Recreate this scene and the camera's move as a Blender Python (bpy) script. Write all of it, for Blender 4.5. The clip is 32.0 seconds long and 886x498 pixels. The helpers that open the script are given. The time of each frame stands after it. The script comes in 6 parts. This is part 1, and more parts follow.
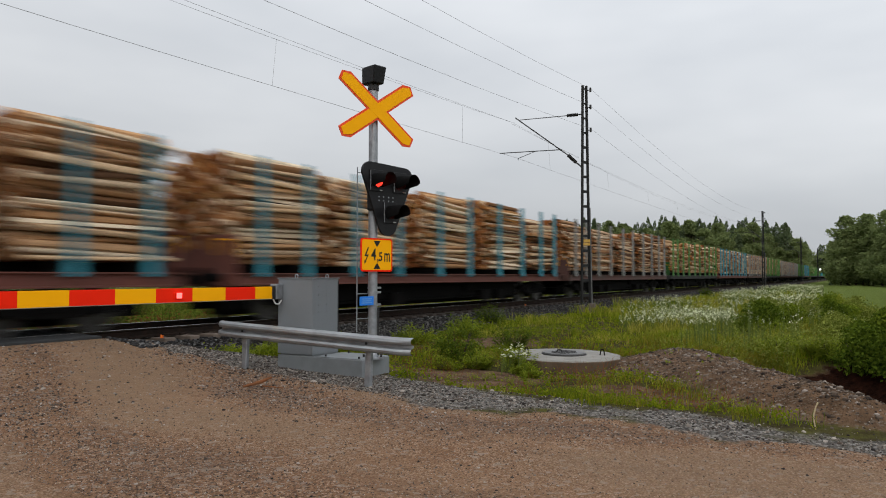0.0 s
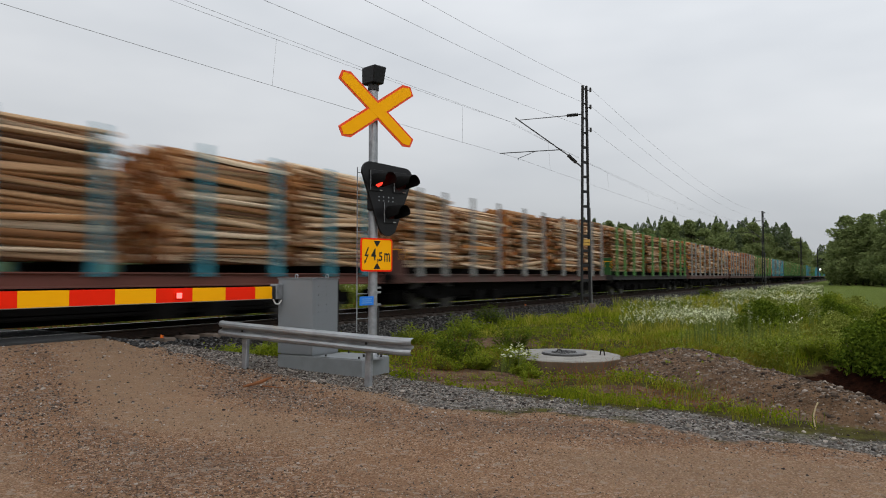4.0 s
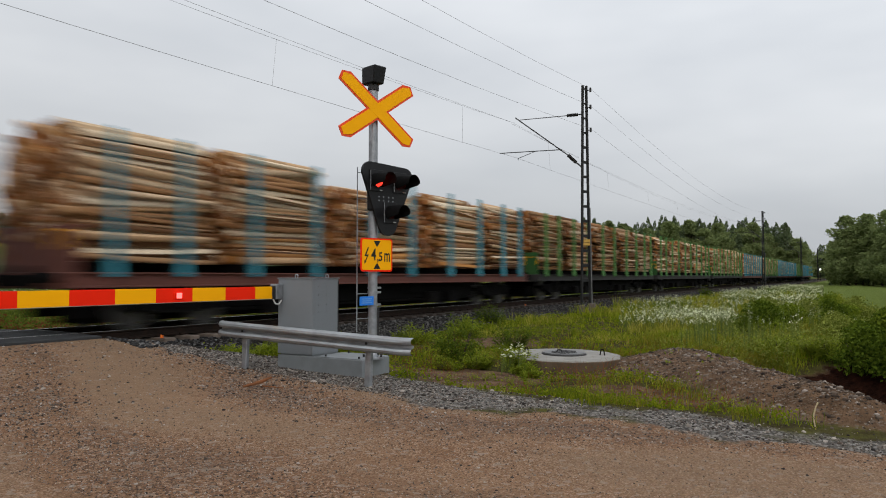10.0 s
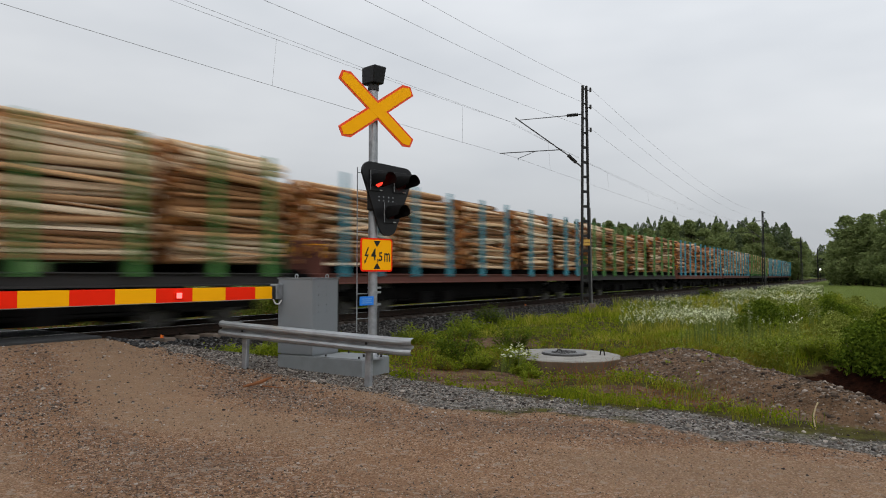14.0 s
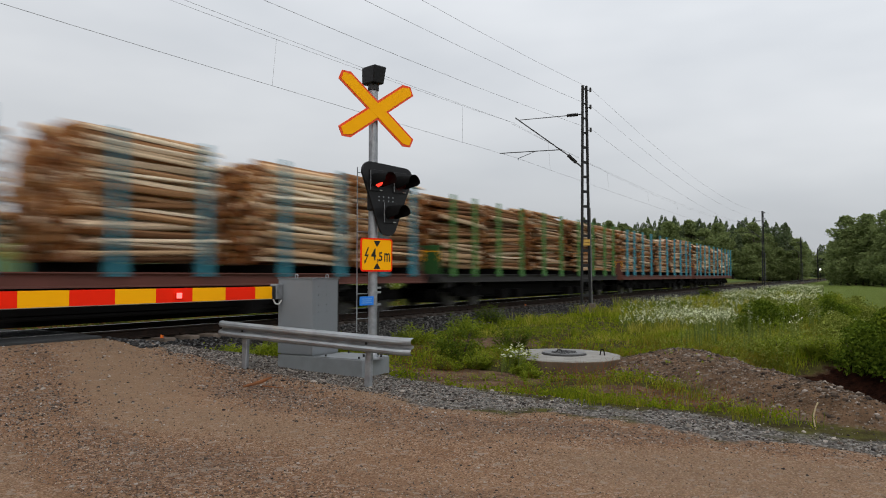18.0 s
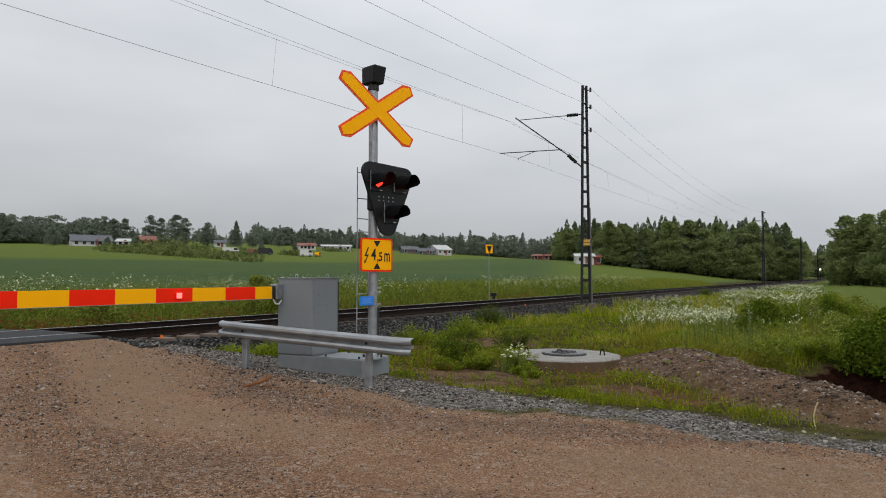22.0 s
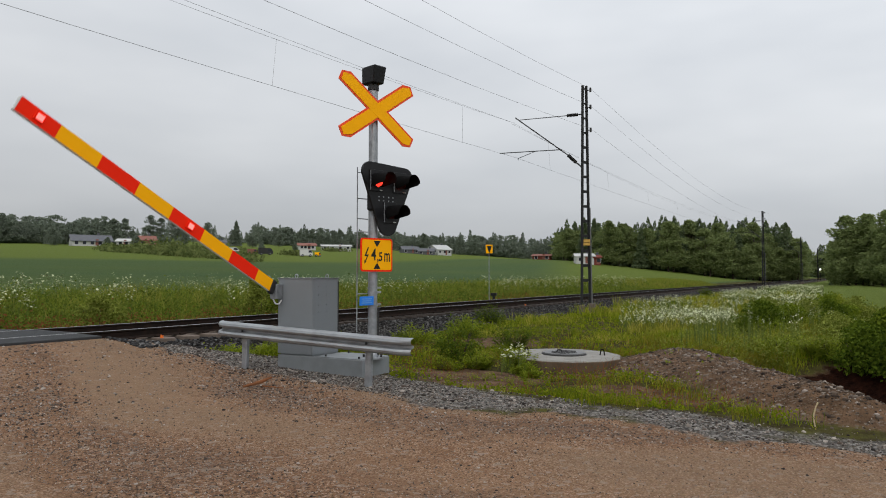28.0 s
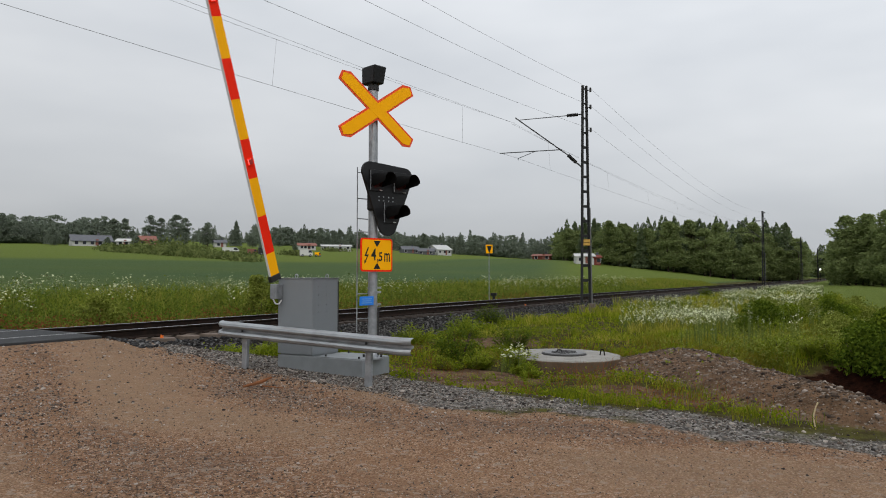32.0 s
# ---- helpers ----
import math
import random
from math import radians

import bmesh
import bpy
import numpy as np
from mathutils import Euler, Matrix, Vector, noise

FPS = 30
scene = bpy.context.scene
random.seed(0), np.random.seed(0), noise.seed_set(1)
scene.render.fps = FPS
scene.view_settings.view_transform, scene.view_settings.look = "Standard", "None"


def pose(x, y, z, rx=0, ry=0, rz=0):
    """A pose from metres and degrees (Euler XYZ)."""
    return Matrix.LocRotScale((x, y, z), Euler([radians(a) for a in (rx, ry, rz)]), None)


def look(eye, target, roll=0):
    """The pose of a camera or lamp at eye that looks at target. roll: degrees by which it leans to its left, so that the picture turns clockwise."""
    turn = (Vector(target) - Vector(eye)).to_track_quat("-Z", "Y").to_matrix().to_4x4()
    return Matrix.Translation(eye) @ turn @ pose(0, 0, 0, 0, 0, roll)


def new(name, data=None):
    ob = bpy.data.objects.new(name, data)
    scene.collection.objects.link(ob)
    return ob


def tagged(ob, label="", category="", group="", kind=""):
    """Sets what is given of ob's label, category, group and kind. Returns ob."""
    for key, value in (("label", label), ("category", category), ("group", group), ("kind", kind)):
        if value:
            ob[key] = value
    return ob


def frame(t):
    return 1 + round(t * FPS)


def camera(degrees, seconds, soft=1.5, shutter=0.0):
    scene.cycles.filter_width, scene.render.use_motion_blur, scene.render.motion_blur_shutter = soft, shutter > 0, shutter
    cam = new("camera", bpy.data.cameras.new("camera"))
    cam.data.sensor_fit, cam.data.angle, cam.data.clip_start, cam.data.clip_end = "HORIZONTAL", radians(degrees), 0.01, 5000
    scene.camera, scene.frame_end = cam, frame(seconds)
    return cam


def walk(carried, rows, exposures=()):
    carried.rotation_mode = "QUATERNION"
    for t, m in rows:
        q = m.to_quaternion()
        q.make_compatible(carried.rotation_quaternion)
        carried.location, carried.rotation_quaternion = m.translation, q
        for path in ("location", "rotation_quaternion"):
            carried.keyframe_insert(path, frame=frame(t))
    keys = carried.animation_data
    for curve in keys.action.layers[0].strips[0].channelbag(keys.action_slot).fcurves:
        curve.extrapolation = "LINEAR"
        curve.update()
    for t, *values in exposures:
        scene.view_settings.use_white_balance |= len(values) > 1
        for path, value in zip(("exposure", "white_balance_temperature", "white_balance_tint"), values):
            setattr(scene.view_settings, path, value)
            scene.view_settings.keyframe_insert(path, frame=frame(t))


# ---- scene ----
# The railway runs along y, its rail tops at z = 0, and the gravel road crosses it along x.
EYE = (0.0, 0.0, 1.03)
AXIS = radians(30.1)
cam = camera(63.4, 32.0, soft=1.0, shutter=0.9)
VIEW = (EYE[0] - math.sin(AXIS), EYE[1] + math.cos(AXIS), EYE[2] + 48 / 1269)
walk(cam, [(0.0, look(EYE, VIEW)), (32.0, look(EYE, VIEW))])

TRACK = -13.07
SPEED = 19.1
PITCH = 20.76
FRONT = 9.87

# ---- light: an even overcast sky and a wide, weak sun ----
world = bpy.data.worlds.new("overcast_sky")
scene.world = world
world.use_nodes = True
wn, wl = world.node_tree.nodes, world.node_tree.links
wn.clear()
sky = wn.new("ShaderNodeTexSky")
sky.sky_type, sky.sun_disc = "NISHITA", False
sky.sun_elevation, sky.sun_rotation = radians(36), radians(151)
sky.air_density, sky.dust_density, sky.ozone_density = 1.0, 4.0, 1.0
wco = wn.new("ShaderNodeTexCoord")
wmap = wn.new("ShaderNodeMapping")
wmap.inputs["Scale"].default_value = (1.0, 1.0, 3.2)
wmap.inputs["Location"].default_value = (3.1, 1.7, 0.4)
cloud = wn.new("ShaderNodeTexNoise")
cloud.inputs["Scale"].default_value, cloud.inputs["Detail"].default_value = 1.6, 4.0
cloud.inputs["Roughness"].default_value = 0.5
cramp = wn.new("ShaderNodeValToRGB")
cramp.color_ramp.elements[0].position, cramp.color_ramp.elements[1].position = 0.30, 0.72
cramp.color_ramp.elements[0].color = (5.45, 5.75, 6.15, 1)
cramp.color_ramp.elements[1].color = (7.85, 8.05, 8.30, 1)
wmix = wn.new("ShaderNodeMix")
wmix.data_type = "RGBA"
wmix.inputs["Factor"].default_value = 0.93
wbg = wn.new("ShaderNodeBackground")
wbg.inputs["Strength"].default_value = 0.116
wout = wn.new("ShaderNodeOutputWorld")
wl.new(wco.outputs["Generated"], wmap.inputs["Vector"])
wl.new(wmap.outputs["Vector"], cloud.inputs["Vector"])
wl.new(cloud.outputs["Fac"], cramp.inputs["Fac"])
wl.new(sky.outputs["Color"], wmix.inputs[6])
# an overcast sky is brighter overhead than at the horizon
wsep = wn.new("ShaderNodeSeparateXYZ")
wel = wn.new("ShaderNodeMath")
wel.operation, wel.use_clamp = "MAXIMUM", False
wel.inputs[1].default_value = 0.0
wgr = wn.new("ShaderNodeMath")
wgr.operation = "MULTIPLY_ADD"
wgr.inputs[1].default_value, wgr.inputs[2].default_value = 1.13, 0.706
wmul = wn.new("ShaderNodeMix")
wmul.data_type, wmul.blend_type = "RGBA", "MULTIPLY"
wmul.inputs["Factor"].default_value = 1.0
wl.new(wco.outputs["Generated"], wsep.inputs["Vector"])
wl.new(wsep.outputs["Z"], wel.inputs[0])
wl.new(wel.outputs[0], wgr.inputs[0])
wl.new(cramp.outputs["Color"], wmul.inputs[6])
# the cloud is a little thicker towards the west
wside = wn.new("ShaderNodeMath")
wside.operation = "MULTIPLY_ADD"
wside.inputs[1].default_value = 0.21
wl.new(wsep.outputs["X"], wside.inputs[0])
wl.new(wgr.outputs[0], wside.inputs[2])
wl.new(wside.outputs[0], wmul.inputs[7])
wl.new(wmul.outputs[2], wmix.inputs[7])
wl.new(wmix.outputs[2], wbg.inputs["Color"])
wl.new(wbg.outputs["Background"], wout.inputs["Surface"])

sun_data = bpy.data.lights.new("sun", "SUN")
sun_data.energy, sun_data.angle, sun_data.color = 0.65, radians(45), (1.0, 0.97, 0.93)
sun = new("sun", sun_data)
sun.matrix_world = look((20, -36, 30), (0, 0, 0))
scene.view_settings.exposure = 0.0


# ---- helpers of this scene ----
def lerp(a, b, t):
    return a + (b - a) * t


def smooth(a, b, t):
    s = np.clip((np.asarray(t, float) - a) / (b - a), 0, 1)
    return s * s * (3 - 2 * s)


def polar(azimuth, r):
    """A place r metres from the camera's stand; azimuth in degrees from the track's direction."""
    return r * math.sin(radians(azimuth)), r * math.cos(radians(azimuth))


class Shape:
    """Collects vertices and faces of one mesh."""

    def __init__(self):
        self.v, self.f, self.m = [], [], []

    def add(self, vs, fs, mat=0, at=None):
        k = len(self.v)
        self.v += [tuple(at @ Vector(p)) for p in vs] if at is not None else [tuple(p) for p in vs]
        self.f += [tuple(i + k for i in f) for f in fs]
        self.m += [mat] * len(fs)
        return self

    def box(self, cx, cy, cz, sx, sy, sz, bevel=0.0, at=None, mat=0):
        bm = bmesh.new()
        bmesh.ops.create_cube(bm, size=1.0)
        bmesh.ops.scale(bm, vec=(sx, sy, sz), verts=bm.verts)
        if bevel:
            bmesh.ops.bevel(bm, geom=bm.edges[:], offset=bevel, segments=2, affect="EDGES", profile=0.5)
        bmesh.ops.translate(bm, vec=(cx, cy, cz), verts=bm.verts)
        bm.verts.index_update()
        self.add([v.co[:] for v in bm.verts], [[v.index for v in f.verts] for f in bm.faces], mat, at)
        bm.free()
        return self

    def cyl(self, p0, p1, r0, r1=None, n=10, caps=True, mat=0, capmat=None):
        p0, p1 = Vector(p0), Vector(p1)
        r1 = r0 if r1 is None else r1
        q = (p1 - p0).to_track_quat("Z", "Y")
        vs = []
        for p, r in ((p0, r0), (p1, r1)):
            for i in range(n):
                a = 2 * math.pi * i / n
                vs.append(p + q @ Vector((r * math.cos(a), r * math.sin(a), 0)))
        fs = [(i, (i + 1) % n, n + (i + 1) % n, n + i) for i in range(n)]
        self.add(vs, fs, mat)
        if caps:
            self.add(vs, [tuple(range(n - 1, -1, -1)), tuple(range(n, 2 * n))], mat if capmat is None else capmat)
        return self

    def tube(self, pts, r, n=6, mat=0):
        for a, b in zip(pts[:-1], pts[1:]):
            self.cyl(a, b, r, r, n, True, mat)
        return self

    def ribbed(self, p0, p1, r0, r1, ribs, n=12):
        """A turned rod with ribs, as one closed body."""
        p0, p1 = Vector(p0), Vector(p1)
        q = (p1 - p0).to_track_quat("Z", "Y")
        ring = [(0.0, 0.001), (0.0, r0)]
        for k in range(ribs):
            a, b = (k + 0.15) / ribs, (k + 0.6) / ribs
            ring += [(a, r0), (a + 0.1 / ribs, r1), (b, r1), (b + 0.1 / ribs, r0)]
        ring += [(1.0, r0), (1.0, 0.001)]
        vs = [p0.lerp(p1, t) + q @ Vector((r * math.cos(2 * math.pi * i / n), r * math.sin(2 * math.pi * i / n), 0)) for t, r in ring for i in range(n)]
        fs = [(j * n + i, j * n + (i + 1) % n, (j + 1) * n + (i + 1) % n, (j + 1) * n + i) for j in range(len(ring) - 1) for i in range(n)]
        return self.add(vs, fs)

    def slab(self, outline, y0, y1, mat=0, at=None, bevel=0.0):
        """An outline in x and z, counter-clockwise, made solid from y0 to y1."""
        n = len(outline)
        vs = [(x, y0, z) for x, z in outline] + [(x, y1, z) for x, z in outline]
        fs = [tuple(range(n)), tuple(range(2 * n - 1, n - 1, -1))]
        fs += [(i + n, (i + 1) % n + n, (i + 1) % n, i) for i in range(n)]
        return self.add(vs, fs, mat, at)

    def mesh(self, name, materials, smooth_shade=False):
        me = bpy.data.meshes.new(name)
        me.from_pydata(self.v, [], self.f)
        for mt in materials if isinstance(materials, (list, tuple)) else [materials]:
            me.materials.append(mt)
        if any(self.m):
            me.polygons.foreach_set("material_index", self.m)
        if smooth_shade:
            me.polygons.foreach_set("use_smooth", [True] * len(me.polygons))
            me.set_sharp_from_angle(angle=radians(40))
        me.update()
        return me


def part(name, shape, material, parent=None, label="", shade=False, at=None):
    """One mesh object under a thing or a part."""
    data = shape.mesh(name, material, shade) if isinstance(shape, Shape) else shape
    ob = new(name, data)
    ob.parent = parent
    if at is not None:
        ob.matrix_basis = at
    if label:
        tagged(ob, label)
    return ob


def thing(name, at, label, category, group="", kind=""):
    ob = new(name)
    ob.empty_display_size = 0.2
    ob.matrix_basis = at
    return tagged(ob, label, category, group, kind)


def raw_mesh(name, verts, faces, materials, attrs=None, smooth_shade=False):
    """A mesh from arrays: faces all of one length."""
    verts, faces = np.asarray(verts, np.float32), np.asarray(faces, np.int32)
    me = bpy.data.meshes.new(name)
    me.vertices.add(len(verts))
    me.vertices.foreach_set("co", verts.ravel())
    k = faces.shape[1]
    me.loops.add(faces.size)
    me.loops.foreach_set("vertex_index", faces.ravel())
    me.polygons.add(len(faces))
    me.polygons.foreach_set("loop_start", np.arange(len(faces), dtype=np.int32) * k)
    me.polygons.foreach_set("loop_total", np.full(len(faces), k, np.int32))
    if smooth_shade:
        me.polygons.foreach_set("use_smooth", np.ones(len(faces), bool))
    for mt in materials if isinstance(materials, (list, tuple)) else [materials]:
        me.materials.append(mt)
    me.update(calc_edges=True)
    for key, value in (attrs or {}).items():
        at = me.attributes.new(key, "FLOAT", "POINT")
        at.data.foreach_set("value", np.asarray(value, np.float32))
    return me


# ---- materials ----
class Nodes:
    """Short hand for building a node material."""

    def __init__(self, name):
        self.mat = bpy.data.materials.new(name)
        self.mat.use_nodes = True
        self.n, self.l = self.mat.node_tree.nodes, self.mat.node_tree.links
        self.bsdf = self.n["Principled BSDF"]
        self.co = self.n.new("ShaderNodeTexCoord")

    def put(self, a, b):
        self.l.new(a, b)

    def noise(self, scale, detail=4.0, rough=0.55, vec=None, stretch=None):
        t = self.n.new("ShaderNodeTexNoise")
        t.inputs["Scale"].default_value, t.inputs["Detail"].default_value = scale, detail
        t.inputs["Roughness"].default_value = rough
        src = vec or self.co.outputs["Object"]
        if stretch:
            mp = self.n.new("ShaderNodeMapping")
            mp.inputs["Scale"].default_value = stretch
            self.put(src, mp.inputs["Vector"])
            src = mp.outputs["Vector"]
        self.put(src, t.inputs["Vector"])
        return t.outputs["Fac"]

    def cells(self, scale, out="Color"):
        t = self.n.new("ShaderNodeTexVoronoi")
        t.inputs["Scale"].default_value = scale
        self.put(self.co.outputs["Object"], t.inputs["Vector"])
        return t.outputs[out]

    def ramp(self, fac, *stops):
        r = self.n.new("ShaderNodeValToRGB")
        el = r.color_ramp.elements
        while len(el) < len(stops):
            el.new(0.5)
        for e, (p, c) in zip(el, stops):
            e.position = p
            e.color = (*c, 1) if len(c) == 3 else c
        self.put(fac, r.inputs["Fac"])
        return r.outputs["Color"]

    def mix(self, fac, a, b, mode="MIX"):
        m = self.n.new("ShaderNodeMix")
        m.data_type, m.blend_type = "RGBA", mode
        for value, socket in ((fac, m.inputs[0]), (a, m.inputs[6]), (b, m.inputs[7])):
            if isinstance(value, (int, float)):
                socket.default_value = value
            elif isinstance(value, tuple):
                socket.default_value = (*value, 1)
            else:
                self.put(value, socket)
        return m.outputs[2]

    def math(self, op, a, b=0.0):
        m = self.n.new("ShaderNodeMath")
        m.operation = op
        for value, socket in ((a, m.inputs[0]), (b, m.inputs[1])):
            if isinstance(value, (int, float)):
                socket.default_value = value
            else:
                self.put(value, socket)
        return m.outputs[0]

    def attr(self, name):
        a = self.n.new("ShaderNodeAttribute")
        a.attribute_name = name
        return a.outputs["Fac"]

    def object_random(self):
        return self.n.new("ShaderNodeObjectInfo").outputs["Random"]

    def island_random(self):
        return self.n.new("ShaderNodeNewGeometry").outputs["Random Per Island"]

    def bump(self, height, strength, distance=0.01):
        b = self.n.new("ShaderNodeBump")
        b.inputs["Strength"].default_value, b.inputs["Distance"].default_value = strength, distance
        self.put(height, b.inputs["Height"])
        self.put(b.outputs["Normal"], self.bsdf.inputs["Normal"])

    def done(self, color, rough=0.7, metal=0.0, gloss=0.15):
        self.bsdf.inputs["Specular IOR Level"].default_value = gloss
        for value, key in ((color, "Base Color"), (rough, "Roughness"), (metal, "Metallic")):
            if isinstance(value, (int, float)):
                self.bsdf.inputs[key].default_value = value
            elif isinstance(value, tuple):
                self.bsdf.inputs[key].default_value = (*value, 1)
            else:
                self.put(value, self.bsdf.inputs[key])
        return self.mat


def thin_leaf(self, color, rough, through_share):
    """Leaves let part of the light through."""
    self.done(color, rough, 0.0, 0.03)
    tr, mx = self.n.new("ShaderNodeBsdfTranslucent"), self.n.new("ShaderNodeMixShader")
    mx.inputs[0].default_value = through_share
    self.put(color, tr.inputs["Color"])
    self.put(self.bsdf.outputs[0], mx.inputs[1])
    self.put(tr.outputs[0], mx.inputs[2])
    self.put(mx.outputs[0], self.n["Material Output"].inputs["Surface"])
    return self.mat


Nodes.thin = thin_leaf


def painted(name, color, worn=None, rough=0.5, metal=0.0, scale=3.0, amount=0.35, bump=0.15):
    """Paint or metal with broad fading and fine dirt."""
    g = Nodes(name)
    worn = worn or tuple(c * 0.55 for c in color)
    broad = g.ramp(g.noise(scale, 5.0, 0.6), (0.40, (0, 0, 0)), (0.72, (1, 1, 1)))
    fine = g.noise(scale * 22, 3.0)
    c = g.mix(g.math("MULTIPLY", broad, amount), color, worn)
    c = g.mix(g.math("MULTIPLY", fine, 0.12), c, tuple(v * 0.5 for v in color))
    g.bump(fine, bump, 0.004)
    return g.done(c, g.math("ADD", g.math("MULTIPLY", fine, 0.2), rough - 0.1), metal, 0.22 if metal < 0.3 else 0.5)


def glow(name, color, strength):
    g = Nodes(name)
    g.bsdf.inputs["Emission Color"].default_value = (*color, 1)
    g.bsdf.inputs["Emission Strength"].default_value = strength
    return g.done(color, 0.3)


def leafage(name, dark, light, through_share=0.5, patch=0.35):
    g = Nodes(name)
    c = g.mix(g.island_random(), dark, light)
    c = g.mix(g.math("MULTIPLY", g.noise(patch, 3.0), 0.45), c, tuple(v * 0.55 for v in dark))
    return g.thin(c, 0.8, through_share)


def ground_material():
    g = Nodes("ground_earth")
    road, stone, field, earth, bed, bank = g.attr("road"), g.attr("stone"), g.attr("field"), g.attr("earth"), g.attr("ballast"), g.attr("bank")
    soil = g.ramp(g.noise(2.4, 7.0, 0.7), (0.32, (0.030, 0.022, 0.011)), (0.5, (0.062, 0.055, 0.018)), (0.66, (0.092, 0.088, 0.021)), (0.8, (0.135, 0.090, 0.045)))
    near = g.ramp(g.noise(0.05, 4.0, 0.6, stretch=(1.0, 0.25, 1.0)), (0.35, (0.062, 0.098, 0.040)), (0.65, (0.080, 0.110, 0.036)))
    crop = g.mix(g.ramp(field, (0.45, (0, 0, 0)), (0.85, (1, 1, 1))), near, (0.118, 0.150, 0.030))
    crop = g.mix(g.math("MULTIPLY", g.noise(0.9, 6.0, 0.7, stretch=(1.0, 0.2, 1.0)), 0.4), crop, (0.034, 0.056, 0.022))
    c = g.mix(g.ramp(field, (0.05, (0, 0, 0)), (0.25, (1, 1, 1))), soil, crop)
    # grey crushed stone
    cell = g.cells(34.0)
    grey = g.mix(g.math("MULTIPLY", g.noise(6.0, 4.0), 0.6), g.ramp(cell, (0.22, (0.028, 0.026, 0.024)), (0.5, (0.100, 0.091, 0.081)), (0.8, (0.32, 0.30, 0.275))), (0.140, 0.128, 0.115))
    # reddish rolled gravel, with a paler worn line and patches of loose dark stone
    loose = g.attr("loose")
    patch = g.ramp(g.math("ADD", loose, g.math("MULTIPLY", g.math("SUBTRACT", g.noise(1.9, 5.0, 0.7), 0.5), 1.3)), (0.38, (0, 0, 0)), (0.62, (1, 1, 1)))
    speck = g.mix(patch, g.cells(85.0), g.mix(0.5, g.cells(75.0), g.cells(42.0)))
    pebbles = g.ramp(speck, (0.24, (0.030, 0.019, 0.014)), (0.40, (0.185, 0.100, 0.056)), (0.64, (0.32, 0.180, 0.102)), (0.82, (0.56, 0.43, 0.33)))
    grit = g.cells(19.0)
    pebbles = g.mix(patch, g.mix(0.36, pebbles, (0.245, 0.140, 0.081)), pebbles)
    pebbles = g.mix(g.ramp(grit, (0.80, (0, 0, 0)), (0.83, (0.7, 0.7, 0.7))), pebbles, g.ramp(g.cells(19.0), (0.74, (0.06, 0.045, 0.038)), (0.86, (0.36, 0.30, 0.25))))
    broad = g.noise(0.55, 5.0, 0.6, stretch=(0.45, 1.0, 1.0))
    fine_dust = g.mix(g.ramp(g.noise(0.4, 3.0, 0.5, stretch=(0.35, 1.0, 1.0)), (0.42, (0, 0, 0)), (0.62, (1, 1, 1))), pebbles, g.mix(0.45, pebbles, (0.33, 0.205, 0.125)))
    red = g.mix(g.math("MULTIPLY", patch, g.ramp(broad, (0.40, (0.15, 0.15, 0.15)), (0.60, (0.8, 0.8, 0.8)))), fine_dust, g.mix(0.5, pebbles, (0.105, 0.080, 0.066)))
    red = g.mix(g.math("MULTIPLY", g.noise(9.0, 5.0, 0.7), 0.36), red, (0.16, 0.092, 0.055))
    streak = g.ramp(g.noise(1.3, 5.0, 0.65, stretch=(0.22, 1.4, 1.0)), (0.50, (0, 0, 0)), (0.70, (0.55, 0.55, 0.55)))
    red = g.mix(streak, red, g.mix(0.5, pebbles, (0.10, 0.070, 0.052)))
    lane = g.ramp(g.math("ADD", loose, g.math("MULTIPLY", g.math("SUBTRACT", g.noise(1.1, 4.0, 0.6, stretch=(0.5, 1.0, 1.0)), 0.5), 0.5)), (0.14, (0.42, 0.42, 0.42)), (0.40, (0, 0, 0)))
    tan = g.mix(g.math("MULTIPLY", g.noise(30.0, 4.0, 0.7), 0.5), (0.272, 0.188, 0.122), (0.165, 0.112, 0.075))
    red = g.mix(lane, red, tan)
    edge = g.noise(2.625, 3.750, 0.525)

    def ragged(mask):
        return g.ramp(g.math("ADD", mask, g.math("MULTIPLY", g.math("SUBTRACT", edge, 0.5), 0.9)), (0.42, (0, 0, 0)), (0.58, (1, 1, 1)))

    mud = g.mix(g.ramp(g.noise(2.6, 6.0, 0.7), (0.35, (0, 0, 0)), (0.7, (1, 1, 1))), (0.068, 0.042, 0.025), (0.205, 0.124, 0.074))
    mud = g.mix(g.ramp(g.cells(26.0), (0.72, (0, 0, 0)), (0.9, (0.8, 0.8, 0.8))), mud, (0.20, 0.165, 0.135))
    c = g.mix(ragged(earth), c, mud)
    # Ditch bank in a mottled near-black red-brown.
    dark_soil = g.mix(g.ramp(g.noise(7.0, 5.0, 0.7), (0.38, (0, 0, 0)), (0.68, (1, 1, 1))), (0.009, 0.004, 0.003), (0.036, 0.013, 0.007))
    c = g.mix(ragged(bank), c, dark_soil)
    c = g.mix(ragged(stone), c, grey)
    c = g.mix(ragged(road), c, red)
    dark = g.mix(g.math("MULTIPLY", g.noise(5.0, 4.0), 0.5), g.ramp(g.cells(24.0), (0.1, (0.008, 0.008, 0.008)), (0.55, (0.024, 0.023, 0.022)), (0.85, (0.16, 0.155, 0.15))), (0.030, 0.022, 0.017))
    c = g.mix(ragged(bed), c, dark)
    h = g.math("ADD", g.math("MULTIPLY", g.cells(40.0, "Distance"), 1.0), g.math("MULTIPLY", g.noise(5.250, 4.500, 0.525), 1.2))
    g.bump(h, 1.0, 0.03)
    return g.done(c, 0.95, 0.0, 0.03)


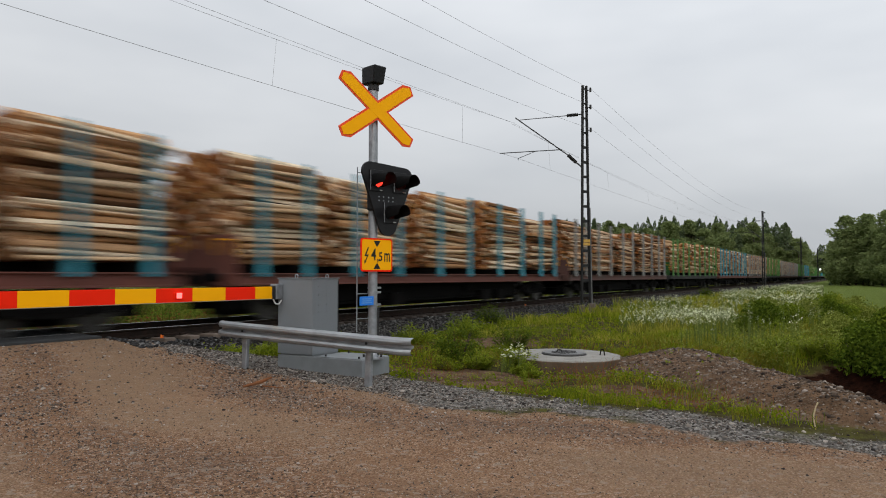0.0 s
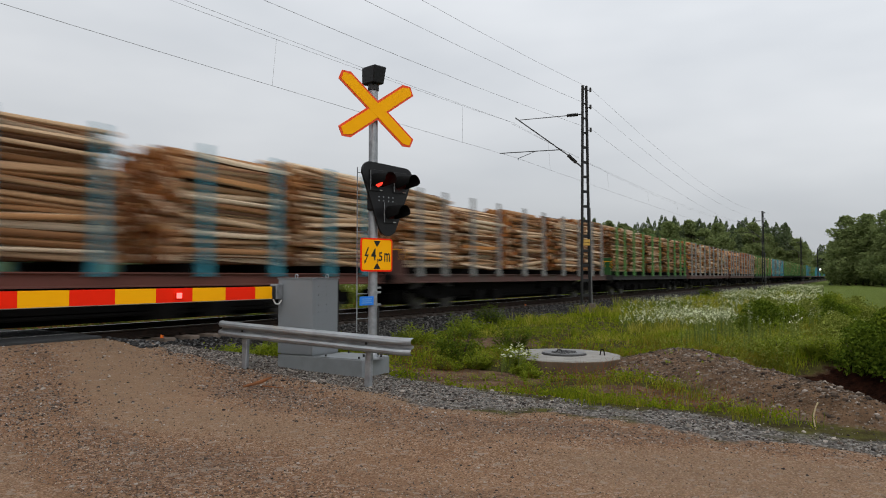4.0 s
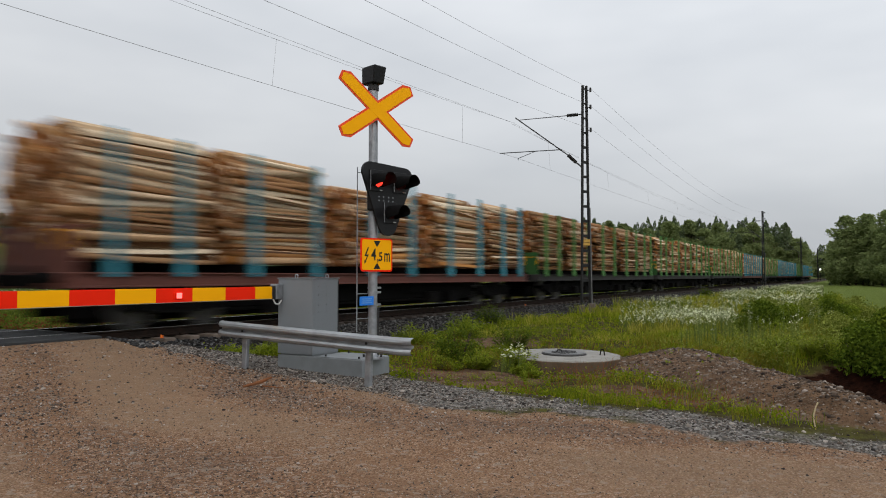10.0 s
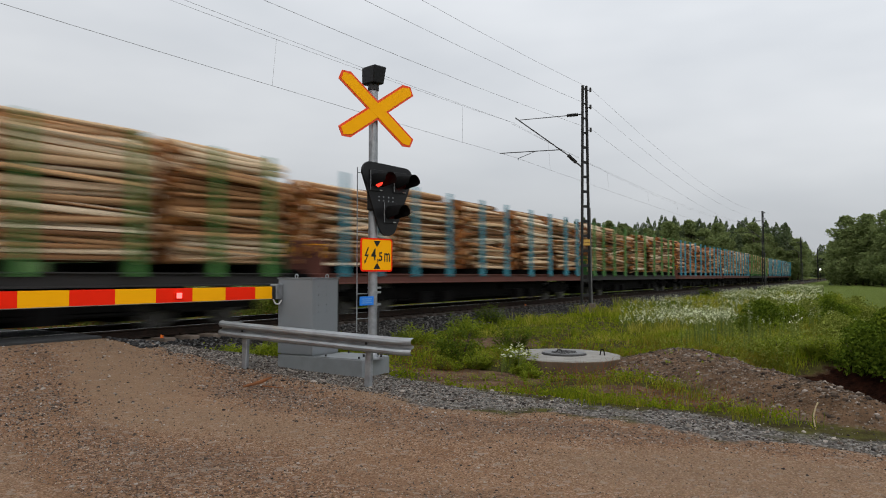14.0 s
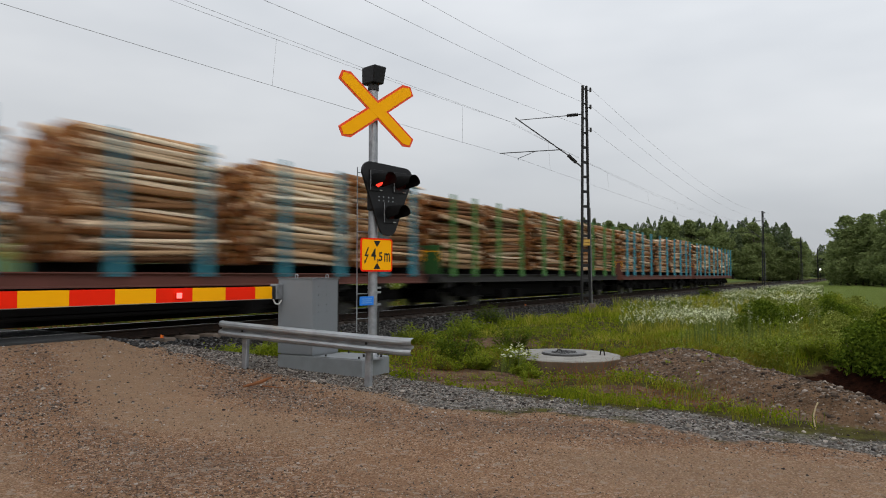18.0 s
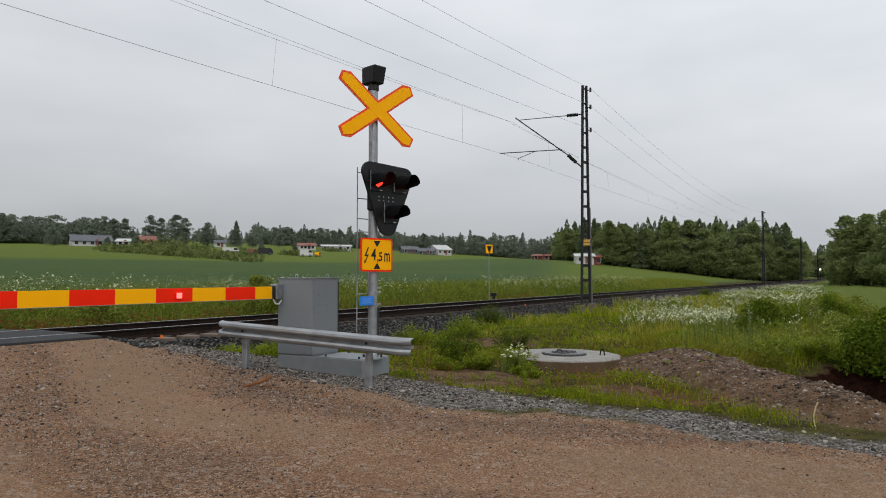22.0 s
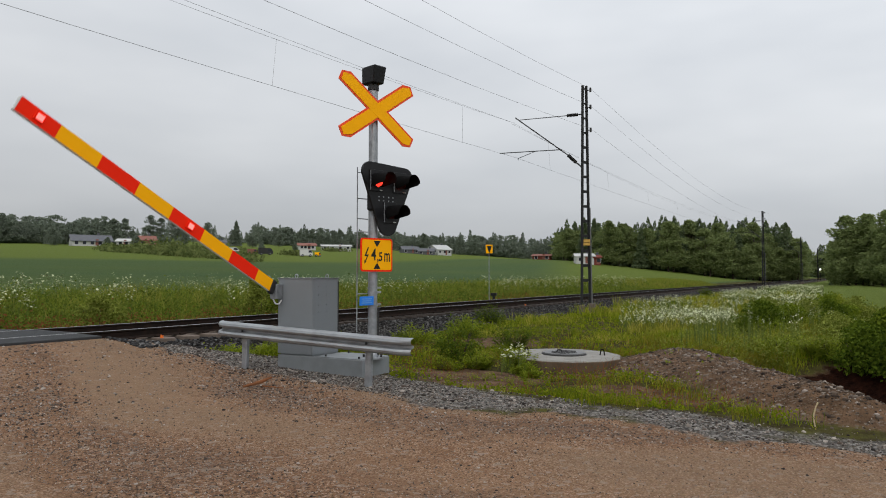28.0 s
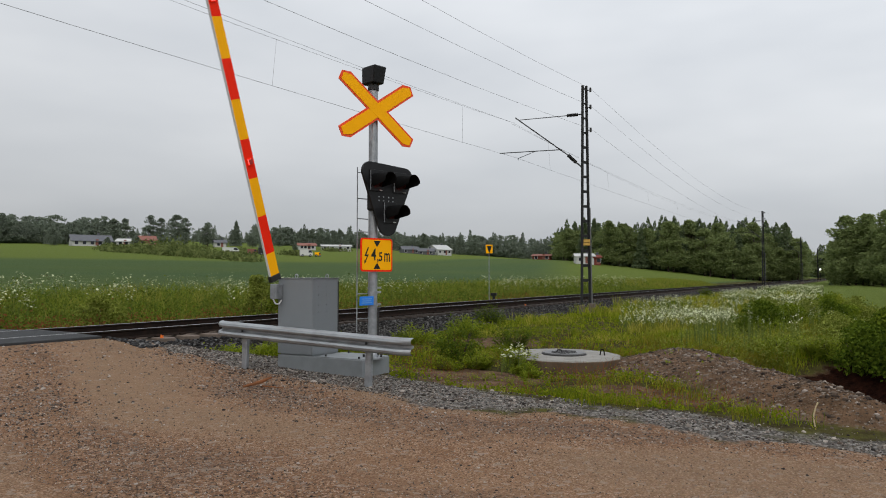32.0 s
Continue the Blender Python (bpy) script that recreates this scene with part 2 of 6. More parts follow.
def wood_materials(tone, tint):
    """Bark and cut ends of one kind of timber; tint multiplies its colours."""
    def hue(*c):
        return tuple(a * b for a, b in zip(c, tint))

    g = Nodes(tone + "_log_bark")
    rnd = g.math("FRACT", g.math("ADD", g.object_random(), g.island_random()))
    base = g.ramp(rnd, (0.0, hue(0.075, 0.036, 0.018)), (0.14, hue(0.20, 0.095, 0.042)), (0.34, hue(0.38, 0.200, 0.092)), (0.56, hue(0.57, 0.390, 0.235)), (0.86, hue(0.76, 0.63, 0.47)), (1.0, hue(0.50, 0.22, 0.06)))
    flecks = g.noise(5.0, 5.0, 0.65, stretch=(3.0, 0.5, 3.0))
    c = g.mix(g.ramp(flecks, (0.50, (0, 0, 0)), (0.70, (0.8, 0.8, 0.8))), base, (0.085, 0.050, 0.030))
    g.bump(flecks, 0.5, 0.02)
    bark = g.done(c, 0.85)
    g = Nodes(tone + "_log_cut_end")
    rnd = g.math("FRACT", g.math("ADD", g.object_random(), g.island_random()))
    c = g.ramp(rnd, (0.0, hue(0.10, 0.030, 0.010)), (0.4, hue(0.28, 0.088, 0.022)), (0.75, hue(0.45, 0.165, 0.040)), (1.0, hue(0.58, 0.31, 0.11)))
    rings = g.noise(14.0, 4.0, 0.7)
    c = g.mix(g.math("MULTIPLY", rings, 0.6), c, (0.068, 0.026, 0.009))
    g.bump(rings, 0.3, 0.01)
    return bark, g.done(c, 0.8)


def concrete(name, color, scale=4.0):
    g = Nodes(name)
    c = g.ramp(g.noise(scale, 6.0, 0.65), (0.3, tuple(v * 0.65 for v in color)), (0.65, color))
    c = g.mix(g.math("MULTIPLY", g.noise(scale * 18, 3.0), 0.35), c, tuple(v * 0.45 for v in color))
    g.bump(g.noise(scale * 10, 5.0), 0.35, 0.01)
    return g.done(c, 0.85)


GROUND = ground_material()
TIMBER = {tone: wood_materials(tone, tint) for tone, tint in (("pale", (1.0, 1.0, 0.97)), ("mid", (0.88, 0.84, 0.80)), ("brown", (0.68, 0.62, 0.56)), ("red", (0.92, 0.70, 0.56)))}
GALV = painted("galvanised_steel", (0.335, 0.35, 0.365), (0.15, 0.16, 0.17), 0.45, 0.6, 7.0, 0.8)
BEAM = painted("guard_rail_zinc", (0.335, 0.350, 0.362), (0.175, 0.185, 0.192), 0.42, 0.6, 3.0, 0.7)
CABINET = painted("grey_cabinet_paint", (0.195, 0.212, 0.225), (0.16, 0.172, 0.182), 0.5, 0.0, 2.0, 0.3)
PLINTH = painted("pale_grey_plinth", (0.215, 0.230, 0.237), (0.14, 0.15, 0.154), 0.6, 0.0, 4.0, 0.5)
DARK = painted("dark_iron", (0.017, 0.017, 0.017), (0.034, 0.026, 0.021), 0.6, 0.3, 3.0)
BLACK = painted("black_paint", (0.009, 0.009, 0.010), (0.019, 0.019, 0.019), 0.42, 0.0, 6.0)
WIRE = painted("wire_copper_grey", (0.16, 0.16, 0.16), (0.038, 0.038, 0.038), 0.5, 0.5, 3.0)
MASTIRON = painted("mast_dark_steel", (0.022, 0.023, 0.023), (0.042, 0.037, 0.033), 0.75, 0.0, 2.0)
YELLOW = painted("signal_yellow", (1.0, 0.45, 0.003), (0.90, 0.38, 0.005), 0.55, 0.0, 4.0, 0.2)
RED = painted("signal_red", (0.90, 0.024, 0.005), (0.78, 0.02, 0.006), 0.5, 0.0, 4.0, 0.25)
for paint in (YELLOW, RED):
    paint.node_tree.nodes["Principled BSDF"].inputs["Specular IOR Level"].default_value = 0.06
CROSSRED = painted("crossbuck_red", (0.82, 0.080, 0.018), (0.72, 0.06, 0.015), 0.5, 0.0, 4.0, 0.25)
PALEYELLOW = painted("faded_yellow", (0.55, 0.33, 0.07), (0.40, 0.25, 0.08), 0.6)
BLUE = painted("blue_plate", (0.02, 0.20, 0.70), (0.03, 0.17, 0.50), 0.5)
PALETEXT = painted("pale_text", (0.16, 0.34, 0.62), (0.12, 0.28, 0.52), 0.5)
WHITE = painted("white_paint", (0.562, 0.562, 0.547), (0.413, 0.405, 0.375), 0.5)
RUST = painted("rail_rust", (0.016, 0.012, 0.010), (0.034, 0.020, 0.014), 0.85, 0.0, 6.0, 0.7)
RUST.node_tree.nodes["Principled BSDF"].inputs["Specular IOR Level"].default_value = 0.05
RAILTOP = painted("rail_polished", (0.338, 0.338, 0.345), (0.188, 0.188, 0.188), 0.25, 0.9, 8.0)
PANEL = concrete("crossing_panel_rubber", (0.046, 0.047, 0.048), 5.0)
SLEEPER = concrete("sleeper_concrete", (0.200, 0.158, 0.128), 6.0)
# Darker colour for all but the nine sleepers next to the deck.
DARKSLEEPER = concrete("dark_sleeper", (0.062, 0.050, 0.042), 6.0)
CONCRETE = concrete("ring_concrete", (0.305, 0.290, 0.262), 4.0)
LENS_OFF = painted("dark_lens", (0.038, 0.009, 0.007), None, 0.15, 0.0, 4.0)
LENS_RED = painted("red_boom_lens", (0.42, 0.03, 0.02), None, 0.3, 0.0, 4.0)
HOOD = painted("matt_black_hood", (0.008, 0.008, 0.008), (0.014, 0.014, 0.014), 0.6, 0.0, 6.0)
HOOD.node_tree.nodes["Principled BSDF"].inputs["Specular IOR Level"].default_value = 0.02
LAMP_RED = glow("lamp_red_lit", (1.0, 0.035, 0.02), 2.2)
LAMP_BOOM = glow("boom_lamp_lit", (1.0, 0.10, 0.09), 3.0)
LAMP_WHITE = glow("lamp_white_lit", (1.0, 0.97, 0.9), 4.0)


# ---- the ground, one sheet to the horizon ----
def fbm(x, y, scale, seed=0.0):
    """Smooth pseudo-noise for arrays, about -1 to 1."""
    s, out = scale, 0.0
    for k, (ax, ay, ph) in enumerate(((1.0, 0.37, 0.3), (-0.52, 1.13, 1.7), (0.83, -0.91, 4.1), (1.71, 0.66, 2.2), (-1.37, 1.59, 5.3))):
        out = out + np.sin((ax * x + ay * y) * s + ph + seed + 1.3 * np.sin((ay * x - ax * y) * s * 0.61 + seed)) / (1.2 + 0.35 * k)
    return out / 2.6


def ridge(x, y):
    """Distance beyond the mound's crest, and along it towards the road."""
    dx, dy = x + 3.2, y - 15.2
    return 0.884 * dx + 0.468 * dy, 0.468 * dx - 0.884 * dy


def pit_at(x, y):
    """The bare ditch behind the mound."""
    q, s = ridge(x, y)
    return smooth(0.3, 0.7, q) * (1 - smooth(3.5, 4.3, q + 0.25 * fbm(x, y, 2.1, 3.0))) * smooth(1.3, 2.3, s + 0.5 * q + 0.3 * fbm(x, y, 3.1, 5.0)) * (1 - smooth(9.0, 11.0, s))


def land(x, y):
    """The height of the ground."""
    x, y = np.asarray(x, float), np.asarray(y, float)
    off = x - TRACK
    near = np.interp(off, [-1.9, -1.45, 1.45, 1.9, 2.7, 4.2, 8.0, 10.0, 13.0, 16.0, 25.0, 80.0, 3000.0], [-0.52, -0.27, -0.27, -0.5, -0.62, -0.60, -0.78, -0.70, -0.63, -0.70, -1.0, -1.3, -1.3])
    d = -off
    slope = np.interp(y, [-300, 0, 110, 250, 330, 600], [0.045, 0.046, 0.053, 0.074, 0.080, 0.080])
    climb = np.interp(d, [6.0, 200.0, 300.0, 700.0, 3000.0], [0.0, 194.0, 272.0, 400.0, 400.0])
    far = np.interp(d, [1.4, 1.9, 2.6, 5.0, 8.0], [-0.27, -0.52, -0.75, -0.68, -0.60]) + slope * climb
    far = far + 2.3 * np.exp(-(((d - 65) / 40) ** 2)) * smooth(130, 205, y) * smooth(8, 30, d)
    z = np.where(off > 0, near, far)
    z = z - 0.09 * np.exp(-(((x + 5.2) ** 2 + (y - 14.0) ** 2) / 2.2))
    # mound of road spoil beside the well, and the ditch behind it
    q, s = ridge(x, y)
    front = np.interp(s, [-1.0, 0.0, 1.8, 3.25, 4.7, 6.8], [-2.6, -2.2, -1.5, -1.1, -0.8, -0.55])
    z = z + 0.27 * smooth(front, 0.0, q) * (1 - smooth(0.2, 1.4, q)) * smooth(-1.2, 0.6, s)
    ditch = smooth(0.25, 1.6, q) * (1 - smooth(2.3, 4.2, q)) * smooth(-0.3, 2.2, s) * (1 - smooth(9.0, 11.0, s))
    z = z - np.maximum(1.15 * ditch, 1.3 * np.exp(-(((x - 1.2) / 2.0) ** 2)) * smooth(17.0, 22.0, y) * (1 - smooth(60, 110, y)))
    z = z + 0.11 * np.exp(-((x + 3.4) ** 2 / 1.2 + (y - 15.8) ** 2 / 0.8))
    rough = fbm(x, y, 1.6) * 0.05 + fbm(x, y, 5.1, 2.0) * 0.02
    z = z + rough * smooth(2.2, 4.0, np.abs(off)) * smooth(9.0, 11.0, y)
    road = np.interp(x, [-60, -17, -14.75, -14.65, -11.47, -11.35, -10.8, -10.0, -8.0, -5.5, -2.0, 6.0, 60.0], [0.6, -0.25, -0.08, -0.13, -0.13, -0.04, -0.10, -0.25, -0.42, -0.52, -0.57, -0.62, -0.9])
    road = road + fbm(x, y, 0.9, 1.0) * 0.018
    edge = np.interp(x, [-15, -11.2, -10.4, -8.4, -6.0, -5.2, 5.0], [7.9, 7.9, 8.6, 9.5, 9.6, 8.8, 8.5])
    w = (1 - smooth(0.0, 0.9, y - edge)) * smooth(-14.0, -11.0, y)
    return np.where(x < -60, z, lerp(z, road, w))


def mound_at(x, y):
    q, s = ridge(x, y)
    front = np.interp(s, [-1.0, 0.0, 1.8, 3.25, 4.7, 6.8], [-2.6, -2.2, -1.5, -1.1, -0.8, -0.55])
    return smooth(front - 0.35, front + 0.35, q + 0.3 * fbm(x, y, 2.3, 8.0)) * (1 - smooth(0.5, 0.9, q)) * smooth(-1.0, 0.2, s + 0.3 * fbm(x, y, 1.9, 1.0)) * (1 - smooth(6.6, 7.4, s + 0.4 * fbm(x, y, 2.7, 2.0)))


def loose_at(x, y):
    """Loose stone left beside the wheel tracks of the road."""
    line = np.interp(x, [-12, -9, -7, -3.7, -2, 0, 3], [7.0, 5.4, 4.1, 3.8, 4.4, 5.0, 5.4])
    heap = 0.55 * np.exp(-(((y - line) / 0.6) ** 2)) + 0.45 * np.exp(-(((y - line - 2.8) / 0.7) ** 2)) * smooth(-9.0, -6.5, x)
    return np.clip(heap + 0.15 + 0.4 * fbm(x * 0.6, y, 1.2, 3.0), 0, 1)


def masks(x, y):
    """Where the ground is red gravel, grey stone and field."""
    off = x - TRACK
    line = np.interp(x, [-16, -11.4, -10.6, -9.0, -7.4, -5.0, -2.0, 3.0], [7.95, 7.9, 8.2, 8.1, 8.0, 7.7, 7.75, 8.05])
    line = line + np.where(x > -6.0, 0.34, 0.05) * fbm(x, y, 1.7, 6.0) + 0.08 * fbm(x, y, 6.0, 2.0)
    road = (1 - smooth(np.where(x > -6.0, -0.55, -0.15), 0.3, y - line)) * smooth(-14.0, -12.0, y) * (1 - smooth(60, 70, np.abs(x)))
    mound = mound_at(x, y)
    bare = np.exp(-(((x + 6.3) / 1.9) ** 2 + ((y - 10.5) / 1.1) ** 2))
    pit_mask = pit_at(x, y)
    worn = 0.8 * smooth(0.22, 0.5, fbm(x, y, 1.0, 21.0) + 0.3 * fbm(x, y, 3.3, 2.0)) * smooth(9.5, 11.0, y) * (1 - smooth(22, 28, y)) * (off > 2.0)
    verge = smooth(8.6, 9.4, y) * (1 - smooth(12.5, 14.5, y)) * smooth(-6.4, -5.6, x) * smooth(-0.1, 0.45, fbm(x, y, 1.5, 11.0))
    earth = np.maximum(np.maximum(np.maximum(1.05 * mound, worn), 0.9 * verge), np.maximum(0.85 * bare, 1.1 * pit_mask))
    strip = smooth(-0.6, 0.0, y - line) * (1 - smooth(0.3, np.interp(x, [-11, -9.5, -6, -5.2, -4.5, -3.4, -2.4, -1.5, 0], [0.9, 1.8, 2.3, 2.25, 2.1, 1.85, 1.5, 1.2, 1.1]), y - line))
    strip = strip * (x > -11.6) * np.where(x < -5.0, 1.0, 0.55 + 0.45 * smooth(-0.3, 0.5, fbm(x, y, 2.3, 5.0)))
    ballast = (1 - smooth(1.9, 2.5, np.abs(off))) * (1 - road)
    stone = np.maximum(strip, 0.1 * mound)
    field = np.where(off < 0, smooth(9.0, 15.0, -off) * (0.35 + 0.65 * np.maximum(smooth(76, 104, -off + 5 * fbm(x, y, 0.03)), smooth(-0.44, -0.32, x / np.maximum(y, 1.0)) * smooth(70, 110, y))), np.maximum(smooth(22, 40, off) * 0.95, smooth(52, 75, y) * smooth(-10.3, -9.3, x)))
    return road, stone * (ballast < 0.5), field, earth


def ballast_at(x, y):
    road, off = masks(x, y)[0], x - TRACK
    spill = np.where(off > 0, 1.25 * (1 - smooth(17.0, 27.0, y)), 0.0)
    return (1 - smooth(1.9, 2.5 + spill, np.abs(off) + 0.5 * spill * (0.3 + fbm(x, y, 1.9, 15.0)))) * (1 - road)


def axis(fine0, fine1, step, far0, far1, grow=1.16):
    mid = list(np.arange(fine0, fine1, step))
    up, down, s = [fine1], [fine0], step
    while up[-1] < far1 or down[-1] > far0:
        s *= grow
        if up[-1] < far1:
            up.append(up[-1] + s)
        if down[-1] > far0:
            down.append(down[-1] - s)
    return np.array(down[:0:-1] + mid + up)


def build_ground():
    gx, gy = axis(-20.0, 6.0, 0.11, -2600, 2600), axis(2.0, 26.0, 0.12, -2600, 2800)
    X, Y = np.meshgrid(gx, gy)
    x, y = X.ravel(), Y.ravel()
    road, stone, field, earth = masks(x, y)
    z = land(x, y)
    nx, ny = len(gx), len(gy)
    i = (np.arange(ny - 1)[:, None] * nx + np.arange(nx - 1)[None]).ravel()
    faces = np.stack([i, i + 1, i + nx + 1, i + nx], 1)
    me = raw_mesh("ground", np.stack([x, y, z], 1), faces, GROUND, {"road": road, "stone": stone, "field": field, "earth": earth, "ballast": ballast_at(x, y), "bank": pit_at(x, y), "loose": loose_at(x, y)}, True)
    tagged(new("ground", me), "red gravel road, grey stone verge, grassy land and green fields", "ground", kind="structure")


build_ground()


# ---- the railway ----
def build_track():
    track = thing("railway_track", pose(TRACK, 0, 0), "single rusty railway track on dark crushed stone ballast", "railway track", kind="structure")
    profile = [(-0.075, -0.17), (0.075, -0.17), (0.07, -0.155), (0.012, -0.13), (0.012, -0.045), (0.036, -0.03), (0.036, -0.006), (-0.036, -0.006), (-0.036, -0.03), (-0.012, -0.045), (-0.012, -0.13), (-0.07, -0.155)]
    for side in (-1, 1):
        rail = part("rail", Shape().slab([(px + side * 0.797, pz) for px, pz in profile], -900, 1500), RUST, track)
        part("running_surface", Shape().box(side * 0.797, 300, -0.004, 0.062, 2400, 0.008, 0.002), RAILTOP, rail, "polished steel running surface")
    sl = Shape()
    for px, w, top in ((-0.65, 0.65, -0.185), (0.65, 0.65, -0.185)):
        sl.box(px, 0, top - 0.09, 1.25, 0.26, 0.18, 0.025)
    sl.box(0, 0, -0.31, 0.3, 0.22, 0.16, 0.02)
    me = sl.mesh("sleeper", SLEEPER)
    me_dark = sl.mesh("sleeper", DARKSLEEPER)
    clip = Shape()
    for side in (-1, 1):
        for s in (-1, 1):
            clip.box(side * 0.797 + s * 0.1, 0, -0.165, 0.09, 0.12, 0.03, 0.008)
    clip_me = clip.mesh("rail_clip", RUST)
    for k in range(150):
        y = 8.42 + 0.6 * k
        s = part("sleeper", me if k < 9 else me_dark, None, track, at=pose(0, y, random.uniform(-0.01, 0.005), 0, 0, random.uniform(-0.6, 0.6)))
        if k < 60:
            part("rail_clip", clip_me, None, s)
    rest = Shape()
    for k in range(1, 520):
        rest.box(0, 8.42 + 0.6 * (149 + k) if k < 420 else -2 - 0.6 * (k - 420), -0.275, 2.55, 0.26, 0.18)
    tagged(part("far_sleepers", rest, DARKSLEEPER, track), kind="stuff")


build_track()


def build_stones():
    """Loose ballast and roadside stones, in one object of stuff each."""
    proto = []
    rng = np.random.default_rng(5)
    for k in range(6):
        bm = bmesh.new()
        bmesh.ops.create_icosphere(bm, subdivisions=1, radius=1.0)
        v = np.array([q.co[:] for q in bm.verts]) * rng.uniform(0.65, 1.15, (len(bm.verts), 1)) * np.array([1.0, 0.85, 0.62])
        f = np.array([[q.index for q in p.verts] for p in bm.faces])
        bm.free()
        proto.append((v, f))

    chip = []
    for k in range(6):
        v = np.array([(1, 0, 0), (-1, 0, 0), (0, 1, 0), (0, -1, 0), (0, 0, 1), (0, 0, -1)], float)
        f = np.array([(0, 2, 4), (2, 1, 4), (1, 3, 4), (3, 0, 4), (2, 0, 5), (1, 2, 5), (3, 1, 5), (0, 3, 5)])
        chip.append((v * rng.uniform(0.75, 1.25, (6, 1)) * np.array([1.0, 0.85, 0.7]), f))

    def scatter(name, x, y, size, lift, material, label):
        V, Fc, n = [], [], 0
        for i in range(len(x)):
            v, f = (proto if size[i] > 0.016 else chip)[i % 6]
            a = rng.uniform(0, 6.28)
            rot = np.array([[math.cos(a), -math.sin(a), 0], [math.sin(a), math.cos(a), 0], [0, 0, 1]])
            V.append((v * size[i]) @ rot.T + np.array([x[i], y[i], 0]))
            Fc.append(f + n)
            n += len(v)
        z = land(x, y) + lift * size
        counts = [len(v) for v in V]
        V = np.concatenate(V)
        V[:, 2] += np.repeat(z, counts)
        tagged(new(name, raw_mesh(name, V, np.concatenate(Fc), material)), label, "stones", kind="stuff")

    def stone_mat(name, lo, mid, hi, split=0.80):
        g = Nodes(name)
        c = g.ramp(g.island_random(), (0.05, lo), (0.5, mid), (split, tuple(0.6 * a + 0.4 * b for a, b in zip(mid, hi))), (0.985, hi))
        c = g.mix(g.math("MULTIPLY", g.noise(30.0, 4.0), 0.5), c, lo)
        g.bump(g.noise(60.0, 4.0), 0.4, 0.005)
        return g.done(c, 0.85)

    n = 13000
    y = 7.9 + 62 * rng.random(n) ** 1.7
    off = np.where(rng.random(n) < 0.75, rng.uniform(1.0, 2.75, n), rng.uniform(-2.4, 1.0, n))
    off = np.where((off > 1.6) & (y < 22) & (rng.random(n) < 0.5), rng.uniform(1.6, 4.4, n), off)
    bare_end = (np.abs((y - 8.42 + 0.3) % 0.6 - 0.3) < 0.15) & (np.abs(off) < 1.32) & (y < 14)
    ok = ~bare_end & ~((np.abs(np.abs(off) - 0.797) < 0.12)) & ((off < 2.7) | (ballast_at(TRACK + off, y) > 0.25))
    scatter("ballast_stones", (TRACK + off)[ok], y[ok], rng.uniform(0.022, 0.048, ok.sum()), 0.25, stone_mat("ballast_stone", (0.008, 0.008, 0.008), (0.026, 0.025, 0.025), (0.25, 0.245, 0.24), 0.90), "dark grey angular ballast stones beside the rails")
    m = 190000
    x, y = rng.uniform(-11.3, 3.5, m), 3.2 + 15.3 * rng.random(m) ** 1.25
    road, stone, field, earth = masks(x, y)
    keep = rng.random(m) < np.maximum(stone * 0.6 * (np.abs(x - TRACK) > 2.3), np.maximum(np.maximum(0.55 * mound_at(x, y), 0.42 * np.exp(-(((y - 7.9) / 0.7) ** 2)) * (x > -6.0) * smooth(-0.4, 0.6, fbm(x, y, 1.7, 4.0))), road * (0.13 + 0.62 * smooth(0.15, 0.8, loose_at(x, y)))))
    keep &= (np.hypot(x, y) > 4.2)
    heap = keep & (mound_at(x, y) > 0.35)
    earth = stone_mat("mound_stone", (0.028, 0.020, 0.016), (0.105, 0.074, 0.051), (0.42, 0.36, 0.31))
    scatter("mound_stones", x[heap], y[heap], rng.uniform(0.005, 0.018, heap.sum()) * np.where(rng.random(heap.sum()) < 0.10, 2.8, 1.0), 0.1, earth, "brown and grey stones on the earth mound")
    keep &= ~heap
    x, y, stone = x[keep], y[keep], stone[keep]
    size = rng.uniform(0.0035, 0.0115, len(x)) * (0.75 + 0.5 * smooth(5.5, 9.5, np.hypot(x, y))) * (1 + 0.45 * stone) * np.where(rng.random(len(x)) < 0.03 + 0.06 * smooth(7.0, 9.5, np.hypot(x, y)), 2.1, 1.0)
    scatter("road_stones", x, y, size, 0.15, stone_mat("road_stone", (0.022, 0.018, 0.016), (0.125, 0.095, 0.076), (0.52, 0.46, 0.40)), "grey and reddish loose stones on the gravel road")


build_stones()


def build_crossing():
    deck = thing("crossing_deck", pose(TRACK, 0, 0), "dark grey rubber crossing deck laid between and beside the rails", "crossing deck", kind="structure")
    inner = Shape().box(0, 0, -0.062, 1.42, 1.78, 0.12, 0.015).mesh("deck_panel", PANEL)
    outer = Shape().box(0, 0, -0.065, 0.72, 1.78, 0.12, 0.02).mesh("deck_panel", PANEL)
    for k in range(6):
        y = 7.02 - 1.8 * k
        part("deck_panel", inner, None, deck, at=pose(0, y + 0.1, 0))
        for side in (-1, 1):
            part("deck_panel", outer, None, deck, at=pose(side * 1.24, y, 0, 0, side * 1.2, 0))
    part("end_ramp", Shape().slab([(-0.7, -0.14), (0.7, -0.14), (0.7, -0.01), (-0.7, -0.01)], 7.99, 8.12), DARK, deck)


build_crossing()


# ---- overhead line ----
POLES = (-40.0, 29.0, 96.5, 164.0, 232.0, 300.0)


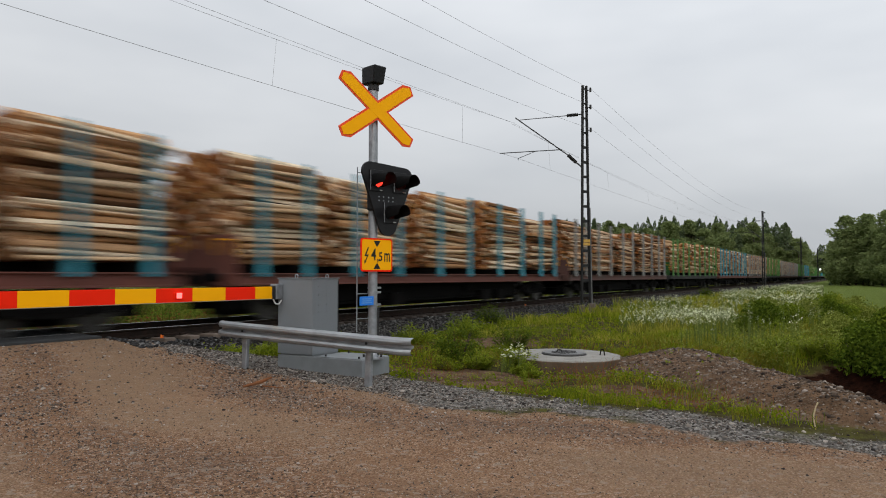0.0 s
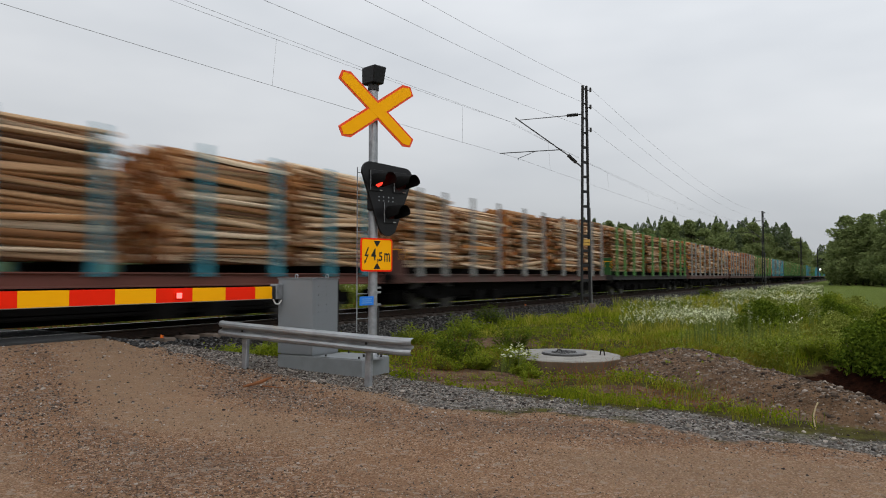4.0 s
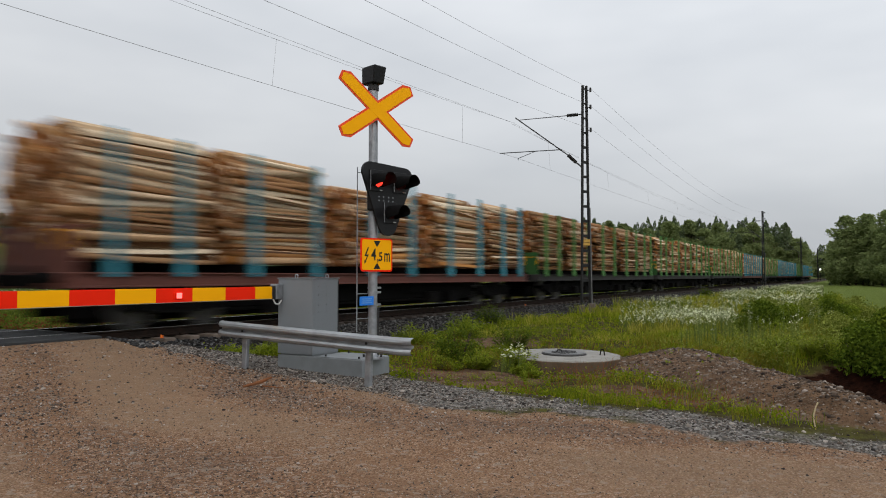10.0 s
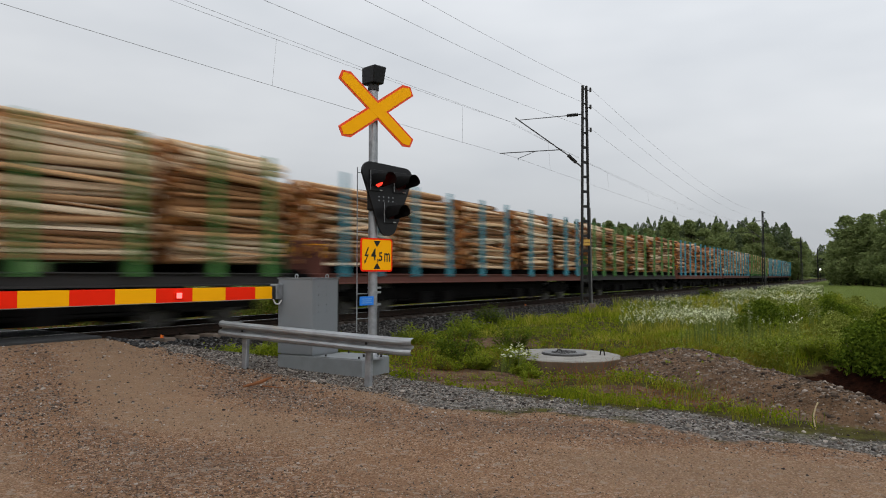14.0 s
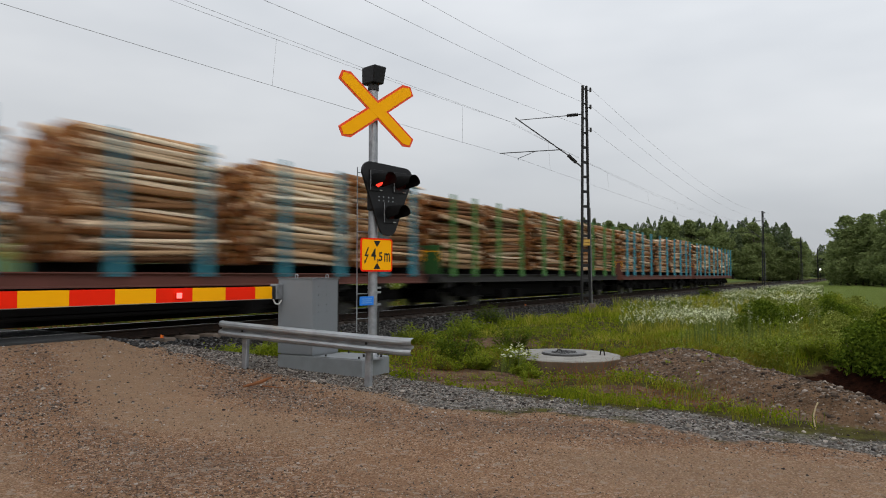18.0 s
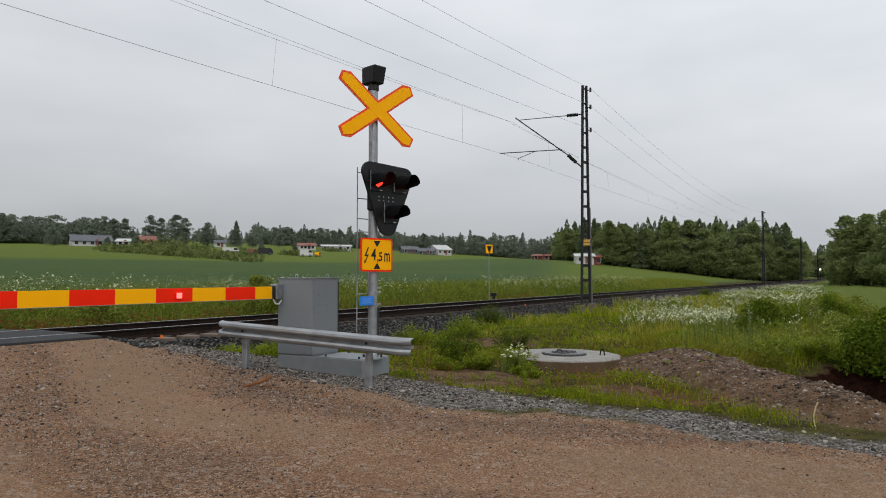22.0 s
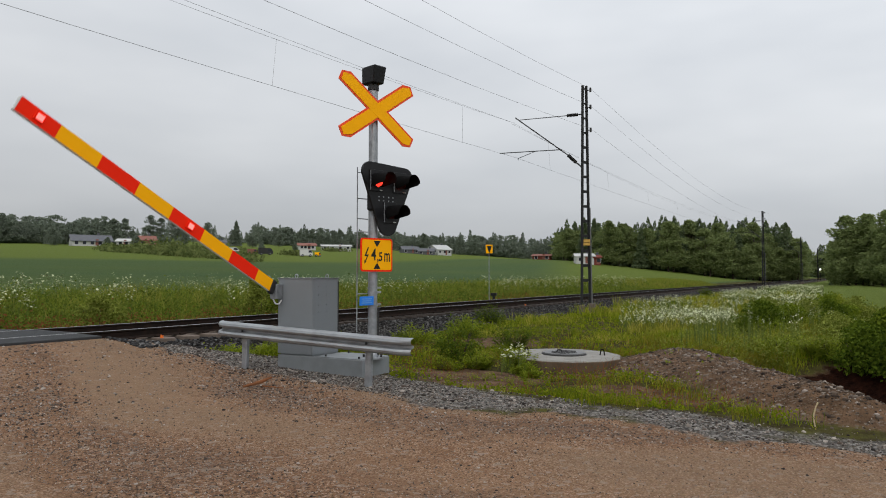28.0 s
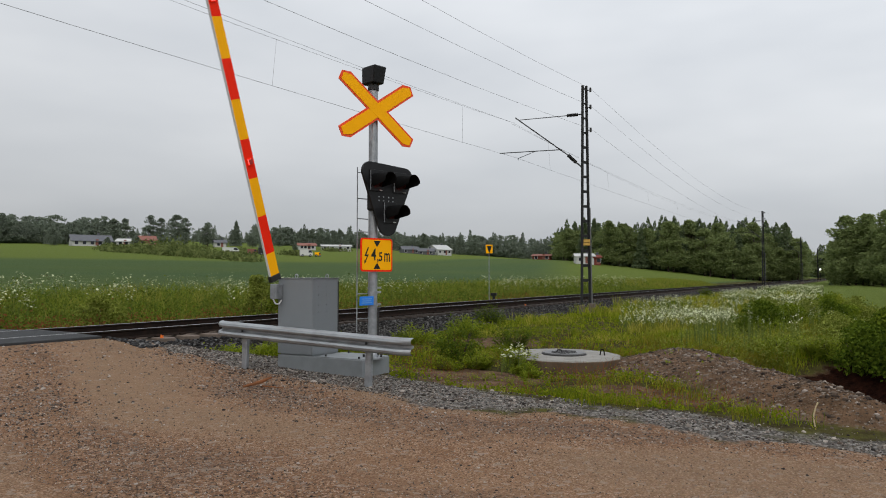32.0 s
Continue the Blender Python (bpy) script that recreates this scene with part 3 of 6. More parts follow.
def build_pole(y, at_x=-9.9):
    pole = thing("catenary_pole", pose(at_x, y, -0.12), "dark steel lattice pole with bracket arm, standing beside the track", "catenary pole", "poles of the overhead line")
    foot = Shape().box(0.24, 0.1, -0.22, 0.24, 0.24, 0.46, 0.02).box(-0.11, -0.2, -0.3, 0.2, 0.2, 0.46, 0.02)
    part("foundation", foot, SLEEPER, pole, "brownish concrete footing")
    w0, w1, top = 0.23, 0.10, 9.2
    for s in (-1, 1):
        leg = Shape()
        leg.slab([(s * w0 - 0.028, 0.0), (s * w0 + 0.028, 0.0), (s * w1 + 0.028, top), (s * w1 - 0.028, top)], -0.055, 0.055)
        part("leg", leg, MASTIRON, pole, at=pose(0, 0, 0, 0, 0, 62))
    bar_count = 15
    for k in range(bar_count):
        z = 0.35 + (top - 0.5) * k / (bar_count - 1)
        w = lerp(w0, w1, z / top)
        part("batten", Shape().box(0, 0, z, 2 * w, 0.012, 0.12 if k < 11 else 0.09, 0.004), MASTIRON, pole, at=pose(0, 0, 0, 0, 0, 62))
    part("cable_pipe", Shape().cyl((0.26, 0.02, -0.05), (0.2, 0.02, 4.0), 0.024, n=8), WIRE, pole, "grey cable pipe")
    # bracket arm towards the track
    reach = TRACK - at_x
    far = reach + 3.17
    part("top_tie", Shape().cyl((-0.06, 0, 8.0), (-0.29, 0, 8.0), 0.03, n=8).cyl((-0.79, 0, 8.01), (far - 2.97, 0, 8.06), 0.017, n=6), DARK, pole)
    part("insulator", Shape().ribbed((-0.29, 0, 8.0), (-0.79, 0, 8.01), 0.035, 0.072, 8), DARK, pole)
    part("strut", Shape().cyl((-0.06, 0, 5.68), (-0.38, 0, 5.96), 0.03, n=8).cyl((-0.75, 0, 6.31), (far - 3.19, 0, 8.18), 0.026, n=8), DARK, pole)
    part("insulator", Shape().ribbed((-0.38, 0, 5.96), (-0.75, 0, 6.31), 0.04, 0.078, 8), DARK, pole)
    part("registration_tube", Shape().cyl((-1.02, 0, 6.57), (far - 3.95, 0, 6.66), 0.021, n=6), DARK, pole)
    part("steady_arm", Shape().cyl((far - 2.17, 0, 6.62), (far - 3.06, 0, 6.36), 0.013, n=6).cyl((far - 3.06, 0, 6.37), (far - 3.06, 0, 6.28), 0.013, n=6), DARK, pole)
    for z in (8.98, 8.25, 7.28):
        br = Shape().box(0.2, 0, z, 0.22, 0.05, 0.03, 0.006).cyl((0.26, 0, z - 0.08), (0.26, 0, z + 0.1), 0.045, n=8)
        part("wire_bracket", br, DARK, pole)
    if y > 50:
        return pole
    plate = part("warning_plate", Shape().box(0.0, -0.085, 2.62, 0.4, 0.01, 0.13, 0.003), PALEYELLOW, pole, "small yellow warning plate", at=pose(0, 0, 0, 0, 0, 40))
    part("plate_band", Shape().box(0.0, -0.085, 2.48, 0.4, 0.012, 0.1, 0.003), PALEYELLOW, plate)
    return pole


for py in POLES:
    build_pole(py, -9.9 if py < 90 else -10.2)


def sagging(x0, x1, z, sag, y0, y1, n=14):
    return [(lerp(x0, x1, t), lerp(y0, y1, t), z - 4 * sag * t * (1 - t)) for t in np.linspace(0, 1, n)]


def build_wires():
    line = thing("overhead_line", pose(0, 0, 0), "thin grey overhead contact wire and feeder wires above the track", "overhead line")
    zig = (-0.15, -0.0, 0.25, -0.2, 0.2, -0.2)
    contact, bearer, second = Shape(), Shape(), Shape()
    feeders = [Shape(), Shape(), Shape()]
    for k in range(len(POLES) - 1):
        y0, y1 = POLES[k], POLES[k + 1]
        a, b = TRACK + zig[k], TRACK + zig[k + 1]
        low = 0.34 if k == 0 else 0.12
        contact.tube(sagging(a - (0.9 if k == 0 else 0), b, 6.28, low, y0, y1), 0.005, 5)
        bearer.tube(sagging(a - 0.1, b - 0.05, 7.82, 0.82, y0, y1), 0.004, 5)
        second.tube(sagging(a - 0.2, b - 0.05, 7.82, 0.64, y0, y1), 0.004, 5)
        for s, t in zip(feeders, (8.92, 8.19, 7.22)):
            s.tube(sagging(-9.64, -9.64 if k < 1 else -9.94, t, 1.22, y0, y1), 0.0042, 5)
        for t in (0.06, 0.2, 0.34, 0.48, 0.62, 0.782, 0.93):
            y = lerp(y0, y1, t)
            zc, zb = 6.28 - 4 * low * t * (1 - t), 7.82 - 4 * 0.82 * t * (1 - t)
            cx = lerp(a - (0.9 if k == 0 else 0), b, t)
            part("dropper", Shape().cyl((cx, y, zc), (lerp(a - 0.1, b - 0.05, t), y, zb), 0.0035, n=4), WIRE, line)
    part("contact_wire", contact, WIRE, line)
    part("messenger_wire", bearer, WIRE, line)
    part("auxiliary_wire", second, WIRE, line)
    for s in feeders:
        part("feeder_wire", s, WIRE, line)


build_wires()


# ---- the crossing signal ----
def arc(cx, cz, r, a0, a1, n=6):
    return [(cx + r * math.cos(radians(lerp(a0, a1, k / n))), cz + r * math.sin(radians(lerp(a0, a1, k / n)))) for k in range(n + 1)]


def lettering(text, size, depth, material, parent, at, name="lettering"):
    cu = bpy.data.curves.new(name, "FONT")
    cu.body, cu.size, cu.extrude, cu.offset = text, size, depth, 0.004
    cu.align_x, cu.align_y = "CENTER", "CENTER"
    tmp = bpy.data.objects.new(name, cu)
    scene.collection.objects.link(tmp)
    me = bpy.data.meshes.new_from_object(tmp.evaluated_get(bpy.context.evaluated_depsgraph_get()))
    bpy.data.objects.remove(tmp)
    me.materials.clear()
    me.materials.append(material)
    ob = new(name, me)
    ob.parent, ob.matrix_basis = parent, at
    return ob


SIGNAL_LAMPS = {}


def build_signal():
    sig = thing("crossing_signal", pose(-6.5, 9.05, -0.24, 0, 0, 75.5), "level crossing signal with yellow crossbuck on a galvanised post", "crossing signal")
    part("post", Shape().cyl((0, 0, 0), (0.0, 0, 4.18), 0.072, 0.070, 20), GALV, sig, shade=True)
    part("post_flange", Shape().cyl((0, 0, 0), (0, 0, 0.025), 0.17, n=16).cyl((0, 0, 0.025), (0, 0, 0.09), 0.095, 0.075, 16), GALV, sig)
    for a in range(4):
        b = radians(45 + 90 * a)
        part("bolt", Shape().cyl((0.135 * math.cos(b), 0.135 * math.sin(b), 0.025), (0.135 * math.cos(b), 0.135 * math.sin(b), 0.07), 0.018, n=6), DARK, sig)
    # warning bell on top
    bell = Shape().box(0, 0, 4.39, 0.235, 0.30, 0.27, 0.02)
    bell.v = [(x * (1.0 + 0.55 * (z - 4.40)), y * (1.0 + 0.45 * (z - 4.40)) - 0.12 * (z - 4.4), z) for x, y, z in bell.v]
    part("bell_box", bell, BLACK, sig, "black bell housing")
    part("bell_collar", Shape().cyl((0, 0, 4.16), (0, 0, 4.30), 0.088, 0.085, 14), DARK, sig)
    # crossbuck
    cz = 3.83
    for k, slope in enumerate((1, -1)):
        run, rise = 1.40, 0.93
        a = math.atan2(slope * rise, run)
        half, w = 0.5 * math.hypot(run, rise), 0.122

        def hexed(h, ww):
            pts = [(-h + 0.02, -ww), (h - 0.13, -ww), (h + 0.0, -0.25 * ww), (h - 0.02, ww), (-h + 0.13, ww), (-h, 0.25 * ww)]
            if slope > 0:
                pts = [(x, -z) for x, z in pts][::-1]
            return [(x * math.cos(a) - z * math.sin(a), x * math.sin(a) + z * math.cos(a) + cz) for x, z in pts]

        d = -0.0006 * k
        arm = part("crossbuck_arm", Shape().slab(hexed(half, w), -0.128 + d, -0.116 + d), CROSSRED, sig, "red-edged arm of the crossbuck", at=pose(-0.02, 0, 0))
        part("yellow_face", Shape().slab(hexed(half - 0.035, w - 0.032), -0.134 + d, -0.1292 + d), YELLOW, arm, "yellow reflective face")
    for z in (3.72, 3.94):
        part("clamp", Shape().cyl((0, 0, z - 0.02), (0, 0, z + 0.02), 0.085, n=14).box(0, -0.09, z, 0.12, 0.06, 0.04, 0.005), GALV, sig)
    # head with three hooded lamps
    outline = arc(0.165, 2.075, 0.185, 200, 338, 9) + arc(0.53, 2.83, 0.15, -10, 88, 6) + arc(-0.19, 2.86, 0.155, 92, 190, 6)
    board = part("backboard", Shape().slab(outline, -0.165, -0.125), BLACK, sig, "black shield-shaped backboard")
    part("head_case", Shape().box(0.17, -0.06, 2.55, 0.6, 0.13, 0.55, 0.03), BLACK, sig)
    for name, s, z, colour in (("left", -0.075, 2.73, 1), ("right", 0.40, 2.73, 1), ("low", 0.20, 2.25, 0)):
        plate = part("lamp_plate", Shape().box(s, -0.173, z, 0.27, 0.018, 0.33, 0.008), BLACK, sig)
        hood = Shape()
        n, r = 20, 0.115
        a0, a1 = -46, 226
        vs, fs = [], []
        for i in range(n + 1):
            b = radians(lerp(a0, a1, i / n))
            ln = 0.33 * min(1.0, max(0.10, 1.0 + 2.4 * (math.sin(b) + 0.26)))
            for rr in (r, r - 0.008):
                vs.append((s + rr * math.cos(b), -0.18, z + rr * math.sin(b)))
                vs.append((s + rr * 1.04 * math.cos(b), -0.18 - ln, z - 0.015 + rr * 1.04 * math.sin(b)))
        for i in range(n):
            q = 4 * i
            fs += [(q, q + 4, q + 5, q + 1), (q + 2, q + 3, q + 7, q + 6), (q + 1, q + 5, q + 7, q + 3), (q, q + 2, q + 6, q + 4)]
        fs += [(0, 1, 3, 2), (4 * n, 4 * n + 2, 4 * n + 3, 4 * n + 1)]
        hood.add(vs, fs)
        part("hood", hood, HOOD, plate, shade=True)
        if colour:
            disc = Shape().cyl((0, -0.004, 0), (0, 0.012, 0), 0.100, n=24, mat=1)
            disc.add([(0.096 * math.cos(2 * math.pi * i / 24) * k2, -0.006 - 0.02 * (1 - k2 * k2), 0.096 * math.sin(2 * math.pi * i / 24) * k2) for k2 in (1.0, 0.6, 0.0001) for i in range(24)], [(i + 24 * j, (i + 1) % 24 + 24 * j, (i + 1) % 24 + 24 * (j + 1), i + 24 * (j + 1)) for j in range(2) for i in range(24)], 0)
            lens = part("lens", disc, [LAMP_RED, LENS_OFF], sig, "red signal lens", at=pose(s, -0.205, z))
            SIGNAL_LAMPS[name] = lens
        else:
            part("lens", Shape().cyl((s, -0.20, z), (s, -0.186, z), 0.10, n=24), LENS_OFF, sig, "dark unlit lens")
        part("edge_trim", Shape().box(s - 0.128, -0.187, z, 0.008, 0.012, 0.3, 0.003), GALV, plate)
        part("plate_bolt", Shape().box(s + 0.08, -0.186, z - 0.145, 0.05, 0.01, 0.012, 0.002), WHITE, plate)
    rivets = [(-0.02, 2.46), (0.07, 2.46), (0.17, 2.46), (0.26, 2.46), (-0.02, 2.40), (0.07, 2.40), (0.17, 2.40), (0.26, 2.40)]
    for s, z in ((a, b + 0.03) for a, b in rivets):
        part("rivet", Shape().cyl((s, -0.172, z), (s, -0.164, z), 0.011, n=8), GALV, board)
    # height plate
    plate = part("height_plate", Shape().slab(arc(0.245, 1.385, 0.045, -90, 0, 3) + arc(0.245, 1.805, 0.045, 0, 90, 3) + arc(-0.295, 1.805, 0.045, 90, 180, 3) + arc(-0.295, 1.385, 0.045, 180, 270, 3), -0.125, -0.113), RED, sig, "square yellow height plate with a red edge")
    part("plate_face", Shape().slab(arc(0.235, 1.395, 0.03, -90, 0, 3) + arc(0.235, 1.795, 0.03, 0, 90, 3) + arc(-0.285, 1.795, 0.03, 90, 180, 3) + arc(-0.285, 1.395, 0.03, 180, 270, 3), -0.129, -0.1245), YELLOW, plate, "yellow face")
    part("arrow", Shape().slab([(-0.095, 1.81), (-0.025, 1.715), (0.045, 1.81)], -0.131, -0.1285), BLACK, plate, "black triangle")
    part("arrow", Shape().slab([(-0.095, 1.38), (0.045, 1.38), (-0.025, 1.475)], -0.131, -0.1285), BLACK, plate, "black triangle")
    part("bolt_mark", Shape().slab([(-0.25, 1.485), (-0.19, 1.60), (-0.235, 1.595), (-0.185, 1.71), (-0.205, 1.71), (-0.275, 1.57), (-0.225, 1.572), (-0.262, 1.50), (-0.272, 1.52), (-0.272, 1.455), (-0.232, 1.49)], -0.131, -0.1285), BLACK, plate, "black lightning mark")
    flat = pose(0, 0, 0, 90, 0, 0)
    lettering("4", 0.25, 0.0015, BLACK, plate, pose(-0.091, -0.130, 1.590) @ flat @ Matrix.Diagonal((0.82, 1, 1, 1)))
    lettering(",5", 0.19, 0.0015, BLACK, plate, pose(0.030, -0.130, 1.562) @ flat @ Matrix.Diagonal((0.82, 1, 1, 1)))
    lettering("m", 0.28, 0.0015, BLACK, plate, pose(0.178, -0.130, 1.580) @ flat @ Matrix.Diagonal((0.60, 1, 1, 1)))
    # ladder behind, blue tag and band
    part("ladder_rail", Shape().cyl((-0.27, 0.05, 0.42), (-0.27, 0.05, 2.94), 0.009, n=6), GALV, sig)
    for z in (0.62, 1.0, 1.95, 2.15, 2.46, 2.86):
        part("rung", Shape().cyl((-0.275, 0.05, z), (-0.06, 0.05, z), 0.008, n=6), GALV, sig)
    part("tag_plate", Shape().box(-0.19, -0.085, 0.895, 0.27, 0.012, 0.135, 0.004), BLUE, sig, "small blue tag plate")
    for tz, tw in ((0.925, 0.20), (0.895, 0.17), (0.865, 0.20)):
        part("text_bar", Shape().box(-0.19, -0.0918, tz, tw, 0.002, 0.012), PALETEXT, sig, "pale bar of writing")
    for z in (0.83, 1.02, 1.09):
        part("band", Shape().cyl((0, 0, z - 0.018), (0, 0, z + 0.018), 0.08, n=16).box(0.1, -0.02, z, 0.07, 0.05, 0.03, 0.004), GALV, sig)
    part("cable", Shape().tube([(0.05, -0.07, 0.05), (0.052, -0.074, 0.5), (0.07, -0.06, 0.78)], 0.012), DARK, sig)


build_signal()


# ---- the barrier ----
BOOM = {}
LY, LZ = -0.08, -0.10


def build_barrier():
    bar = thing("barrier", pose(-8.04, 8.6, 0.765), "grey barrier machine with a red and yellow striped boom", "barrier")
    base = part("plinth", Shape().box(0.77, 0.45, -1.14, 1.68, 0.72, 0.30, 0.012), PLINTH, bar, "pale grey steel plinth")
    part("plinth_lip", Shape().box(1.14, 0.45, -0.985, 0.90, 0.70, 0.012, 0.003), PLINTH, base)
    for px in (0.86, 1.5):
        for py in (0.16, 0.74):
            part("plinth_bolt", Shape().cyl((px, py, -0.98), (px, py, -0.95), 0.016, n=6), DARK, base)
    body = part("cabinet", Shape().box(0.285, 0.42, -0.375, 0.71, 0.66, 1.20, 0.012), CABINET, bar, "grey painted steel cabinet")
    part("cabinet_foot", Shape().box(0.30, 0.42, -0.93, 0.66, 0.6, 0.14, 0.008), PLINTH, bar)
    part("lid", Shape().box(0.285, 0.42, 0.232, 0.735, 0.685, 0.016, 0.005), PLINTH, body, "pale rim of the lid")
    for px, py in ((0.22, 0.2), (0.50, 0.62)):
        eye = Shape().tube([(px + 0.03 * math.cos(radians(a)), py, 0.265 + 0.03 * math.sin(radians(a))) for a in range(-60, 245, 30)], 0.008, 5)
        part("lifting_eye", eye, GALV, body)
    for k, z in enumerate((0.10, -0.03, -0.19, -0.30)):
        for py in (0.24, 0.44):
            part("rivet", Shape().cyl((0.638, py, z), (0.648, py, z), 0.012, n=8), PLINTH, body)
    part("door_edge", Shape().box(0.642, 0.735, -0.36, 0.012, 0.02, 1.1, 0.003), DARK, body)
    part("seam", Shape().box(0.642, 0.10, -0.36, 0.006, 0.008, 1.14, 0.002), PLINTH, body)
    part("hinge_bracket", Shape().box(-0.02, 0.0, 0.02, 0.13, 0.16, 0.24, 0.012), GALV, bar, "grey boom bracket")
    boom = part("boom", Shape().box(0, LY - 2.38, LZ, 0.045, 4.54, 0.196, 0.012), WHITE, bar, "striped aluminium boom")
    BOOM["boom"] = boom
    edges = [-0.10, -0.51] + [-0.51 - 0.6 * k for k in range(1, 7)] + [-4.63]
    for k, (a, b) in enumerate(zip(edges[:-1], edges[1:])):
        part("stripe", Shape().box(0, LY + (a + b) / 2, LZ + 0.006, 0.050, a - b - 0.0005, 0.188, 0.0), YELLOW if k % 2 == 0 else RED, boom, "yellow stripe" if k % 2 == 0 else "red stripe")
    part("socket", Shape().box(0, LY - 0.10, LZ, 0.07, 0.10, 0.22, 0.01), DARK, boom)
    for k, y in enumerate((-1.965, -4.37)):
        part("lamp_box", Shape().box(0.03, LY + y, LZ, 0.012, 0.13, 0.10, 0.008), RED, boom)
        lens = Shape().box(0.012, 0, 0, 0.012, 0.085, 0.075, 0.005, mat=0).box(-0.004, 0, 0, 0.014, 0.085, 0.075, 0.005, mat=1)
        BOOM["lamp%d" % k] = part("lamp", lens, [LAMP_BOOM, LENS_RED], boom, "small red boom lamp", at=pose(0.052, LY + y, LZ))
    part("cable_loop", Shape().tube([(0.04, -0.14, -0.10), (0.05, -0.10, -0.17), (0.05, -0.02, -0.18), (0.04, 0.05, -0.12)], 0.012, 6), WHITE, bar, "pale cable loop")


build_barrier()


# ---- guard rail, well, stick ----
def build_guard_rail():
    rail = thing("guard_rail", pose(-5.18, 8.05, 0.198, 0, 2.05, 0), "short galvanised steel guard rail beside the road", "guard rail")
    wave = [(0.02, 0.0), (-0.030, -0.006), (-0.066, -0.026), (-0.076, -0.058), (-0.060, -0.086), (0.006, -0.106), (0.006, -0.134), (-0.060, -0.154), (-0.076, -0.182), (-0.066, -0.214), (-0.030, -0.234), (0.02, -0.24)]
    sh, n = Shape(), len(wave)
    xs = [-3.60, -3.56, -3.45] + list(np.linspace(-3.2, -0.3, 12)) + [-0.18, -0.08, 0.0]
    vs = []
    for x in xs:
        curl = 0.09 * max(0.0, (-3.40 - x) / 0.2) ** 2 + 0.10 * max(0.0, (x + 0.22) / 0.22) ** 2
        for thick in (0.0, 0.006):
            vs += [(x, y + thick + curl, z + 0.002) for y, z in wave]
    fs = []
    for i in range(len(xs) - 1):
        for k in range(n - 1):
            a, b = i * 2 * n + k, (i + 1) * 2 * n + k
            fs += [(a, a + 1, b + 1, b), (a + n, b + n, b + n + 1, a + n + 1)]
        for k in (0, n - 1):
            a, b = i * 2 * n + k, (i + 1) * 2 * n + k
            fs.append((a, b, b + n, a + n))
    sh.add(vs, fs)
    part("beam", sh, BEAM, rail, shade=True)
    for x, low in ((-3.05, -0.85), (-0.70, -0.80)):
        post = Shape().box(x, 0.075, (low - 0.03) / 2, 0.10, 0.07, -low - 0.03, 0.015)
        part("post", post, GALV, rail)
    for x in np.arange(-3.3, -0.1, 0.2):
        part("slot", Shape().box(x, -0.030, -0.0125, 0.045, 0.012, 0.003, 0.001), DARK, rail)
    for x in (-3.05, -0.70):
        part("bolt_head", Shape().cyl((x, -0.018, -0.12), (x, -0.002, -0.12), 0.018, n=8), DARK, rail)


build_guard_rail()


def build_well():
    x, y = -5.37, 14.30
    well = thing("concrete_well", pose(x, y, -0.80, 0.1, 0.6, 0), "round concrete well top with a steel cover in the grass", "well cover")
    ring = Shape()
    n, prof = 12, [(1.19, -0.25), (1.19, 0.165), (1.16, 0.195), (0.46, 0.205), (0.46, 0.16)]
    vs = [(r * math.cos(2 * math.pi * i / n), r * math.sin(2 * math.pi * i / n), z) for r, z in prof for i in range(n)]
    fs = [(j * n + i, j * n + (i + 1) % n, (j + 1) * n + (i + 1) % n, (j + 1) * n + i) for j in range(len(prof) - 1) for i in range(n)]
    part("ring", ring.add(vs, fs), CONCRETE, well, "weathered pale concrete ring")
    skirt = Shape()
    prof = [(1.18, -0.25), (1.205, -0.25), (1.205, 0.168), (1.18, 0.174)]
    skirt.add([(r * math.cos(2 * math.pi * i / n), r * math.sin(2 * math.pi * i / n), z) for r, z in prof for i in range(n)], [(j * n + i, j * n + (i + 1) % n, (j + 1) * n + (i + 1) % n, (j + 1) * n + i) for j in range(3) for i in range(n)])
    part("ring_side", skirt, concrete("stained_concrete", (0.12, 0.086, 0.056), 3.0), well, "brown stained side of the concrete ring")
    cover = part("cover", Shape().cyl((0, 0, 0.16), (0, 0, 0.245), 0.44, 0.43, 32), WIRE, well, "grey steel cover")
    part("cover_rim", Shape().cyl((0, 0, 0.20), (0, 0, 0.228), 0.47, 0.46, 32), DARK, cover)
    for k in range(7):
        part("rib", Shape().box(0, -0.3 + 0.1 * k, 0.247, 0.55 - abs(k - 3) * 0.08, 0.03, 0.008, 0.002), DARK, cover)
    part("handle", Shape().tube([(-0.12, -0.1, 0.245), (-0.10, -0.1, 0.30), (-0.02, -0.1, 0.30), (0.0, -0.1, 0.245)], 0.012), DARK, cover)
    for a in (205, 20):
        b = radians(a)
        cx, cy = 0.78 * math.cos(b), 0.78 * math.sin(b)
        part("lifting_loop", Shape().tube([(cx - 0.05, cy, 0.18), (cx - 0.02, cy, 0.32), (cx + 0.03, cy, 0.32), (cx + 0.06, cy, 0.18)], 0.012), RUST, well, "rusty steel loop")


build_well()


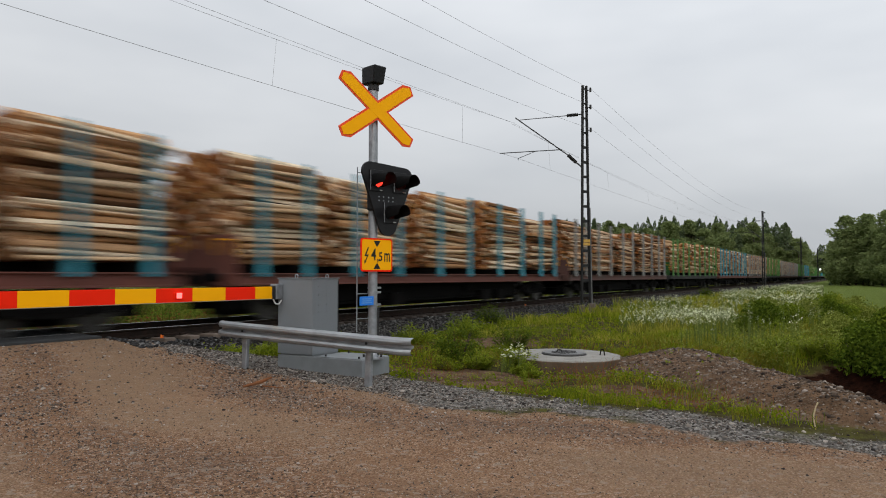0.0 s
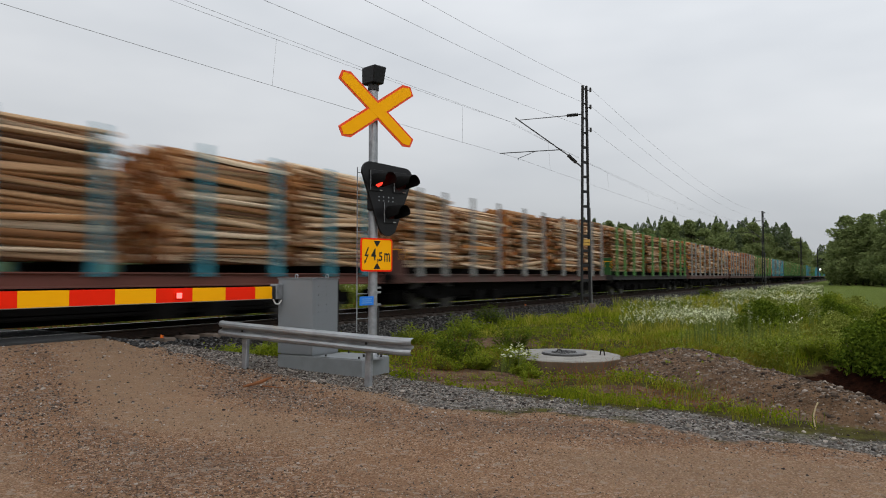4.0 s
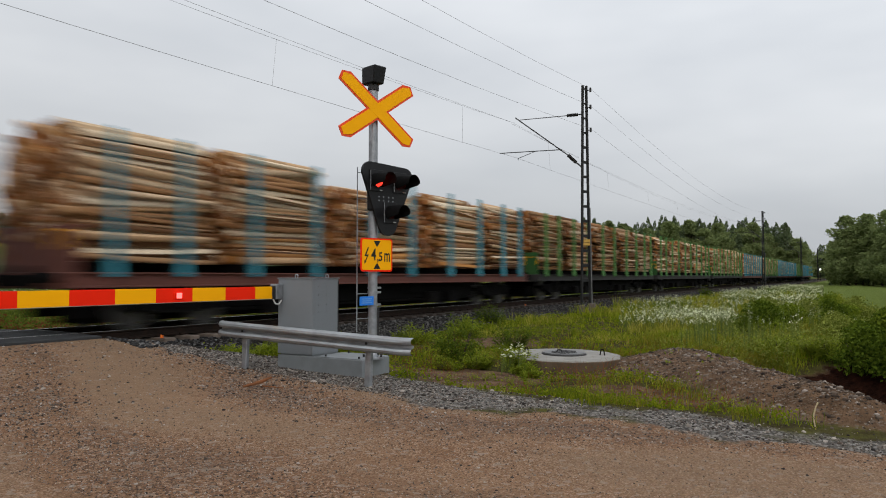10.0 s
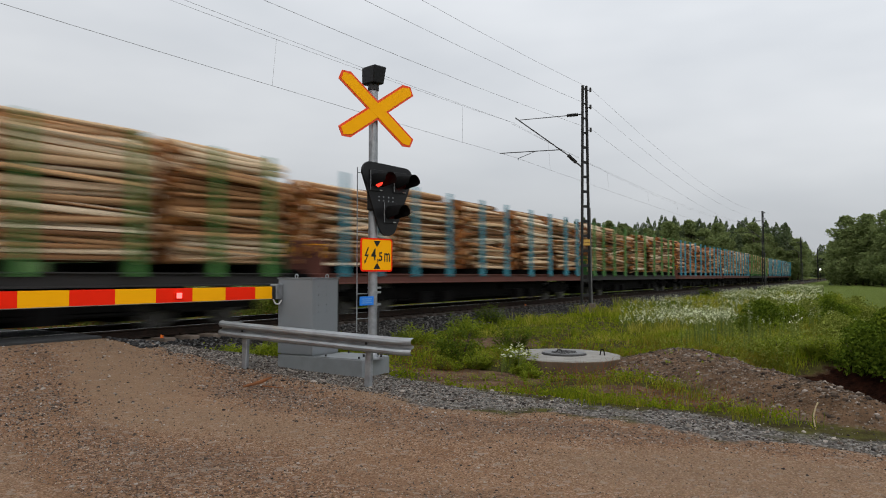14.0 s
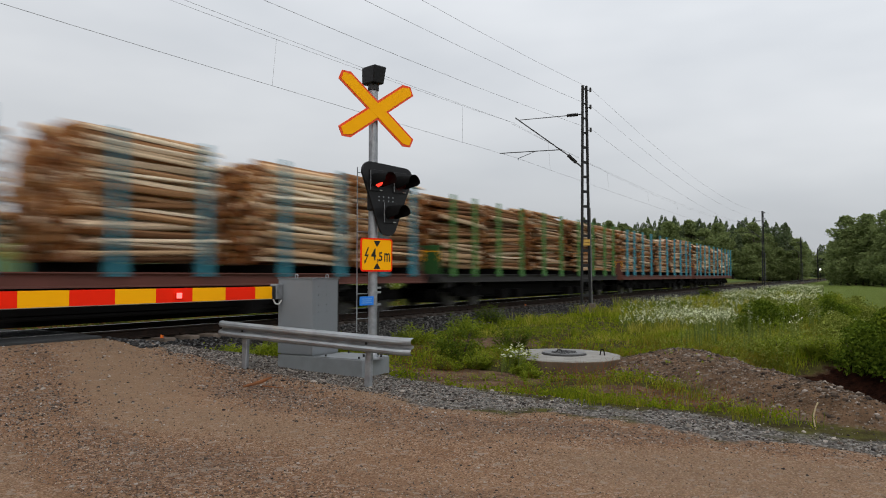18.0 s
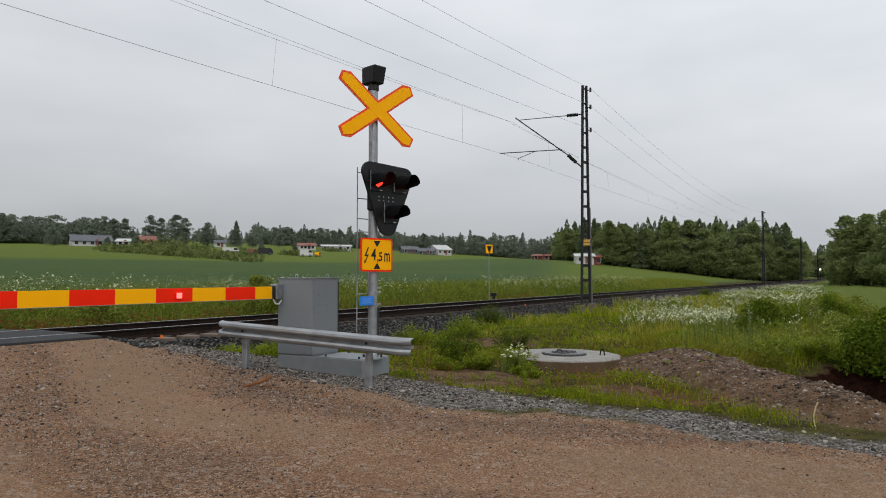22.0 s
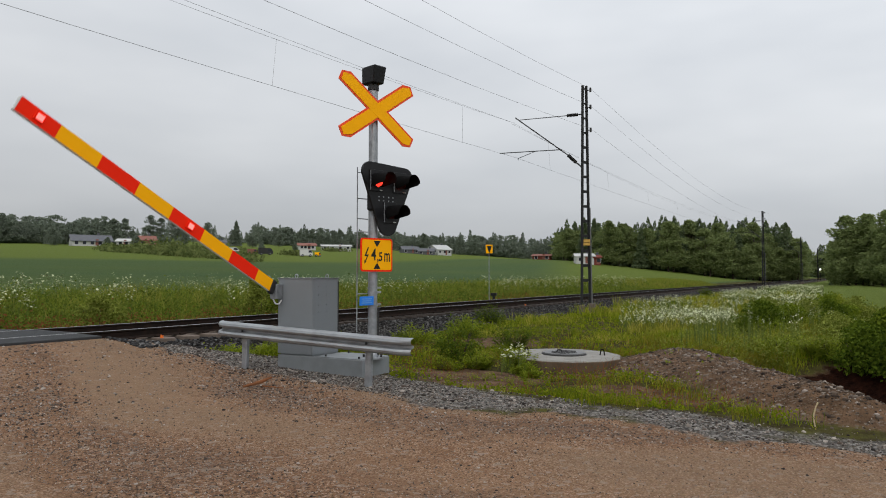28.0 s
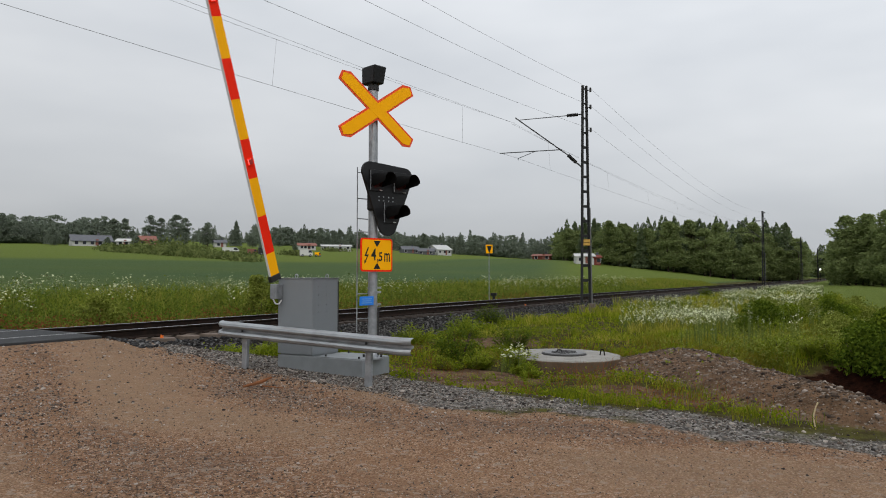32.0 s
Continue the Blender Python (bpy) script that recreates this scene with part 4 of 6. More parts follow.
def build_roots():
    """Dark roots hanging out of the bank of the ditch, and one dry stalk at the road."""
    rg = random.Random(4)
    for cx, cy in ((-0.75, 14.6), (-0.2, 14.9), (0.35, 14.3)):
        r = thing("tree_roots", pose(cx, cy, float(land(cx, cy)) + 0.02), "tangle of dark roots on the ditch bank", "roots", "roots in the ditch")
        for k in range(6):
            a, p = rg.uniform(0, 6.28), [(0.0, 0.0, -0.03)]
            for j in range(5):
                a += rg.uniform(-0.6, 0.6)
                x, y = p[-1][0] + 0.13 * math.cos(a), p[-1][1] + 0.13 * math.sin(a)
                p.append((x, y, float(land(cx + x, cy + y) - land(cx, cy)) + 0.02 + 0.10 * rg.random() * (j < 4)))
            part("root", Shape().tube(p, rg.uniform(0.008, 0.018), 5), SLEEPER if k == 0 else RUST, r)
    x, y = -0.44, 8.75
    s = thing("dry_stalk", pose(x, y, float(land(x, y)) - 0.01), "single pale dry stalk at the road edge", "stalk")
    part("stem", Shape().tube([(0.0, 0, 0), (-0.015, 0, 0.12), (0.01, 0, 0.22), (0.03, 0, 0.27)], 0.008, 5), painted("dry_straw", (0.50, 0.40, 0.24), (0.36, 0.27, 0.15), 0.8), s)


build_roots()

STICKWOOD = painted("broken_stick", (0.21, 0.080, 0.030), (0.11, 0.05, 0.025), 0.8, 0.0, 20.0, 0.7)
stick = thing("broken_stick", pose(-6.98, 7.12, float(land(-6.98, 7.12)) + 0.015, 0, 0, 20), "splintered orange-brown stick lying on the gravel", "stick")
part("stem", Shape().cyl((-0.20, -0.05, 0.0), (0.02, 0.03, 0.06), 0.016, 0.024, 7).cyl((0.02, 0.03, 0.06), (0.15, 0.08, 0.12), 0.026, 0.012, 7), STICKWOOD, stick)
part("twig", Shape().cyl((0.05, 0.0, 0.01), (0.36, -0.05, 0.0), 0.012, 0.006, 6), STICKWOOD, stick)

# track-side sign on the far side of the rails, and a short black marker
mk = thing("track_sign", pose(-16.5, 33.2, float(land(-16.5, 33.2)), 0, 0, 40), "small yellow track sign with black wedge on a thin grey post", "track sign")
part("post", Shape().cyl((0, 0, -0.1), (0, 0, 3.0), 0.02, n=8), GALV, mk)
part("board", Shape().box(0, -0.04, 3.18, 0.36, 0.02, 0.44, 0.01), YELLOW, mk, "yellow board")
part("wedge", Shape().slab([(-0.13, 3.34), (-0.02, 3.0), (0.02, 3.0), (0.13, 3.34)], -0.056, -0.050), BLACK, mk, "black wedge")
mk = thing("marker_post", pose(-15.4, 31.5, float(land(-15.4, 31.5)), 0, 0, 10), "short black marker post beside the far rail", "marker post")
part("stub", Shape().cyl((0, 0, -0.1), (0, 0, 0.75), 0.07, n=10), BLACK, mk)
part("cap", Shape().box(0, 0, 0.8, 0.28, 0.2, 0.16, 0.02), BLACK, mk)

rs = thing("railway_signal", pose(-10.3, 250.0, -0.4), "distant railway signal post with two white lamps", "railway signal")
part("post", Shape().cyl((0, 0, 0), (0, 0, 3.2), 0.06, n=8), DARK, rs)
part("board", Shape().box(0.4, 0.1, 3.5, 1.9, 0.1, 1.1, 0.05), BLACK, rs)
part("lamp", Shape().cyl((0.0, -0.05, 3.5), (0, 0.06, 3.5), 0.24, n=14), LAMP_WHITE, rs, "white lit lamp")
part("lamp", Shape().cyl((1.15, -0.05, 3.48), (1.15, 0.06, 3.48), 0.16, n=14), WHITE, rs, "dim white lamp")

ORANGE = painted("orange_scrap", (0.75, 0.16, 0.02), (0.5, 0.1, 0.02), 0.6, 0.0, 10.0)
for ox, oy, oz in ((-11.72, 9.35, -0.17), (-11.9, 27.3, -0.17)):
    scrap = thing("plastic_scrap", pose(ox, oy, oz, 0, 0, 30) @ Matrix.Scale(0.65, 4), "crumpled orange plastic scrap lying beside the rail", "scrap")
    part("flap", Shape().slab([(-0.06, 0.0), (0.05, 0.0), (0.03, 0.05), (0.055, 0.09), (-0.01, 0.07), (-0.03, 0.11), (-0.05, 0.05)], -0.012, 0.012), ORANGE, scrap)
    part("fold", Shape().slab([(-0.05, 0.0), (0.03, 0.0), (0.0, 0.05)], -0.05, -0.02), ORANGE, scrap)


# ---- the timber train ----
STAKE = {
    "blue": painted("stake_blue", (0.045, 0.25, 0.32), (0.06, 0.18, 0.22), 0.5, 0.0, 2.0, 0.6),
    "green": painted("stake_green", (0.070, 0.205, 0.050), (0.08, 0.15, 0.05), 0.5, 0.0, 2.0, 0.6),
    "grey": painted("stake_grey", (0.24, 0.245, 0.235), (0.16, 0.155, 0.14), 0.55, 0.2, 2.0, 0.6),
}
SILL = {
    "blue": painted("sill_red_brown", (0.135, 0.048, 0.036), (0.070, 0.032, 0.024), 0.7, 0.0, 1.2, 0.8),
    "green": painted("sill_dark_grey", (0.030, 0.028, 0.027), (0.018, 0.017, 0.016), 0.7, 0.0, 1.2, 0.8),
    "grey": painted("sill_faded_red", (0.100, 0.046, 0.038), (0.070, 0.054, 0.046), 0.7, 0.0, 0.7, 0.8),
}
# Near-black with little gloss, tuned to the dark wagon underside.
GEAR = painted("bogie_near_black", (0.006, 0.006, 0.006), (0.014, 0.011, 0.009), 0.85, 0.1, 2.0)
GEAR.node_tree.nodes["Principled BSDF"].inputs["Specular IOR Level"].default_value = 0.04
TREAD = painted("wheel_tread", (0.080, 0.076, 0.072), (0.040, 0.036, 0.032), 0.45, 0.7, 4.0)


def log_mesh(seed, tone, length=2.9):
    """A slightly bent and tapered log along y."""
    rng = random.Random(seed)
    n, segs = 10, 5
    bend, ph, taper = rng.uniform(0.0, 0.07), rng.uniform(0, 6.28), rng.uniform(0.02, 0.12)
    sh, vs = Shape(), []
    for j in range(segs + 1):
        t = j / segs
        r = 0.5 * (1 + taper * (0.5 - t) + 0.05 * math.sin(5 * t + ph))
        ox, oz = bend * math.sin(3.1 * t) * math.cos(ph) * 3, bend * math.sin(3.1 * t) * math.sin(ph) * 3
        for i in range(n):
            a = 2 * math.pi * i / n
            w = 1 + 0.05 * math.sin(3 * a + ph)
            vs.append((ox + r * w * math.cos(a), (t - 0.5) * length, oz + r * w * math.sin(a)))
    fs = [(j * n + i, (j + 1) * n + i, (j + 1) * n + (i + 1) % n, j * n + (i + 1) % n) for j in range(segs) for i in range(n)]
    sh.add(vs, fs)
    k = segs * n
    sh.add(vs, [tuple(range(n))[::1], tuple(range(k + n - 1, k - 1, -1))], 1)
    return sh.mesh("log", list(TIMBER[tone]), True)


LOGS = {tone: [log_mesh(s, tone) for s in range(8)] for tone in TIMBER}


def pile_mesh(seed, rows, tone):
    """The inside and far side of a bundle, all but its near column, as one joined mesh."""
    rng = random.Random(seed)
    sh = Shape()
    z, spots = 0.0, []
    skew = rng.uniform(-0.12, 0.12)
    for r in range(rows):
        crown = 1.0 if r < rows - 2 else lerp(0.92, 0.62, r - rows + 2)
        d = rng.uniform(0.155, 0.185)
        x = -1.27 * crown + skew * (1 - crown) * 4
        while x < min(0.80, 0.80 * crown + skew * (1 - crown) * 4 + 0.1):
            w = rng.uniform(0.12, 0.21)
            spots.append((x + w / 2, z + rng.uniform(-0.015, 0.015) + d / 2, w * 0.53))
            x += w * 0.97
        z += d * 0.93
    for x, zz, r in spots:
        e0, e1 = rng.gauss(0, 0.09), rng.gauss(0, 0.09)
        dx, dz = rng.uniform(-0.02, 0.02), rng.uniform(-0.02, 0.02)
        outer = x < -1.0 or zz > z - 0.45
        sh.cyl((x, -1.47 + e0, zz), (x + dx, 1.47 + e1, zz + dz), r, r * rng.uniform(0.82, 1.05), 9 if outer else 7, True, 0, 1)
    for k in range(5):
        a = rng.uniform(-4, 4)
        x, zz, r = rng.uniform(-0.6, 0.75), z + rng.uniform(-0.12, 0.06), rng.uniform(0.05, 0.085)
        sh.cyl((x - 0.02 * a, -1.5 + rng.gauss(0, 0.2), zz + rng.uniform(-0.05, 0.05)), (x + 0.02 * a, 1.5 + rng.gauss(0, 0.2), zz + rng.uniform(-0.05, 0.08)), r, r * 0.8, 8, True, 0, 1)
    return sh.mesh("log_pile", list(TIMBER[tone])), z


PILES = {tone: [pile_mesh(20 + k, rows, tone) for k, rows in enumerate((15, 15, 16, 16, 15, 14))] for tone in TIMBER}


def stake_mesh(colour, side):
    sh = Shape()
    sh.slab([(-0.11, 1.02), (0.11, 1.02), (0.09, 1.22), (0.065, 1.42), (0.052, 2.0), (0.040, 3.76), (-0.040, 3.76), (-0.052, 2.0), (-0.065, 1.42), (-0.09, 1.22)], -0.05, 0.05, at=pose(side * 1.40, 0, 0, 0, 0, 90))
    return sh.mesh("stake", STAKE[colour])


STAKES = {(c, s): stake_mesh(c, s) for c in STAKE for s in (-1, 1)}


def wheelset_mesh():
    sh = Shape()
    n = 24
    for s in (-1, 1):
        prof = [(0.10, 0.06), (0.10, 0.09), (0.16, 0.02), (0.38, 0.0), (0.40, 0.035), (0.46, 0.035), (0.463, -0.08), (0.495, -0.10), (0.495, -0.13), (0.40, -0.13), (0.38, -0.06), (0.12, -0.06)]
        vs = [(s * (0.80 + 0.02 + x), r * math.cos(2 * math.pi * i / n), r * math.sin(2 * math.pi * i / n)) for r, x in prof for i in range(n)]
        fs = [(j * n + i, j * n + (i + 1) % n, (j + 1) * n + (i + 1) % n, (j + 1) * n + i) for j in range(len(prof) - 1) for i in range(n)]
        sh.add(vs, fs, 0)
    sh.cyl((-1.05, 0, 0), (1.05, 0, 0), 0.075, n=10)
    for a in range(0, 360, 60):
        b = radians(a)
        for s in (-1, 1):
            sh.box(s * 0.835, 0.27 * math.cos(b), 0.27 * math.sin(b), 0.02, 0.06, 0.06)
    return sh.mesh("wheelset", TREAD)


WHEELSET = wheelset_mesh()


def bogie_mesh():
    sh = Shape()
    for s in (-1, 1):
        sh.slab([(-1.25, 0.52), (-1.1, 0.36), (-0.72, 0.36), (-0.5, 0.30), (0.5, 0.30), (0.72, 0.36), (1.1, 0.36), (1.25, 0.52), (1.2, 0.66), (0.5, 0.70), (0.3, 0.78), (-0.3, 0.78), (-0.5, 0.70), (-1.2, 0.66)], -0.05, 0.05, at=pose(s * 1.03, 0, 0, 0, 0, 90))
        for y in (-0.9, 0.9):
            sh.cyl((s * 0.98, y, 0.46), (s * 1.16, y, 0.46), 0.13, 0.11, 12)
        for y in (-0.18, 0.0, 0.18):
            sh.cyl((s * 1.05, y, 0.40), (s * 1.05, y, 0.68), 0.08, n=10)
    sh.box(0, 0, 0.66, 2.0, 0.45, 0.22, 0.02)
    for y in (-1.32, 1.32):
        sh.box(0, y, 0.55, 2.1, 0.10, 0.12, 0.01)
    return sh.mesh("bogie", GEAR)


BOGIE = bogie_mesh()
WAGON_LENGTH = 19.5


SIDE_SILL, HEADSTOCK, DECK = {}, {}, {}
for sc in SILL:
    ch = [(-0.03, 0.825), (0.075, 0.825), (0.075, 0.855), (0.0, 0.862), (0.0, 1.068), (0.075, 1.075), (0.075, 1.10), (-0.03, 1.10)]
    SIDE_SILL[sc] = Shape().slab(ch, -WAGON_LENGTH / 2, WAGON_LENGTH / 2).mesh("side_sill", SILL[sc])
    HEADSTOCK[sc] = Shape().box(0, 0, 0.95, 2.62, 0.10, 0.30, 0.02).mesh("headstock", SILL[sc])
    DECK[sc] = Shape().box(0, 0, 1.06, 2.60, WAGON_LENGTH - 0.2, 0.04).mesh("deck", SILL[sc])
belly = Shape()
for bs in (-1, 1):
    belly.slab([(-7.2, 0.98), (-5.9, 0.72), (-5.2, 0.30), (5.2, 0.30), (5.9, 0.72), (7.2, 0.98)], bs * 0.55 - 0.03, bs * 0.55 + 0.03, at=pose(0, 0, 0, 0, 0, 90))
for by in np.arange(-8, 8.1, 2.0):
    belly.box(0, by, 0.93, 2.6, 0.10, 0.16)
# Low boxes, rods and side plates added to darken the gap below the deck.
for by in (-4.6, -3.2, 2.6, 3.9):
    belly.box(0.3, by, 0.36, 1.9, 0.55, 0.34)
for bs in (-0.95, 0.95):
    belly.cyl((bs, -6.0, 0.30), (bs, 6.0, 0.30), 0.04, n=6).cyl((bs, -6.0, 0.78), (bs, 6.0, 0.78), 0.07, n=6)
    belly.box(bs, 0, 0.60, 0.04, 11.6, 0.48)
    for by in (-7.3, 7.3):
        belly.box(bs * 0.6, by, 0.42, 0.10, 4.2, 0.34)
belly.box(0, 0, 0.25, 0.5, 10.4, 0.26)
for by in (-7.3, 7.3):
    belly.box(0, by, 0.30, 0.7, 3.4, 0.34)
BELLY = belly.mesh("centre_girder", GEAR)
TANK = Shape().cyl((0.75, -1.6, 0.62), (0.75, 0.1, 0.62), 0.19, n=14).mesh("air_tank", GEAR)
VALVE = Shape().box(0.85, 1.6, 0.68, 0.5, 0.7, 0.3, 0.02).mesh("valve_box", GEAR)
BUNK = Shape().box(0, 0, 1.19, 2.6, 0.16, 0.21, 0.01).mesh("bunk", GEAR)
WALL_H = {"blue": 0.86, "grey": 0.80, "green": 0.95}
end_wall = {c: Shape().box(0, 0, 1.09 + WALL_H[c] / 2, 2.55, 0.06, WALL_H[c], 0.01).box(0.85, -0.05, 1.09 + WALL_H[c] / 2, 0.1, 0.06, WALL_H[c] - 0.02, 0.01).box(-0.85, -0.05, 1.09 + WALL_H[c] / 2, 0.1, 0.06, WALL_H[c] - 0.02, 0.01).box(0, -0.05, 1.06 + WALL_H[c], 2.55, 0.08, 0.07, 0.01).mesh("end_wall", SILL[c] if c != "green" else painted("end_wall_green", (0.022, 0.085, 0.020), (0.03, 0.06, 0.02), 0.6, 0.0, 2.0, 0.6)) for c in SILL}
BUFFER = Shape().cyl((0, 0, 0), (0, 0.42, 0), 0.09, n=12).cyl((0, 0.42, 0), (0, 0.47, 0), 0.22, n=16).mesh("buffer", GEAR)
COUPLER = Shape().box(0, 0.25, 0.95, 0.16, 0.66, 0.2, 0.02).mesh("coupler", GEAR)
GRAB = Shape().tube([(1.27, 0, 1.50), (1.27, 0, 1.84), (0.72, 0, 1.84), (0.72, 0, 1.50)], 0.012, 6).mesh("grab_rail", YELLOW)
ORDER = "blue blue grey green blue grey green grey grey green blue green green green blue green blue blue green blue blue".split()
LOADS = "pale pale mid pale mid mid brown mid red brown pale brown pale pale pale mid red pale brown mid pale".split()
WAGONS = []
WHEELS = []


def build_wagon(index, colour):
    rng = random.Random(100 + index)
    words = {"blue": "red-brown timber wagon with blue stakes, loaded with pulpwood", "green": "dark grey timber wagon with green stakes, loaded with pulpwood", "grey": "faded timber wagon with bare grey stakes, loaded with pulpwood"}
    wagon = thing("timber_wagon", pose(TRACK, 0, 0), words[colour], "timber wagon", "wagons of the timber train")
    part("deck", DECK[colour], None, wagon)
    part("centre_girder", BELLY, None, wagon)
    part("air_tank", TANK, None, wagon)
    part("valve_box", VALVE, None, wagon)
    h = WAGON_LENGTH / 2
    for s in (-1, 1):
        part("side_sill", SIDE_SILL[colour], None, wagon, at=pose(s * 1.36, 0, 0, 0, 0, 0 if s > 0 else 180))
        part("headstock", HEADSTOCK[colour], None, wagon, at=pose(0, s * (h - 0.05), 0))
        part("end_wall", end_wall[colour], None, wagon, at=pose(0, s * (h - 0.10), 0, 0, 0, 0 if s > 0 else 180))
        part("grab_rail", GRAB, None, wagon, "yellow grab rail", at=pose(0, s * (h + 0.02), 0, 0, 0, 0))
        part("coupler", COUPLER, None, wagon, at=pose(0, s * h, 0, 0, 0, 0 if s > 0 else 180))
        for bx in (-0.875, 0.875):
            part("buffer", BUFFER, None, wagon, at=pose(bx, s * h, 1.0, 0, 0, 0 if s > 0 else 180))
        bogie = part("bogie", BOGIE, None, wagon, at=pose(0, s * 7.3, 0))
        for k, y in enumerate((-0.9, 0.9)):
            w = part("wheelset", WHEELSET, None, bogie, at=pose(0, y, 0.46))
            WHEELS.append((k, y, w))
    tone = LOADS[index + 1]
    lift = rng.uniform(-0.12, 0.02) + (0.10 if index > 16 else 0.0) - (0.22 if index == 10 else 0.0)
    for c, ends in ((-8.12, (-9.0, -7.45)), (-4.45, (-5.5, -3.4)), (0.0, (-1.02, 1.02)), (4.45, (3.4, 5.5)), (8.12, (7.45, 9.0))):
        for d in ends:
            part("bunk", BUNK, None, wagon, at=pose(0, d, 0))
            for s in (-1, 1):
                part("stake", STAKES[(colour, s)], None, wagon, at=pose(0, d, 0))
        pile, top = PILES[tone][rng.randrange(6)]
        top += lift
        load = tagged(part("timber_load", pile, None, wagon, at=pose(0, c, 1.31)), kind="stuff")
        z = 0.0
        while z < top - rng.uniform(0.08, 0.26):
            d = rng.choice((rng.uniform(0.075, 0.105), rng.uniform(0.095, 0.135), rng.uniform(0.12, 0.175)))
            lean = rng.gauss(0, 1.9)
            m = pose(1.26 - d / 2 + rng.uniform(-0.17, 0.09), rng.gauss(0, 0.08), z + d / 2, lean, 0, rng.uniform(-0.7, 0.7))
            flip = pose(0, 0, 0, 0, rng.uniform(0, 360), 0)
            log = part("log", LOGS[tone][rng.randrange(8)], None, load)
            log.matrix_basis = m @ flip @ Matrix.Diagonal((d, 1, d, 1))
            z += d * rng.uniform(0.98, 1.16)
    WAGONS.append((index, wagon))


for wi, wc in enumerate(ORDER):
    build_wagon(wi - 1, wc)


# ---- trees ----
SPRUCE = leafage("spruce_needles", (0.100, 0.135, 0.066), (0.205, 0.248, 0.125))
BIRCH = leafage("birch_leaves", (0.150, 0.192, 0.072), (0.290, 0.340, 0.130))
BUSHLEAF = leafage("bush_leaves", (0.075, 0.115, 0.008), (0.250, 0.310, 0.030), 0.3, 1.6)
WILLOWLEAF = leafage("willow_leaves", (0.110, 0.140, 0.018), (0.330, 0.370, 0.075), 0.35, 1.2)
DARKLEAF = leafage("dark_bush_leaves", (0.040, 0.070, 0.006), (0.150, 0.205, 0.020), 0.25, 1.6)
# Paler blue-grey copy: distance haze put into the leaf colour.
HAZELEAF = leafage("hazed_foliage", (0.165, 0.200, 0.150), (0.275, 0.310, 0.235))
TRUNK = painted("trunk_bark", (0.075, 0.056, 0.041), (0.038, 0.030, 0.022), 0.9, 0.0, 6.0, 0.7)


def clumps(rng, centre, size, normal_up=0.3):
    """Small bent leaf sprays round given centres: arrays of vertices and triangles."""
    n = len(centre)
    a = rng.normal(size=(n, 3))
    a /= np.linalg.norm(a, axis=1, keepdims=True)
    b = np.cross(a, rng.normal(size=(n, 3)))
    b /= np.linalg.norm(b, axis=1, keepdims=True) + 1e-9
    c = np.cross(a, b)
    s = size[:, None]
    v = np.stack([centre - a * s, centre + b * s * 0.6 + c * s * 0.18, centre + a * s, centre - b * s * 0.6 + c * s * 0.18], 1).reshape(-1, 3)
    k = np.arange(n)[:, None] * 4
    f = np.concatenate([k + [0, 1, 2], k + [0, 2, 3]], 1).reshape(-1, 3)
    return v, f


def leafy_crown(seed, h, w, blobs=16, per=46, leaf=0.42, low=0.18):
    rng = np.random.default_rng(seed)
    pts, sizes = [], []
    for k in range(blobs):
        t = rng.uniform(0, 1)
        z = h * (low + (0.96 - low) * t)
        reach = w * math.sin(math.pi * min(1.0, 0.22 + 0.78 * t)) ** 0.7
        a, r = rng.uniform(0, 6.28), reach * rng.uniform(0.15, 0.85)
        rad = w * rng.uniform(0.28, 0.48) * (1.1 - 0.5 * t)
        q = rng.normal(size=(per, 3))
        q /= np.linalg.norm(q, axis=1, keepdims=True)
        q *= rad * rng.uniform(0.55, 1.08, (per, 1))
        pts.append(q * np.array([1, 1, 0.8]) + np.array([r * math.cos(a), r * math.sin(a), z]))
        sizes.append(rng.uniform(0.55, 1.2, per) * leaf)
    return clumps(rng, np.concatenate(pts), np.concatenate(sizes))


def spruce_crown(seed, h, w, count=620):
    """A full cone of drooping sprays, ragged at its edge."""
    rng = np.random.default_rng(seed)
    t = rng.random(count) ** 1.25
    tier = 0.82 + 0.18 * np.sin(t * 42 + seed)
    r = (w * (1 - t) ** 0.72 + 0.15) * tier * np.sqrt(rng.uniform(0.25, 1.0, count))
    a = rng.uniform(0, 6.28, count)
    pts = np.stack([r * np.cos(a), r * np.sin(a), h * (0.06 + 0.93 * t) - 0.18 * r], 1)
    return clumps(rng, pts, rng.uniform(0.45, 0.95, count) * (1.0 - 0.62 * t) * 0.9 + 0.08)


def trunk_shape(h, r, limbs=0, seed=0):
    rng = random.Random(seed)
    sh = Shape()
    sh.cyl((0, 0, -0.3), (0.02 * h, 0.0, h * 0.5), r, r * 0.65, 8).cyl((0.02 * h, 0, h * 0.5), (0.01 * h, 0.01 * h, h * 0.93), r * 0.65, r * 0.12, 7)
    for k in range(limbs):
        z, a = h * rng.uniform(0.25, 0.75), rng.uniform(0, 6.28)
        L = h * 0.2
        sh.cyl((0.015 * h, 0, z), (L * math.cos(a), L * math.sin(a), z + L * 0.7), r * 0.35, r * 0.08, 5)
    return sh


